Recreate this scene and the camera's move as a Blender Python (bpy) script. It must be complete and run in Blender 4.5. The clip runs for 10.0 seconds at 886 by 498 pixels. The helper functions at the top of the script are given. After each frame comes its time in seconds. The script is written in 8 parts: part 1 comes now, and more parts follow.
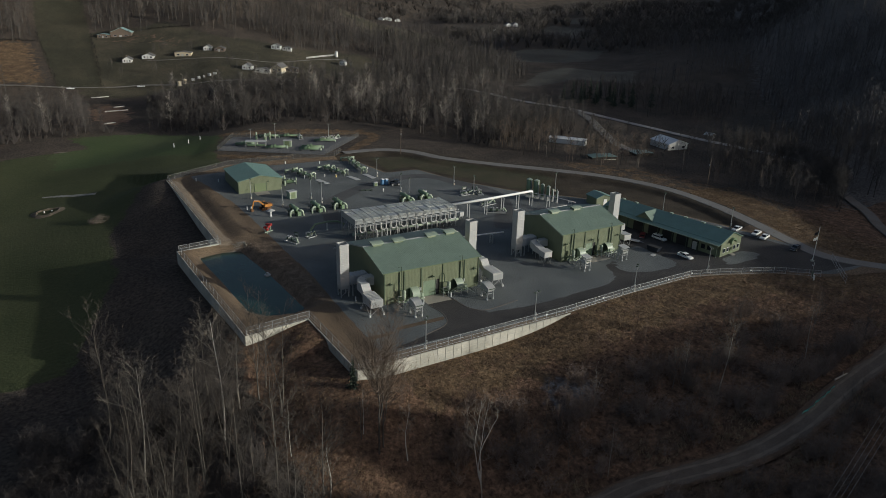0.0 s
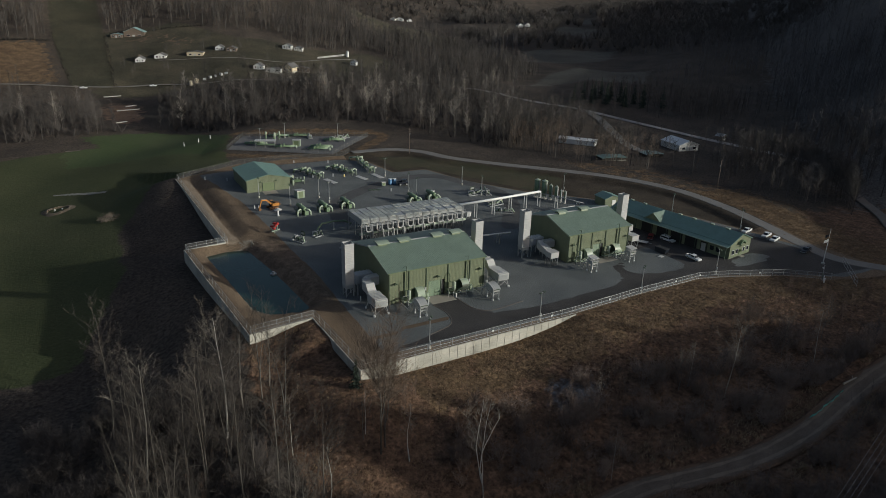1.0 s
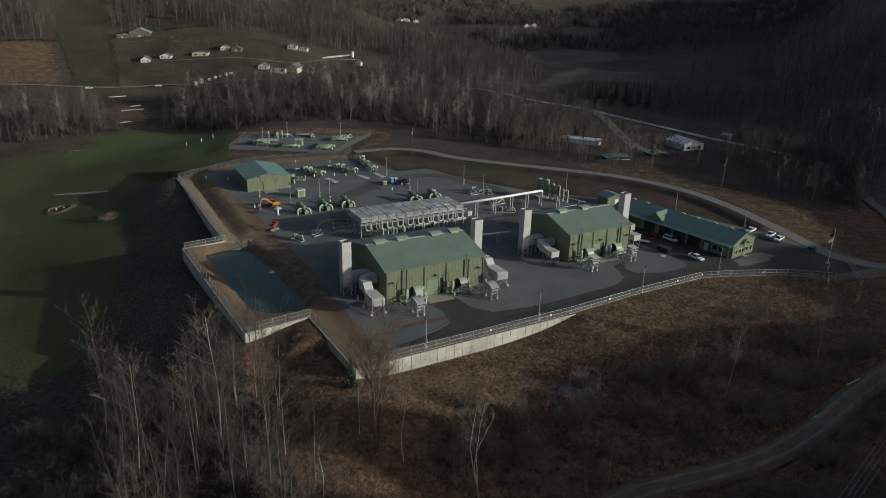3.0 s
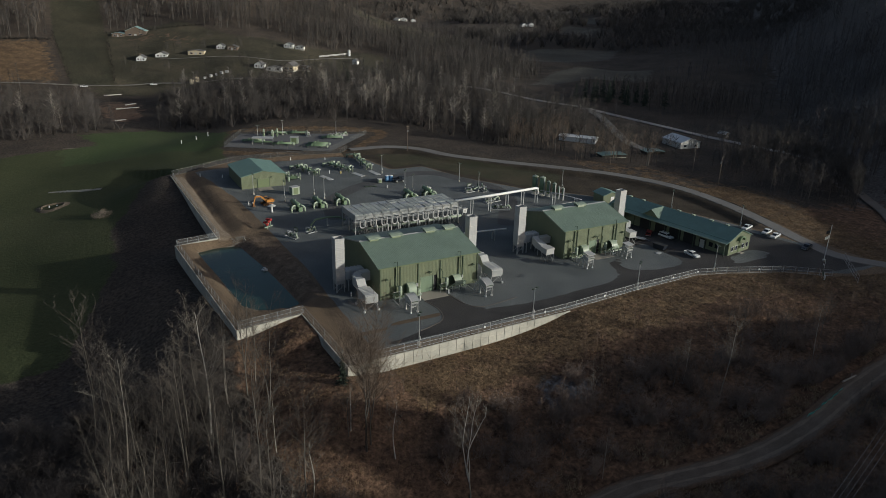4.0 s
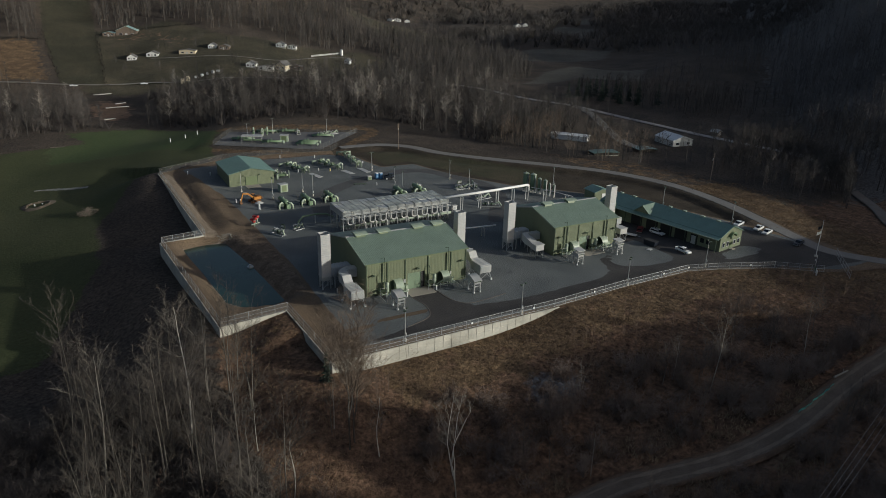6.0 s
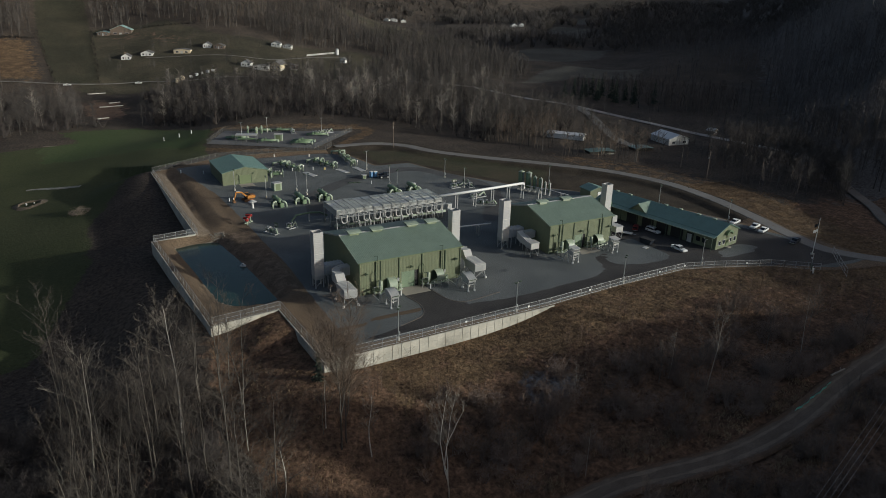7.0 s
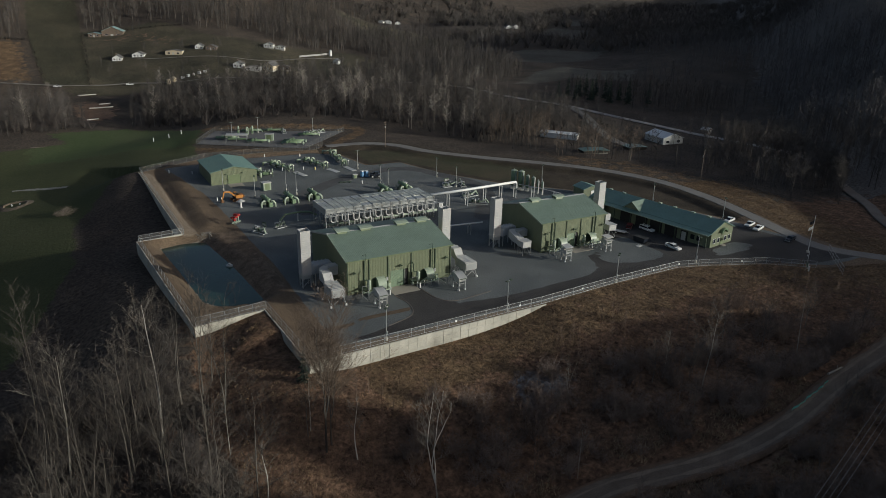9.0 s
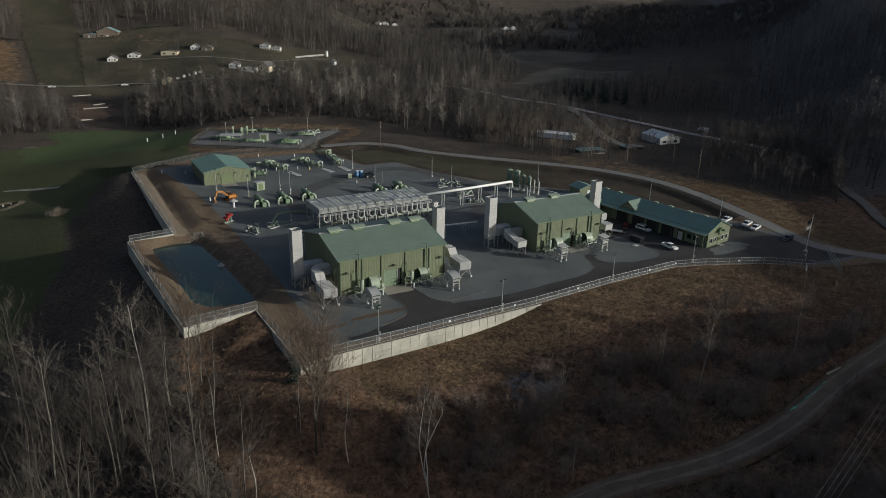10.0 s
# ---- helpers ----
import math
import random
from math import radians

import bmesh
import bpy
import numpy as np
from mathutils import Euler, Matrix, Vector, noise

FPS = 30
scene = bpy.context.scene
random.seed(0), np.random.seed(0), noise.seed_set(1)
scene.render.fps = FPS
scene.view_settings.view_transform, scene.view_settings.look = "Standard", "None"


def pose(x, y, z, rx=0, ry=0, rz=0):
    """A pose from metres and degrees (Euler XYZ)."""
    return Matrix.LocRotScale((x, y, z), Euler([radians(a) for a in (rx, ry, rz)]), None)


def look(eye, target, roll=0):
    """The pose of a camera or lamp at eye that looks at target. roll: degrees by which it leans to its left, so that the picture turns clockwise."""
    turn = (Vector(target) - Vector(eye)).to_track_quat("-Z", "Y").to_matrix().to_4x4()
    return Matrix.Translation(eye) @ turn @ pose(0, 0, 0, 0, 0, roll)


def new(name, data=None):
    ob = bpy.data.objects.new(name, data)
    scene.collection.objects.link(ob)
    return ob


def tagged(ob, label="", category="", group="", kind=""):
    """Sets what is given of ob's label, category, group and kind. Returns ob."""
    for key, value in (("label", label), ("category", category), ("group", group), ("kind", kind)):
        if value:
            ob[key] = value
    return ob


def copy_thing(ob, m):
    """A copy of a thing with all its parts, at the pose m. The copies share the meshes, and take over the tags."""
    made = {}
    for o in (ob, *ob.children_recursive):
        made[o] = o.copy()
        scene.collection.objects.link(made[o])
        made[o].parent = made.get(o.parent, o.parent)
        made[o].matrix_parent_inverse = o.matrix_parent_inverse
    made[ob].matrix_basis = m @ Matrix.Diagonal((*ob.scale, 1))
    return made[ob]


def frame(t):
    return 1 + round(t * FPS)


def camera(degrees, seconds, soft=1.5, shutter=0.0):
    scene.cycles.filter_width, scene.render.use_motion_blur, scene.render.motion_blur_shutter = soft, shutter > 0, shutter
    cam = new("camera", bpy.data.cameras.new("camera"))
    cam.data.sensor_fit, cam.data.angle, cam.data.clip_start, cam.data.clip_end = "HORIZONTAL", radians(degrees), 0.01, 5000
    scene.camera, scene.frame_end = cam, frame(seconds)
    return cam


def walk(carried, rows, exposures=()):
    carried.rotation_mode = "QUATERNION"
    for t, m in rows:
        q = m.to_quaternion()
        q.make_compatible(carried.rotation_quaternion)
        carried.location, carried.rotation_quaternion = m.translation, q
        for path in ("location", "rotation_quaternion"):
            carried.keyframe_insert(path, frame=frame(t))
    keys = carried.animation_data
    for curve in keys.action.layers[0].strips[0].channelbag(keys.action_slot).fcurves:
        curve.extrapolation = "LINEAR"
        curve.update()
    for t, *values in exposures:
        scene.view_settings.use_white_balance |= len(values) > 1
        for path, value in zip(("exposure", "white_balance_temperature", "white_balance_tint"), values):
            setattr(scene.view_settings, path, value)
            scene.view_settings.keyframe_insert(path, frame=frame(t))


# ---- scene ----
cam = camera(65.2, 10.0, 0.35)

PATH = [
    (0, (-62.211, -133.177, 70.099), (-61.269, -131.563, 69.389), 1.8),
    (0.5, (-61.538, -133.307, 69.954), (-60.609, -131.685, 69.243), 1.8),
    (1, (-60.745, -133.468, 69.841), (-59.831, -131.837, 69.131), 1.8),
    (1.5, (-59.954, -133.464, 69.701), (-59.055, -131.825, 68.991), 1.8),
    (2, (-59.329, -133.516, 69.649), (-58.441, -131.871, 68.939), 1.8),
    (2.5, (-58.824, -133.515, 69.332), (-57.932, -131.871, 68.624), 1.7),
    (4, (-57.038, -133.219, 67.682), (-56.137, -131.58, 66.975), 1.7),
    (4.5, (-56.452, -133.118, 67.124), (-55.547, -131.48, 66.419), 1.7),
    (5, (-55.837, -133.046, 66.682), (-54.929, -131.409, 65.977), 1.7),
    (5.5, (-55.241, -132.946, 66.184), (-54.331, -131.31, 65.481), 1.7),
    (7, (-53.462, -132.062, 64.719), (-52.541, -130.431, 64.018), 1.7),
    (7.5, (-52.95, -131.733, 64.22), (-52.026, -130.103, 63.521), 1.7),
    (8, (-52.318, -131.426, 63.669), (-51.392, -129.795, 62.972), 1.6),
    (8.5, (-51.708, -131.089, 63.166), (-50.779, -129.46, 62.472), 1.6),
    (9, (-50.997, -130.653, 62.793), (-50.065, -129.025, 62.1), 1.6),
    (9.5, (-50.257, -130.199, 62.232), (-49.322, -128.572, 61.541), 1.6),
    (10, (-49.399, -129.738, 61.665), (-48.461, -128.111, 60.977), 1.6),
]
walk(cam, [(t, look(eye, target, roll)) for t, eye, target, roll in PATH])

# world, sun, exposure
TO_SUN = Vector((1.0, -0.9, 0.33)).normalized()
EXPOSURE = 0.57
world = bpy.data.worlds.new("sky")
scene.world = world
world.use_nodes = True
wn = world.node_tree.nodes
sky = wn.new("ShaderNodeTexSky")
sky.sky_type = "NISHITA"
sky.sun_disc = False
sky.sun_elevation = math.asin(TO_SUN.z)
sky.air_density, sky.dust_density, sky.ozone_density = 0.75, 2.0, 0.3
sky.sun_rotation = math.atan2(TO_SUN.x, TO_SUN.y)
world.node_tree.links.new(sky.outputs[0], wn["Background"].inputs[0])
wn["Background"].inputs[1].default_value = 0.066
sun_data = bpy.data.lights.new("sun", "SUN")
sun_data.energy, sun_data.angle, sun_data.color = 2.28, radians(0.6), (0.975, 0.98, 0.91)
sun = new("sun", sun_data)
sun.matrix_world = look(TO_SUN * 300, (0, 0, 0))
scene.view_settings.exposure = EXPOSURE


# ---------------------------------------------------------------- materials
def surface(name, colour, rough=0.7, metal=0.0, vary=0.25, big=0.15, fine=4.0, bump=0.0, bump_scale=8.0,
            ribs=None, rib_depth=0.0, second=None, each=0.0, spec=0.5):
    """A procedural surface: grain and stains at two scales, optional ribs along one axis and relief."""
    m = bpy.data.materials.new(name)
    m.use_nodes = True
    n, l = m.node_tree.nodes, m.node_tree.links
    b = n["Principled BSDF"]
    b.inputs["Roughness"].default_value, b.inputs["Metallic"].default_value = rough, metal
    b.inputs["Specular IOR Level"].default_value = spec
    co = n.new("ShaderNodeTexCoord").outputs["Object"]
    a = n.new("ShaderNodeTexNoise"); a.inputs["Scale"].default_value = fine; a.inputs["Detail"].default_value = 5
    c = n.new("ShaderNodeTexNoise"); c.inputs["Scale"].default_value = big; c.inputs["Detail"].default_value = 4
    l.new(co, a.inputs["Vector"]); l.new(co, c.inputs["Vector"])
    ad = n.new("ShaderNodeMath"); ad.operation = "ADD"
    l.new(a.outputs["Fac"], ad.inputs[0]); l.new(c.outputs["Fac"], ad.inputs[1])
    mr = n.new("ShaderNodeMapRange")
    mr.inputs[1].default_value, mr.inputs[2].default_value = 0.6, 1.4
    mr.inputs[3].default_value, mr.inputs[4].default_value = 1 - vary, 1 + vary
    l.new(ad.outputs[0], mr.inputs[0])
    hs = n.new("ShaderNodeHueSaturation")
    hs.inputs["Color"].default_value = (*colour, 1)
    value = mr.outputs[0]
    if second:
        mix = n.new("ShaderNodeMix"); mix.data_type = "RGBA"
        r2 = n.new("ShaderNodeMapRange"); r2.inputs[1].default_value, r2.inputs[2].default_value = 0.42, 0.6
        l.new(c.outputs["Fac"], r2.inputs[0]); l.new(r2.outputs[0], mix.inputs[0])
        mix.inputs[6].default_value, mix.inputs[7].default_value = (*colour, 1), (*second, 1)
        l.new(mix.outputs[2], hs.inputs["Color"])
    if each:
        oi = n.new("ShaderNodeObjectInfo")
        rr = n.new("ShaderNodeMapRange"); rr.inputs[3].default_value, rr.inputs[4].default_value = 1 - each, 1 + each
        mu = n.new("ShaderNodeMath"); mu.operation = "MULTIPLY"
        l.new(oi.outputs["Random"], rr.inputs[0]); l.new(rr.outputs[0], mu.inputs[0]); l.new(value, mu.inputs[1])
        value = mu.outputs[0]
    l.new(value, hs.inputs["Value"])
    l.new(hs.outputs[0], b.inputs["Base Color"])
    height = None
    if ribs:
        axis, spacing = ribs
        wv = n.new("ShaderNodeTexWave"); wv.bands_direction = axis; wv.inputs["Scale"].default_value = math.pi / 10 / spacing * 2
        l.new(co, wv.inputs["Vector"])
        height, dist = wv.outputs["Fac"], rib_depth
    elif bump:
        d = n.new("ShaderNodeTexNoise"); d.inputs["Scale"].default_value = bump_scale; d.inputs["Detail"].default_value = 6
        l.new(co, d.inputs["Vector"]); height, dist = d.outputs["Fac"], bump
    if height:
        bp = n.new("ShaderNodeBump"); bp.inputs["Strength"].default_value = 1.0; bp.inputs["Distance"].default_value = dist
        l.new(height, bp.inputs["Height"]); l.new(bp.outputs[0], b.inputs["Normal"])
    return m


def blend(name, layers, rough=0.95, bump=0.3, bump_scale=1.2, ragged=1.0, grit=0.65, calm=()):
    """Ground: layers of (mask attribute or None, colour, second colour, patch scale), the later over the earlier, ragged by noise."""
    m = bpy.data.materials.new(name)
    m.use_nodes = True
    n, l = m.node_tree.nodes, m.node_tree.links
    b = n["Principled BSDF"]
    b.inputs["Roughness"].default_value = rough
    b.inputs["Specular IOR Level"].default_value = 0.15
    co = n.new("ShaderNodeNewGeometry").outputs["Position"]
    rag = n.new("ShaderNodeTexNoise"); rag.inputs["Scale"].default_value = 0.25; rag.inputs["Detail"].default_value = 6
    l.new(co, rag.inputs["Vector"])
    grain = n.new("ShaderNodeTexNoise"); grain.inputs["Scale"].default_value = bump_scale; grain.inputs["Detail"].default_value = 7
    grain.inputs["Roughness"].default_value = 0.65
    l.new(co, grain.inputs["Vector"])
    grit_out = grain.outputs["Fac"]
    for key in calm:
        at = n.new("ShaderNodeAttribute"); at.attribute_name = key
        part_of = n.new("ShaderNodeMath"); part_of.operation = "MULTIPLY"; part_of.inputs[1].default_value = 0.7; part_of.use_clamp = True
        l.new(at.outputs["Fac"], part_of.inputs[0])
        even = n.new("ShaderNodeMix"); even.data_type = "FLOAT"; even.inputs[3].default_value = 0.5
        l.new(part_of.outputs[0], even.inputs[0]); l.new(grit_out, even.inputs[2])
        grit_out = even.outputs[0]
    last = None
    for mask, one, two, scale in layers:
        patch = n.new("ShaderNodeTexNoise"); patch.inputs["Scale"].default_value = scale; patch.inputs["Detail"].default_value = 5
        l.new(co, patch.inputs["Vector"])
        ramp = n.new("ShaderNodeMapRange"); ramp.inputs[1].default_value, ramp.inputs[2].default_value = 0.35, 0.65
        l.new(patch.outputs["Fac"], ramp.inputs[0])
        mix = n.new("ShaderNodeMix"); mix.data_type = "RGBA"
        mix.inputs[6].default_value, mix.inputs[7].default_value = (*one, 1), (*two, 1)
        l.new(ramp.outputs[0], mix.inputs[0])
        if last is None:
            last = mix.outputs[2]
            continue
        at = n.new("ShaderNodeAttribute"); at.attribute_name = mask
        soft = n.new("ShaderNodeMapRange"); soft.inputs[3].default_value, soft.inputs[4].default_value = 0.5 - 0.5 * ragged, 0.5 + 0.5 * ragged
        l.new(rag.outputs["Fac"], soft.inputs[0])
        sm = n.new("ShaderNodeMath"); sm.operation = "ADD"
        l.new(at.outputs["Fac"], sm.inputs[0]); l.new(soft.outputs[0], sm.inputs[1])
        edge = n.new("ShaderNodeMapRange"); edge.inputs[1].default_value, edge.inputs[2].default_value = 0.92, 1.08
        l.new(sm.outputs[0], edge.inputs[0])
        over = n.new("ShaderNodeMix"); over.data_type = "RGBA"
        l.new(edge.outputs[0], over.inputs[0]); l.new(last, over.inputs[6]); l.new(mix.outputs[2], over.inputs[7])
        last = over.outputs[2]
    gr = n.new("ShaderNodeMapRange"); gr.inputs[1].default_value, gr.inputs[2].default_value = 0.3, 0.7
    gr.inputs[3].default_value, gr.inputs[4].default_value = 1 - grit, 1 + grit
    l.new(grit_out, gr.inputs[0])
    hs = n.new("ShaderNodeHueSaturation")
    l.new(last, hs.inputs["Color"]); l.new(gr.outputs[0], hs.inputs["Value"])
    l.new(hs.outputs[0], b.inputs["Base Color"])
    bp = n.new("ShaderNodeBump"); bp.inputs["Distance"].default_value = bump; bp.inputs["Strength"].default_value = 0.8
    l.new(grit_out, bp.inputs["Height"]); l.new(bp.outputs[0], b.inputs["Normal"])
    return m


M_SIDING = surface("olive_siding", (0.155, 0.178, 0.108), 0.5, vary=0.16, big=0.3, fine=2.0)
M_SIDING_Y = M_SIDING
M_ROOF = surface("green_metal_roof", (0.168, 0.226, 0.176), 0.45, vary=0.16, big=0.25, fine=1.5)
M_ROOF_Y = surface("teal_green_metal_roof", (0.14, 0.235, 0.20), 0.42, vary=0.16, big=0.25, fine=1.5)
M_OLIVE = surface("olive_trim", (0.15, 0.19, 0.10), 0.5, vary=0.1)
M_SILENCER = surface("blue_grey_steel", (0.37, 0.405, 0.43), 0.5, metal=0.2, vary=0.2, big=0.5)
M_DARK_TRIM = surface("dark_green_trim", (0.05, 0.075, 0.045), 0.55, vary=0.15)
M_GREEN = surface("green_paint", (0.148, 0.218, 0.128), 0.4, vary=0.15)
M_PALE_GREEN = surface("pale_green_paint", (0.30, 0.36, 0.27), 0.45, vary=0.15)
M_GALV = surface("galvanised_steel", (0.42, 0.43, 0.42), 0.45, metal=0.35, vary=0.15)
M_STACK = surface("pale_grey_panel", (0.47, 0.47, 0.455), 0.5, metal=0.1, vary=0.14, ribs=("Z", 0.85), rib_depth=0.012)
M_WHITE = surface("white_paint", (0.75, 0.75, 0.72), 0.4, vary=0.08)
M_DIRTY_WHITE = surface("weathered_white_paint", (0.44, 0.44, 0.42), 0.5, vary=0.15)
M_CONCRETE = surface("concrete", (0.41, 0.395, 0.335), 0.9, vary=0.16, bump=0.02, second=(0.47, 0.45, 0.385), each=0.05)
M_APRON = surface("concrete_apron", (0.30, 0.275, 0.23), 0.9, vary=0.14, bump=0.01)
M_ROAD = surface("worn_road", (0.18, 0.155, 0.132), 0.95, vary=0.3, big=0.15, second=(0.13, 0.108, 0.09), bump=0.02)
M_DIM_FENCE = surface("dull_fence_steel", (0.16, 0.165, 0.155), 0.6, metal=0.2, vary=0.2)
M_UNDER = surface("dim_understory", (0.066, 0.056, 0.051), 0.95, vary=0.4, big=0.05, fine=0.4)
M_GRAVEL_ROAD = surface("pale_gravel", (0.195, 0.188, 0.175), 0.95, vary=0.35, big=0.12, second=(0.15, 0.142, 0.13), bump=0.03)
M_PALE_ROAD = surface("pale_worn_tarmac", (0.29, 0.275, 0.26), 0.95, vary=0.22, big=0.12, second=(0.23, 0.22, 0.21), bump=0.02)
M_FENCE = surface("weathered_fence_steel", (0.42, 0.43, 0.42), 0.55, metal=0.3, vary=0.2)
M_DARK = surface("black_rubber", (0.02, 0.02, 0.02), 0.8)
M_GLASS = surface("dark_glass", (0.02, 0.025, 0.03), 0.08, vary=0.05)
M_DARK_PAINT = surface("dark_car_paint", (0.02, 0.025, 0.035), 0.3)
M_RED = surface("red_paint", (0.34, 0.03, 0.025), 0.45)
M_BLUE = surface("blue_plastic", (0.10, 0.24, 0.42), 0.5)
M_ORANGE = surface("orange_machine_paint", (0.46, 0.19, 0.035), 0.45)
M_TAN = surface("cream_siding", (0.55, 0.47, 0.33), 0.7, vary=0.1)
M_GREY_ROOF = surface("grey_shingle_roof", (0.12, 0.115, 0.11), 0.85, vary=0.2)
M_TEAL_ROOF = surface("pale_teal_metal_roof", (0.26, 0.40, 0.39), 0.45, vary=0.15)
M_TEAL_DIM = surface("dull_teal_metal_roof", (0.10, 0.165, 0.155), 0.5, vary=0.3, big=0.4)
M_TIN = surface("pale_tin_roof", (0.62, 0.64, 0.64), 0.45, metal=0.2, vary=0.15)
M_BARN = surface("weathered_barn_wood", (0.17, 0.13, 0.10), 0.85, vary=0.25)
M_BARK = surface("grey_brown_bark", (0.135, 0.119, 0.1), 0.95, vary=0.3, each=0.3)
M_TWIG = surface("twigs", (0.088, 0.075, 0.062), 0.95, vary=0.25, each=0.3)
M_PALE_BARK = surface("pale_bark", (0.32, 0.29, 0.24), 0.9, vary=0.3, fine=1.0, each=0.15)
M_PALE_TWIG = surface("pale_twigs", (0.19, 0.168, 0.138), 0.9, vary=0.25, each=0.15)
M_WOODS = surface("far_bare_woods", (0.082, 0.073, 0.065), 0.95, vary=0.45, big=0.03, fine=0.3)
M_SHADED_WOODS = surface("shade_lifted_woods", (0.122, 0.112, 0.108), 0.95, vary=0.4, big=0.01, fine=0.1)
M_PALE_WOODS = surface("pale_far_branches", (0.24, 0.215, 0.185), 0.95, vary=0.3)
M_THICKET = surface("brown_thicket", (0.105, 0.09, 0.078), 0.95, vary=0.4, big=0.05, fine=0.4)
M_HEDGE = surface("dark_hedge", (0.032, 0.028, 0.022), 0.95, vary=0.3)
M_CONIFER = surface("conifer_needles", (0.022, 0.035, 0.022), 0.9, vary=0.3)
M_BRUSH = surface("dry_brush", (0.16, 0.108, 0.078), 0.95, vary=0.35, big=0.05, fine=0.5)
M_STRAW = surface("dry_grass", (0.195, 0.132, 0.076), 0.95, vary=0.3, big=0.05, fine=0.7)
# pale weeds: dry grass colour brightened further to offset the roadside shade
M_VERGE = surface("pale_verge_weeds", (0.25, 0.187, 0.118), 0.95, vary=0.3, big=0.05, fine=0.7)
M_WATER = surface("pond_water", (0.021, 0.05, 0.042), 0.16, vary=0.14, big=0.1, bump=0.006, bump_scale=1.5, spec=0.2)
M_TEAL = surface("teal_fabric", (0.26, 0.70, 0.60), 0.7)
M_WIRE = surface("cable", (0.33, 0.33, 0.33), 0.5)
M_BIRCH = surface("white_birch_bark", (0.52, 0.49, 0.43), 0.85, vary=0.3, fine=1.5)
M_DRIVE = surface("dim_gravel", (0.19, 0.18, 0.165), 0.95, vary=0.3, big=0.2, second=(0.105, 0.096, 0.085), bump=0.03)
M_WARM_TWIG = surface("warm_brown_twigs", (0.165, 0.125, 0.093), 0.95, vary=0.25)
M_SCRUB = surface("red_brown_scrub", (0.19, 0.145, 0.118), 0.95, vary=0.4, big=0.06, fine=0.4)

M_GROUND = blend("hill_ground", [
    (None, (0.058, 0.048, 0.040), (0.088, 0.071, 0.056), 0.06),
    ("litter", (0.094, 0.060, 0.041), (0.182, 0.112, 0.072), 0.4),
    ("leaves", (0.096, 0.088, 0.081), (0.145, 0.13, 0.118), 0.02),
    ("lawn", (0.052, 0.049, 0.034), (0.094, 0.082, 0.056), 0.04),
    ("strip", (0.045, 0.045, 0.030), (0.066, 0.060, 0.040), 0.05),
    ("pasture", (0.092, 0.086, 0.07), (0.128, 0.12, 0.1), 0.022),
    ("straw", (0.172, 0.116, 0.067), (0.098, 0.066, 0.041), 0.2),
    ("field", (0.056, 0.066, 0.030), (0.082, 0.088, 0.043), 0.025),
    ("crop", (0.064, 0.088, 0.037), (0.080, 0.098, 0.046), 0.03),
    ("bare", (0.22, 0.145, 0.10), (0.165, 0.11, 0.077), 0.1),
    ("frost", (0.125, 0.125, 0.128), (0.165, 0.165, 0.17), 0.3)], bump=0.9, calm=("field",))
M_YARD = blend("yard_ground", [
    (None, (0.13, 0.095, 0.065), (0.165, 0.12, 0.08), 0.15),
    ("soil", (0.105, 0.077, 0.055), (0.178, 0.13, 0.092), 0.5),
    ("gravel", (0.105, 0.115, 0.115), (0.15, 0.159, 0.156), 0.09),
    ("lane", (0.080, 0.081, 0.081), (0.104, 0.105, 0.103), 0.12),
    ("verge", (0.13, 0.095, 0.065), (0.1, 0.075, 0.05), 0.4),
    ("asphalt", (0.052, 0.050, 0.048), (0.070, 0.066, 0.063), 0.14),
    # this dark colour stands in for the shade in the east ditch
    ("swale_shade", (0.040, 0.033, 0.024), (0.068, 0.054, 0.039), 0.12),
    ("grass", (0.050, 0.052, 0.030), (0.078, 0.067, 0.043), 0.08),
    ("path", (0.27, 0.215, 0.158), (0.19, 0.148, 0.106), 0.9),
    ("stone", (0.22, 0.19, 0.155), (0.27, 0.24, 0.2), 0.4)], bump=0.09, bump_scale=3.5, ragged=0.35, grit=0.75)

M_LANE = blend("dirt_worn_road", [
    (None, (0.120, 0.096, 0.074), (0.158, 0.126, 0.098), 0.3),
    ("track", (0.175, 0.14, 0.108), (0.215, 0.172, 0.134), 0.5),
    ("edge", (0.085, 0.058, 0.04), (0.15, 0.098, 0.066), 0.5)], bump=0.02, bump_scale=5, grit=0.3)


# ---------------------------------------------------------------- mesh helpers
def link(name, bm, material, parent=None, label="", smooth=False):
    me = bpy.data.meshes.new(name)
    bmesh.ops.recalc_face_normals(bm, faces=bm.faces)
    bm.to_mesh(me)
    bm.free()
    me.materials.append(material)
    if smooth:
        me.shade_smooth()
    ob = new(name, me)
    if parent:
        ob.parent = parent
    if label:
        ob["label"] = label
    return ob


def part(name, bm, material, parent, label="", smooth=False):
    return link(name, bm, material, parent, label, smooth)


def thing(name, m, label, category, group="", kind=""):
    ob = new(name)
    ob.empty_display_size = 0.3
    ob.matrix_basis = m
    return tagged(ob, label, category, group, kind)


def again(ob, parent, m):
    """The same part once more under parent, on the same mesh."""
    o = bpy.data.objects.new(ob.name, ob.data)
    scene.collection.objects.link(o)
    o.parent, o.matrix_basis = parent, m
    if "label" in ob:
        o["label"] = ob["label"]
    return o


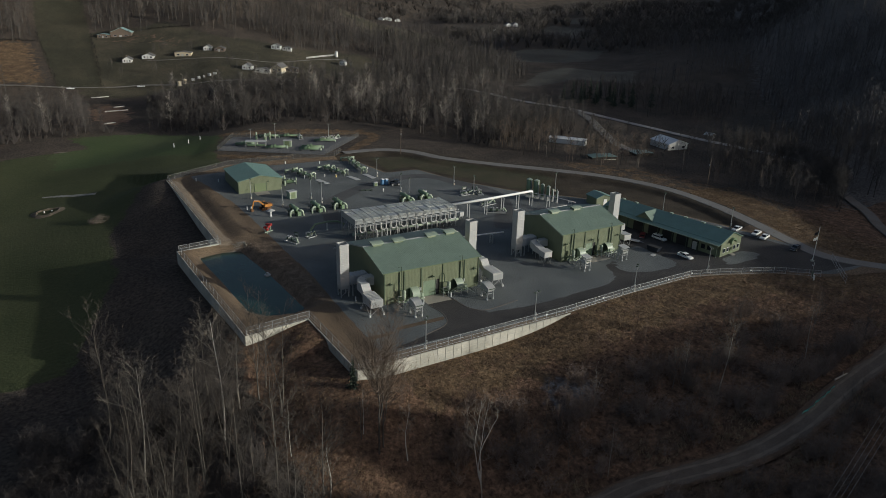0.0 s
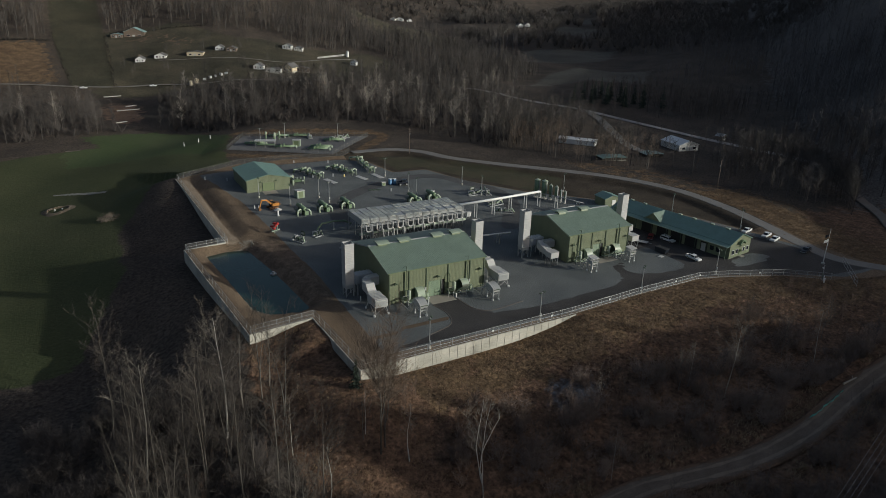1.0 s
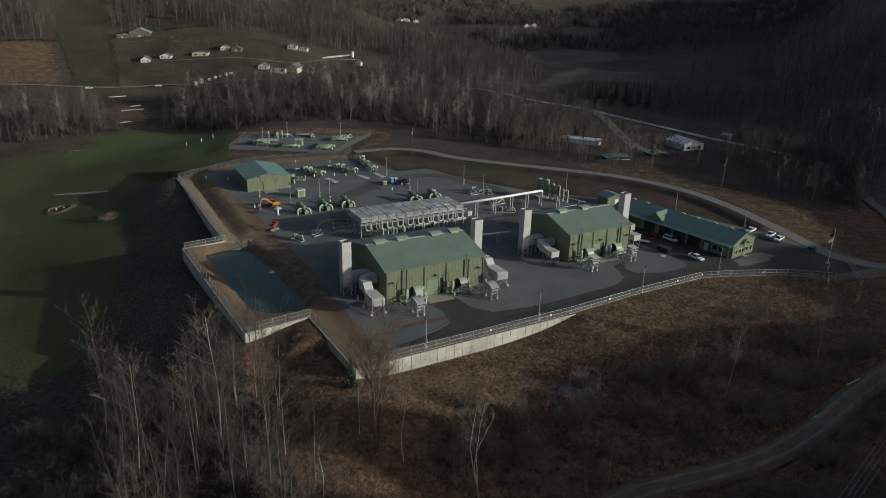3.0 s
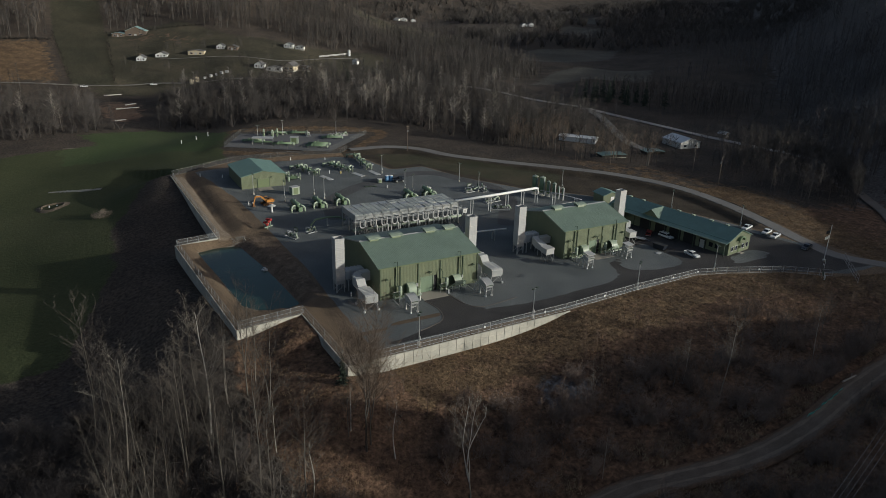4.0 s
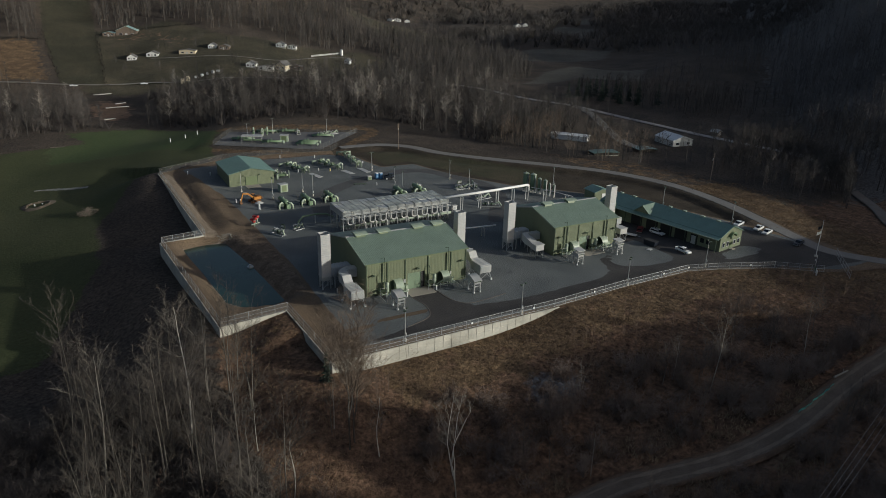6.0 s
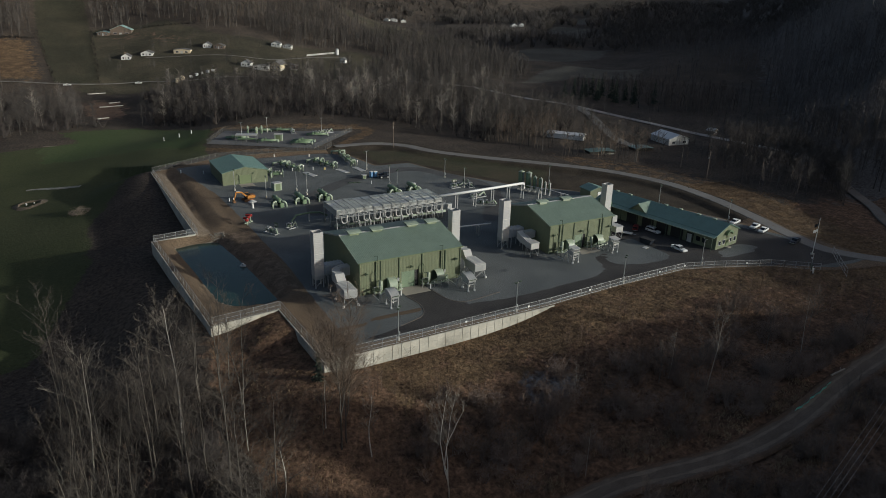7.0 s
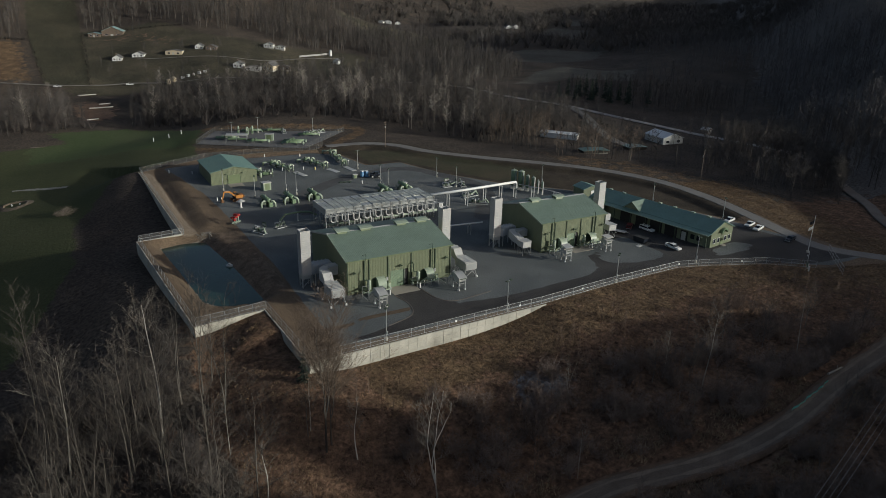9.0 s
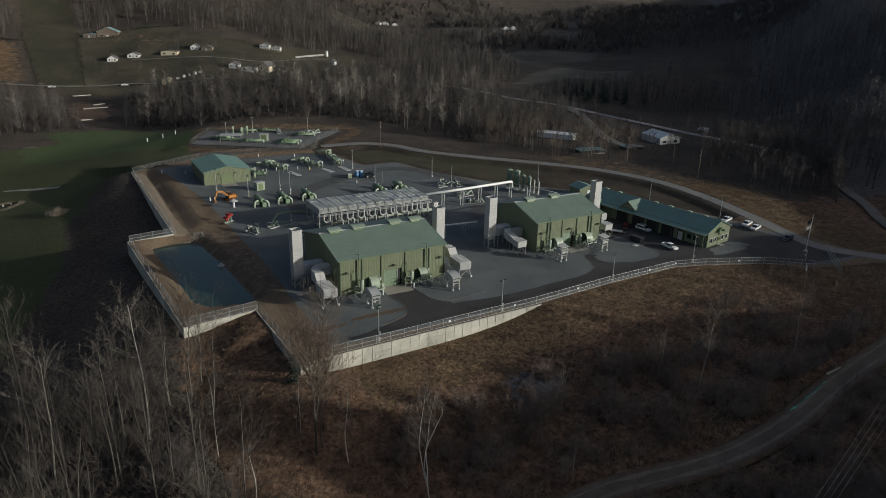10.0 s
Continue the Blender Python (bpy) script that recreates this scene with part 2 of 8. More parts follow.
def box(bm, x0, y0, z0, x1, y1, z1):
    v = [bm.verts.new((x, y, z)) for z in (z0, z1) for x, y in ((x0, y0), (x1, y0), (x1, y1), (x0, y1))]
    for f in ((3, 2, 1, 0), (4, 5, 6, 7), (0, 1, 5, 4), (1, 2, 6, 5), (2, 3, 7, 6), (3, 0, 4, 7)):
        bm.faces.new([v[i] for i in f])
    return bm


def B(x0, y0, z0, x1, y1, z1, bevel=0.0):
    bm = box(bmesh.new(), x0, y0, z0, x1, y1, z1)
    if bevel:
        bmesh.ops.bevel(bm, geom=bm.edges[:], offset=bevel, segments=1, affect="EDGES")
    return bm


def tube(bm, p, q, r, n=8, r2=None, caps=True):
    p, q = Vector(p), Vector(q)
    d = (q - p).normalized()
    s = d.orthogonal().normalized()
    u = d.cross(s)
    rings = []
    for c, rad in ((p, r), (q, r if r2 is None else r2)):
        rings.append([bm.verts.new(c + (s * math.cos(a) + u * math.sin(a)) * rad) for a in (2 * math.pi * i / n for i in range(n))])
    for i in range(n):
        bm.faces.new((rings[0][i], rings[0][(i + 1) % n], rings[1][(i + 1) % n], rings[1][i]))
    if caps:
        bm.faces.new(rings[0][::-1]); bm.faces.new(rings[1])
    return bm


def pipe(bm, pts, r, n=8):
    """A bent pipe through the points."""
    pts = [Vector(p) for p in pts]
    side = None
    rings = []
    for i, p in enumerate(pts):
        a = (p - pts[i - 1]).normalized() if i else (pts[1] - p).normalized()
        b = (pts[i + 1] - p).normalized() if i + 1 < len(pts) else a
        d = (a + b).normalized() if (a + b).length > 1e-4 else a
        side = d.orthogonal().normalized() if side is None else (side - d * side.dot(d)).normalized()
        u = d.cross(side)
        k = 1 / max(0.5, d.dot(a))
        rings.append([bm.verts.new(p + (side * math.cos(t) + u * math.sin(t)) * r * (k if 0 < i < len(pts) - 1 else 1))
                      for t in (2 * math.pi * j / n for j in range(n))])
    for a, b in zip(rings, rings[1:]):
        for j in range(n):
            bm.faces.new((a[j], a[(j + 1) % n], b[(j + 1) % n], b[j]))
    bm.faces.new(rings[0][::-1]); bm.faces.new(rings[-1])
    return bm


def arc(c, r, a0, a1, plane="xz", n=8):
    out = []
    for i in range(n + 1):
        a = radians(a0 + (a1 - a0) * i / n)
        p, q = r * math.cos(a), r * math.sin(a)
        out.append((c[0] + p, c[1], c[2] + q) if plane == "xz" else (c[0], c[1] + p, c[2] + q) if plane == "yz" else (c[0] + p, c[1] + q, c[2]))
    return out


def prism(bm, poly, lo, hi, axis="y"):
    """A polygon pushed along an axis: poly lies in the other two axes, in their order."""
    def at(p, s):
        return (p[0], s, p[1]) if axis == "y" else (s, p[0], p[1]) if axis == "x" else (p[0], p[1], s)
    a = [bm.verts.new(at(p, lo)) for p in poly]
    b = [bm.verts.new(at(p, hi)) for p in poly]
    k = len(poly)
    bm.faces.new(a); bm.faces.new(b[::-1])
    for i in range(k):
        bm.faces.new((a[i], b[i], b[(i + 1) % k], a[(i + 1) % k]))
    return bm


def vessel(bm, p, q, r, n=14):
    """A pressure vessel with dished ends from p to q."""
    p, q = Vector(p), Vector(q)
    d = (q - p).normalized()
    s = d.orthogonal().normalized(); u = d.cross(s)
    prof = [(-0.45 * r, 0.35 * r), (-0.3 * r, 0.75 * r), (0, r)]
    length = (q - p).length
    prof += [(length, r), (length + 0.3 * r, 0.75 * r), (length + 0.45 * r, 0.35 * r)]
    rings = [[bm.verts.new(p + d * a + (s * math.cos(t) + u * math.sin(t)) * b) for t in (2 * math.pi * j / n for j in range(n))] for a, b in prof]
    for a, b in zip(rings, rings[1:]):
        for j in range(n):
            bm.faces.new((a[j], a[(j + 1) % n], b[(j + 1) % n], b[j]))
    bm.faces.new(rings[0][::-1]); bm.faces.new(rings[-1])
    return bm


def smooth01(a, b, x):
    t = np.clip((np.asarray(x, float) - a) / (b - a), 0, 1)
    return t * t * (3 - 2 * t)


def poly_distance(px, py, poly):
    """Signed distance to a polygon (inside negative) and the nearest boundary point."""
    px, py = np.asarray(px, float), np.asarray(py, float)
    best = np.full(px.shape, 1e18); bx, by = np.zeros_like(px), np.zeros_like(px)
    inside = np.zeros(px.shape, bool)
    for (x0, y0), (x1, y1) in zip(poly, poly[1:] + poly[:1]):
        dx, dy = x1 - x0, y1 - y0
        t = np.clip(((px - x0) * dx + (py - y0) * dy) / (dx * dx + dy * dy), 0, 1)
        qx, qy = x0 + t * dx, y0 + t * dy
        d = (px - qx) ** 2 + (py - qy) ** 2
        near = d < best
        best = np.where(near, d, best); bx = np.where(near, qx, bx); by = np.where(near, qy, by)
        if y1 != y0:
            cross = ((y0 > py) != (y1 > py)) & (px < (x1 - x0) * (py - y0) / (y1 - y0) + x0)
            inside ^= cross
    d = np.sqrt(best)
    return np.where(inside, -d, d), bx, by


def line_distance(px, py, line):
    px, py = np.asarray(px, float), np.asarray(py, float)
    best = np.full(px.shape, 1e18)
    for (x0, y0), (x1, y1) in zip(line, line[1:]):
        dx, dy = x1 - x0, y1 - y0
        t = np.clip(((px - x0) * dx + (py - y0) * dy) / (dx * dx + dy * dy), 0, 1)
        best = np.minimum(best, (px - x0 - t * dx) ** 2 + (py - y0 - t * dy) ** 2)
    return np.sqrt(best)


def curve_points(line, step=2.0):
    """A smooth line through the corner points, in even steps."""
    pts = [Vector(p).to_2d() for p in line]
    ext = [pts[0] * 2 - pts[1]] + pts + [pts[-1] * 2 - pts[-2]]
    out = []
    for i in range(1, len(ext) - 2):
        p0, p1, p2, p3 = ext[i - 1:i + 3]
        k = max(1, int((p2 - p1).length / step))
        for j in range(k):
            t = j / k
            out.append(0.5 * ((2 * p1) + (p2 - p0) * t + (2 * p0 - 5 * p1 + 4 * p2 - p3) * t * t + (3 * p1 - p0 - 3 * p2 + p3) * t ** 3))
    out.append(pts[-1])
    return [(p.x, p.y) for p in out]


# ---------------------------------------------------------------- the lie of the land
# the fenced compound, from its front corner round by the east
COMPOUND = [(-17, -24.4), (36, -22.8), (58, -21), (80, -20.3), (88.3, -22.8), (103, -28.5), (113, -36), (134, -42),
            (134, -14), (139, 3), (143.5, 22), (144, 47), (135, 71), (120.5, 90), (103.5, 108), (89, 128), (82, 146), (70, 152),
            (50, 148), (44, 144.5), (20.5, 147.2), (-0.9, 146), (-26.5, 131.5), (-26, 109), (-24.7, 57.2), (-36.2, 55.4),
            (-32.5, -1), (-18, 1)]
POND = [(-30.4, 52.5), (-25, 54), (-20.2, 53), (-17.8, 34), (-16.2, 10), (-20, 9), (-24.5, 10.2), (-27.4, 14.6), (-28.6, 32)]
GRAVEL = [(-10, -21), (36, -21.5), (80, -19), (88, -21), (103, -27), (118, -36), (132, -36), (128, -14), (124, 6), (116, 30),
          (103, 48), (96, 56), (87, 63.5), (72, 89), (66, 110), (52, 110), (49, 131), (40, 138), (10, 139), (-18, 134), (-11.1, 92), (-9.9, 55), (-9, 26)]
ROAD_EAST = [(50, 149), (68, 148), (79, 139), (86, 123), (101, 104.5), (117.5, 87), (132, 68.5), (140.5, 46), (140, 22.5), (135.5, 2.5), (130.5, -15), (130, -30), (150, -52), (190, -80)]
ROAD_SOUTH = [(-40, -70), (-8, -65.5), (14.7, -65.6), (23.7, -67.6), (31.3, -69.9), (39.9, -71.7), (47.6, -72.2), (55.9, -71.8), (66.7, -69.8), (77.7, -68.1), (90.7, -66.6), (112, -62), (150, -54), (230, -50)]
ROAD_VALLEY = [(-200, 440), (-90, 414), (-47, 403), (-3, 404), (20, 393), (48, 378), (90, 356), (160, 350), (203, 300), (217, 250), (226, 217), (233, 184), (236.6, 150), (238, 120), (241, 95), (242, 70), (235, 50), (216, 27), (201, 10.7), (189, -4.3), (178, -14.7), (161, -35), (150, -52)]
DRIVE = [(228, 210), (222, 187), (206, 157), (191, 131), (184, 114), (184, 108)]


def axis_x(y):
    return 200 + 0.377 * (y - 250)


def east_off(x, y):
    """Distance into the dark hill across the valley."""
    return 0.67 * (x - 255) - 0.74 * (y - 100)


def land(x, y):
    """Height of the natural ground, before the compound was levelled."""
    x, y = np.asarray(x, float), np.asarray(y, float)
    z = -14 + 12 * smooth01(-20, 90, x)
    z = z + 1.5 * smooth01(-100, -52, x) * (1 - smooth01(-30, 0, x)) * np.exp(-((y - 92) / 34) ** 2)
    z = z + 5.2 * smooth01(-90, -38, x) * (1 - smooth01(-25, 15, x)) * smooth01(10, 70, y) * (1 - 0.3 * smooth01(120, 160, y)) * (1 - smooth01(165, 225, y))
    z = z + 8 * smooth01(150, 300, y) * (1 - 0.6 * smooth01(60, 160, x))
    z = z + 4 * smooth01(150, 180, x) * (1 - smooth01(30, 90, y)) * (1 - smooth01(-120, -40, -y))
    # the farm hill, which runs out towards the valley
    w = smooth01(-130, 235, axis_x(y) - x) * (1 - smooth01(632, 800, y + 0.06 * x) * smooth01(90, 190, x)) * (1 - 0.2 * smooth01(170, 300, x) * smooth01(480, 600, y))
    up = np.maximum(0, y - 385 - 0.02 * x)
    z = z + w * (0.22 * up + 0.22 * np.maximum(0, y - 560) + 3 * np.sin(x / 70) * smooth01(500, 650, y))
    z = z + 9 * np.exp(-((x - 12) ** 2 / 3600 + (y - 188) ** 2 / 2500))
    # the dark hill across the valley
    off = east_off(x, y)
    far = smooth01(-30, 80, y + 0.2 * np.maximum(0, x - 330))
    z = z + (0.45 * np.clip(off, 0, 180) * smooth01(0, 120, off) + 0.02 * np.clip(off - 180, 0, 900)) * far
    z = z + 18 * smooth01(420, 700, y) * smooth01(40, 160, x - axis_x(y)) * (0.5 + 0.5 * np.sin(x / 120 + 1) * np.cos(y / 150))
    # hills that close the valley to the west and south
    z = z + 0.4 * np.clip(-x - 270, 0, 260) + 0.4 * np.clip(-y - 330, 0, 260)
    # the head of the valley
    z = z + 0.34 * np.clip(y - 1010 + 0.45 * np.minimum(0, 480 - x), 0, 700) + 8 * smooth01(640, 900, y)
    # the open hill on the valley's east side
    flank = 0.85 * (x - 345) - 0.53 * (y - 336)
    z = z + 0.11 * np.clip(flank, 0, 300) * smooth01(0, 110, flank) * smooth01(300, 420, y + 0.3 * x - 60)
    # an unseen wooded rise added in the south-east, notched to shape the shade
    u, v = 0.743 * x - 0.669 * y, 0.669 * x + 0.743 * y
    z = z + (51 + 6 * (1 - smooth01(-50, -28, v)) - 15 * smooth01(0, 36, v) + 4 * (1 - smooth01(-60, -54, v)) + 9 * smooth01(-46.5, -44, v) * (1 - smooth01(-36, -31, v)) - 8 * smooth01(-55.5, -53, v) * (1 - smooth01(-48, -45.5, v)) + 12 * smooth01(116, 158, v) + 6 * smooth01(20, 42, v) * (1 - smooth01(64, 84, v))) * smooth01(165, 262, u) * smooth01(-260, -120, v) * (1 - smooth01(172, 228, v))
    z = z + 0.9 * np.sin(x / 17 + 1.3 * np.sin(y / 23)) * smooth01(60, 200, np.abs(y - 60)) + 0.4 * np.sin(x / 7.3) * np.cos(y / 6.1) * smooth01(30, 60, -y)
    return z


def wall_drop(x, y):
    """How far the ground outside lies below the compound's edge."""
    front = np.minimum(3.15, 2.1 + 0.16 * (x + 17)) * (1 - np.clip((x - 4) / 33, 0, 1) ** 3) * (y < -10)
    notch = (0.2 + 1.9 * (1 - np.clip((y + 24.4) / 17, 0, 1)) ** 1.5) * ((x > -19) & (x < -16) & (y >= -24.3) & (y < 2))
    pond_front = (0.3 + 1.9 * (1 - smooth01(-32, -18, x))) * ((y > -2) & (y < 2) & (x < -18))
    west = (2.0 + 1.7 * smooth01(0, 40, y) - 3.4 * smooth01(70, 132, y)) * ((x < -20) & (y > 2))
    return np.maximum.reduce([front, notch, pond_front, west, np.full(np.shape(x), 0.12)])


def ground(x, y):
    """Height of the ground outside the compound."""
    d, bx, by = poly_distance(x, y, COMPOUND)
    edge = -wall_drop(bx, by)
    west = (bx < -20) & (by > 2)
    z = edge + (land(x, y) - edge) * smooth01(0, np.where(west, np.where(by > 57, 25.0, 35.0), 48.0), d)
    z = np.where((np.asarray(x) > 60) & (np.asarray(y) > 40) & (d < 80), np.maximum(z, edge - 0.12 * np.maximum(d, 0)), z)
    return z


STATION = [(1.5, 174), (14.5, 200), (70, 179), (41, 149)]


def yard(x, y):
    """Height of the ground inside the compound."""
    x, y = np.asarray(x, float), np.asarray(y, float)
    dg, _, _ = poly_distance(x, y, GRAVEL)
    dc, _, _ = poly_distance(x, y, COMPOUND)
    dp, _, _ = poly_distance(x, y, POND)
    dr = line_distance(x, y, ROAD_EAST_LINE)
    ditch = -(0.35 + 0.75 * smooth01(-5, 30, x)) * smooth01(0.2, 4, dg) * smooth01(1.5, 4.5, -dc) * smooth01(4.0, 8, dr)
    bank = -2.8 * (1 - smooth01(-1.5, 4.5, dp))
    side = smooth01(58, 64, y) * (1 - smooth01(118, 130, y))
    berm = side * (0.8 * np.exp(-((x + 15.6 + 0.02 * (y - 57)) / 2.6) ** 2) - 0.6 * np.exp(-((x + 20.6 + 0.018 * (y - 57)) / 0.8) ** 2))
    return np.minimum(ditch, bank) + berm + 0.13 * np.sin(x * 2.1 + 1.3 * np.sin(y * 0.9)) * np.cos(y * 1.7 + np.sin(x)) * smooth01(0.5, 2, dg) * smooth01(0.8, 2.0, dp)


ROAD_EAST_LINE = curve_points(ROAD_EAST, 3)
ROAD_SOUTH_LINE = curve_points(ROAD_SOUTH, 3)
ROAD_VALLEY_LINE = curve_points(ROAD_VALLEY, 5)
DRIVE_LINE = curve_points(DRIVE, 5)
FIELD = [(-420, -20), (-66, 24), (-52, 60), (-50, 100), (-36, 132), (-2, 152), (0, 174), (10, 204), (-2, 240), (-18, 257), (-53, 255), (-46, 232), (-83, 226), (-200, 222), (-420, 220)]
# the brighter crop colour is cut back in the west, painting in its shade
CROP = [(-62, 204), (-51, 197), (-24, 190), (-4, 176), (10, 206), (-2, 240), (-18, 257), (-53, 255), (-46, 232), (-62, 228)]
FAR_FIELDS = [[(247, 295), (320, 366), (369, 389), (410, 337), (348, 272), (318, 311)], [(541, 692), (658, 780), (650, 680), (590, 600), (508, 586)],
              [(699, 819), (745, 834), (724, 773), (680, 727)], [(332, 441), (414, 536), (505, 489), (445, 429)],
              [(232, 632), (310, 632), (380, 606), (362, 548), (299, 550), (246, 536)]]
MEADOW = [(-40, 385), (-30, 470), (-22, 532), (40, 530), (75, 482), (125, 462), (190, 458), (205, 420), (150, 372), (60, 372)]
PASTURE = [(-52, 404), (-58, 525), (-56, 600), (-80, 780), (-35, 780), (-17, 600), (-19, 525), (-25, 400)]
BANK = [(-58, 412), (-62, 505), (-95, 505), (-140, 470), (-140, 412)]


def grid_mesh(name, xs, ys, height, material, masks):
    gx, gy = np.meshgrid(xs, ys)
    z = height(gx, gy)
    co = np.stack([gx, gy, z], -1).reshape(-1, 3)
    nx, ny = len(xs), len(ys)
    i = (np.arange(ny - 1)[:, None] * nx + np.arange(nx - 1)[None]).ravel()
    f = np.stack([i, i + 1, i + nx + 1, i + nx], 1)
    me = bpy.data.meshes.new(name)
    me.from_pydata(co.tolist(), [], f.tolist())
    for key, fn in masks.items():
        at = me.attributes.new(key, "FLOAT", "POINT")
        at.data.foreach_set("value", np.asarray(fn(co[:, 0], co[:, 1]), np.float32))
    me.materials.append(material)
    me.shade_smooth()
    return new(name, me)


def spread(lo, hi, step, far_lo, far_hi, grow=1.09):
    mid = list(np.arange(lo, hi + 0.01, step))
    s, out = step, [hi]
    while out[-1] < far_hi:
        s *= grow; out.append(out[-1] + s)
    t, back = step, [lo]
    while back[-1] > far_lo:
        t *= grow; back.append(back[-1] - t)
    return np.array(back[:0:-1] + mid[:-1] + out)


def inside_mask(poly, soft):
    return lambda x, y: 0.5 + np.clip(-poly_distance(x, y, poly)[0] / soft, -0.5, 0.5)


def outside_ground(x, y):
    z = ground(x, y)
    d, _, _ = poly_distance(x, y, COMPOUND)
    z = z - 5.0 * smooth01(2.0, 5.0, -d)
    ds, _, _ = poly_distance(x, y, STATION)
    z = z + (-0.35 - z) * (1 - smooth01(0, 14, ds)) * (d > 0)
    for line, w in ((ROAD_SOUTH_LINE, 3.6), (ROAD_VALLEY_LINE, 3.6), (DRIVE_LINE, 3)):
        z = z - 0.45 * (1 - smooth01(w, w + 3, line_distance(x, y, line))) * (d > 0)
    return z


terrain = grid_mesh("ground", spread(-110, 180, 1.8, -2200, 2600, 1.06), spread(-110, 262, 1.8, -1500, 3600, 1.045), outside_ground, M_GROUND, {
    "field": inside_mask(FIELD, 6), "lawn": lambda x, y: np.maximum(inside_mask(MEADOW, 20)(x, y), inside_mask(FAR_FIELDS[4], 30)(x, y)), "frost": lambda x, y: 0.62 * np.exp(-((np.asarray(x) - 21) ** 2 / 130 + (np.asarray(y) + 43) ** 2 / 40)), "strip": lambda x, y: 0.9 * inside_mask(PASTURE, 6)(x, y),
    "straw": lambda x, y: np.maximum((1 - smooth01(9, 22, poly_distance(x, y, COMPOUND)[0])) * (np.asarray(y) < 40) * (np.asarray(x) > -8) * 0.62 + (np.asarray(x) > 128) * (1 - smooth01(12, 40, poly_distance(x, y, COMPOUND)[0])) * 0.5, 0.85 * inside_mask(BANK, 30)(x, y)) + 0.62 * smooth01(2, 6, poly_distance(x, y, STATION)[0]) * (1 - smooth01(8, 16, poly_distance(x, y, STATION)[0])),
    "litter": lambda x, y: 0.9 * (1 - smooth01(-10, 30, np.asarray(y))) * smooth01(-42, -29, np.asarray(x)),
    "pasture": lambda x, y: 0.85 * np.maximum.reduce([inside_mask(p, 14)(x, y) for p in FAR_FIELDS[:4]]),
    "leaves": lambda x, y: 0.9 * smooth01(-10, 60, east_off(np.asarray(x), np.asarray(y))) * (np.asarray(y) > 0),
    "crop": lambda x, y: inside_mask(CROP, 14)(x, y),
    "bare": lambda x, y: np.maximum(np.exp(-((x - 8) ** 2 / 900 + (y - 503) ** 2 / 120)) + 0.75 * np.exp(-((x - 38) ** 2 / 700 + (y - 480) ** 2 / 220)), 1.5 * np.exp(-((x + 28) ** 2 / 200 + (y - 322) ** 2 / 1800))) * 0.6})
tagged(terrain, "brown leaf-littered winter ground with green field and dry grass slopes", "ground", kind="structure")


def platform(name, poly, step, height, material, masks):
    """Ground cut to a polygon, in a fine grid."""
    bm = bmesh.new()
    bm.faces.new([bm.verts.new((x, y, 0)) for x, y in poly])
    xs, ys = [p[0] for p in poly], [p[1] for p in poly]
    for lo, hi, no in ((min(xs), max(xs), (1, 0, 0)), (min(ys), max(ys), (0, 1, 0))):
        s = lo + step
        while s < hi:
            bmesh.ops.bisect_plane(bm, geom=bm.verts[:] + bm.edges[:] + bm.faces[:], plane_co=(s * no[0], s * no[1], 0), plane_no=no)
            s += step
    co = np.array([v.co[:] for v in bm.verts])
    z = height(co[:, 0], co[:, 1])
    for v, h in zip(bm.verts, z):
        v.co.z = h
    me = bpy.data.meshes.new(name)
    bm.to_mesh(me); bm.free()
    for key, fn in masks.items():
        at = me.attributes.new(key, "FLOAT", "POINT")
        at.data.foreach_set("value", np.asarray(fn(co[:, 0], co[:, 1]), np.float32))
    me.materials.append(material)
    me.shade_smooth()
    return new(name, me)


ASPHALT = [[(-9, -20), (35, -21), (58, -19.6), (80, -18.6), (88, -21), (88, -17), (66.5, -3.6), (64.9, -2.9), (63.8, -6.8), (61.9, -11), (57.9, -13.6), (51.3, -14.4), (41.7, -15), (32.9, -15.3), (25, -14.9), (19.7, -13.9), (20, -13), (17, -10), (16.2, -2), (9.5, -3.5), (10.5, -10), (8.5, -15), (2, -17.5)],
           [(66.5, -3.6), (64, -16), (80, -18.6), (96, -24), (114, -33), (131, -35), (126, -14), (122, 0), (113, 8), (98, 20), (90, 32), (82, 30), (80, 6)]]
ISLANDS = [[(72.6, 1), (79.1, 3.9), (84.3, 3.6), (84.8, -3.8), (85.1, -8.8), (83.6, -11.8), (79.2, -13.3), (72.7, -12.4), (67.6, -10.4), (66, -7)],
           [(99, -14.4), (109.6, -12.5), (113.1, -16.2), (108, -18.7), (100.8, -19.1), (96.7, -18.5)]]
LANE = curve_points([(12, 62), (16, 78), (26, 88), (40, 96), (56, 101), (66, 98), (72, 84), (76, 70), (72, 56), (58, 36)], 3)
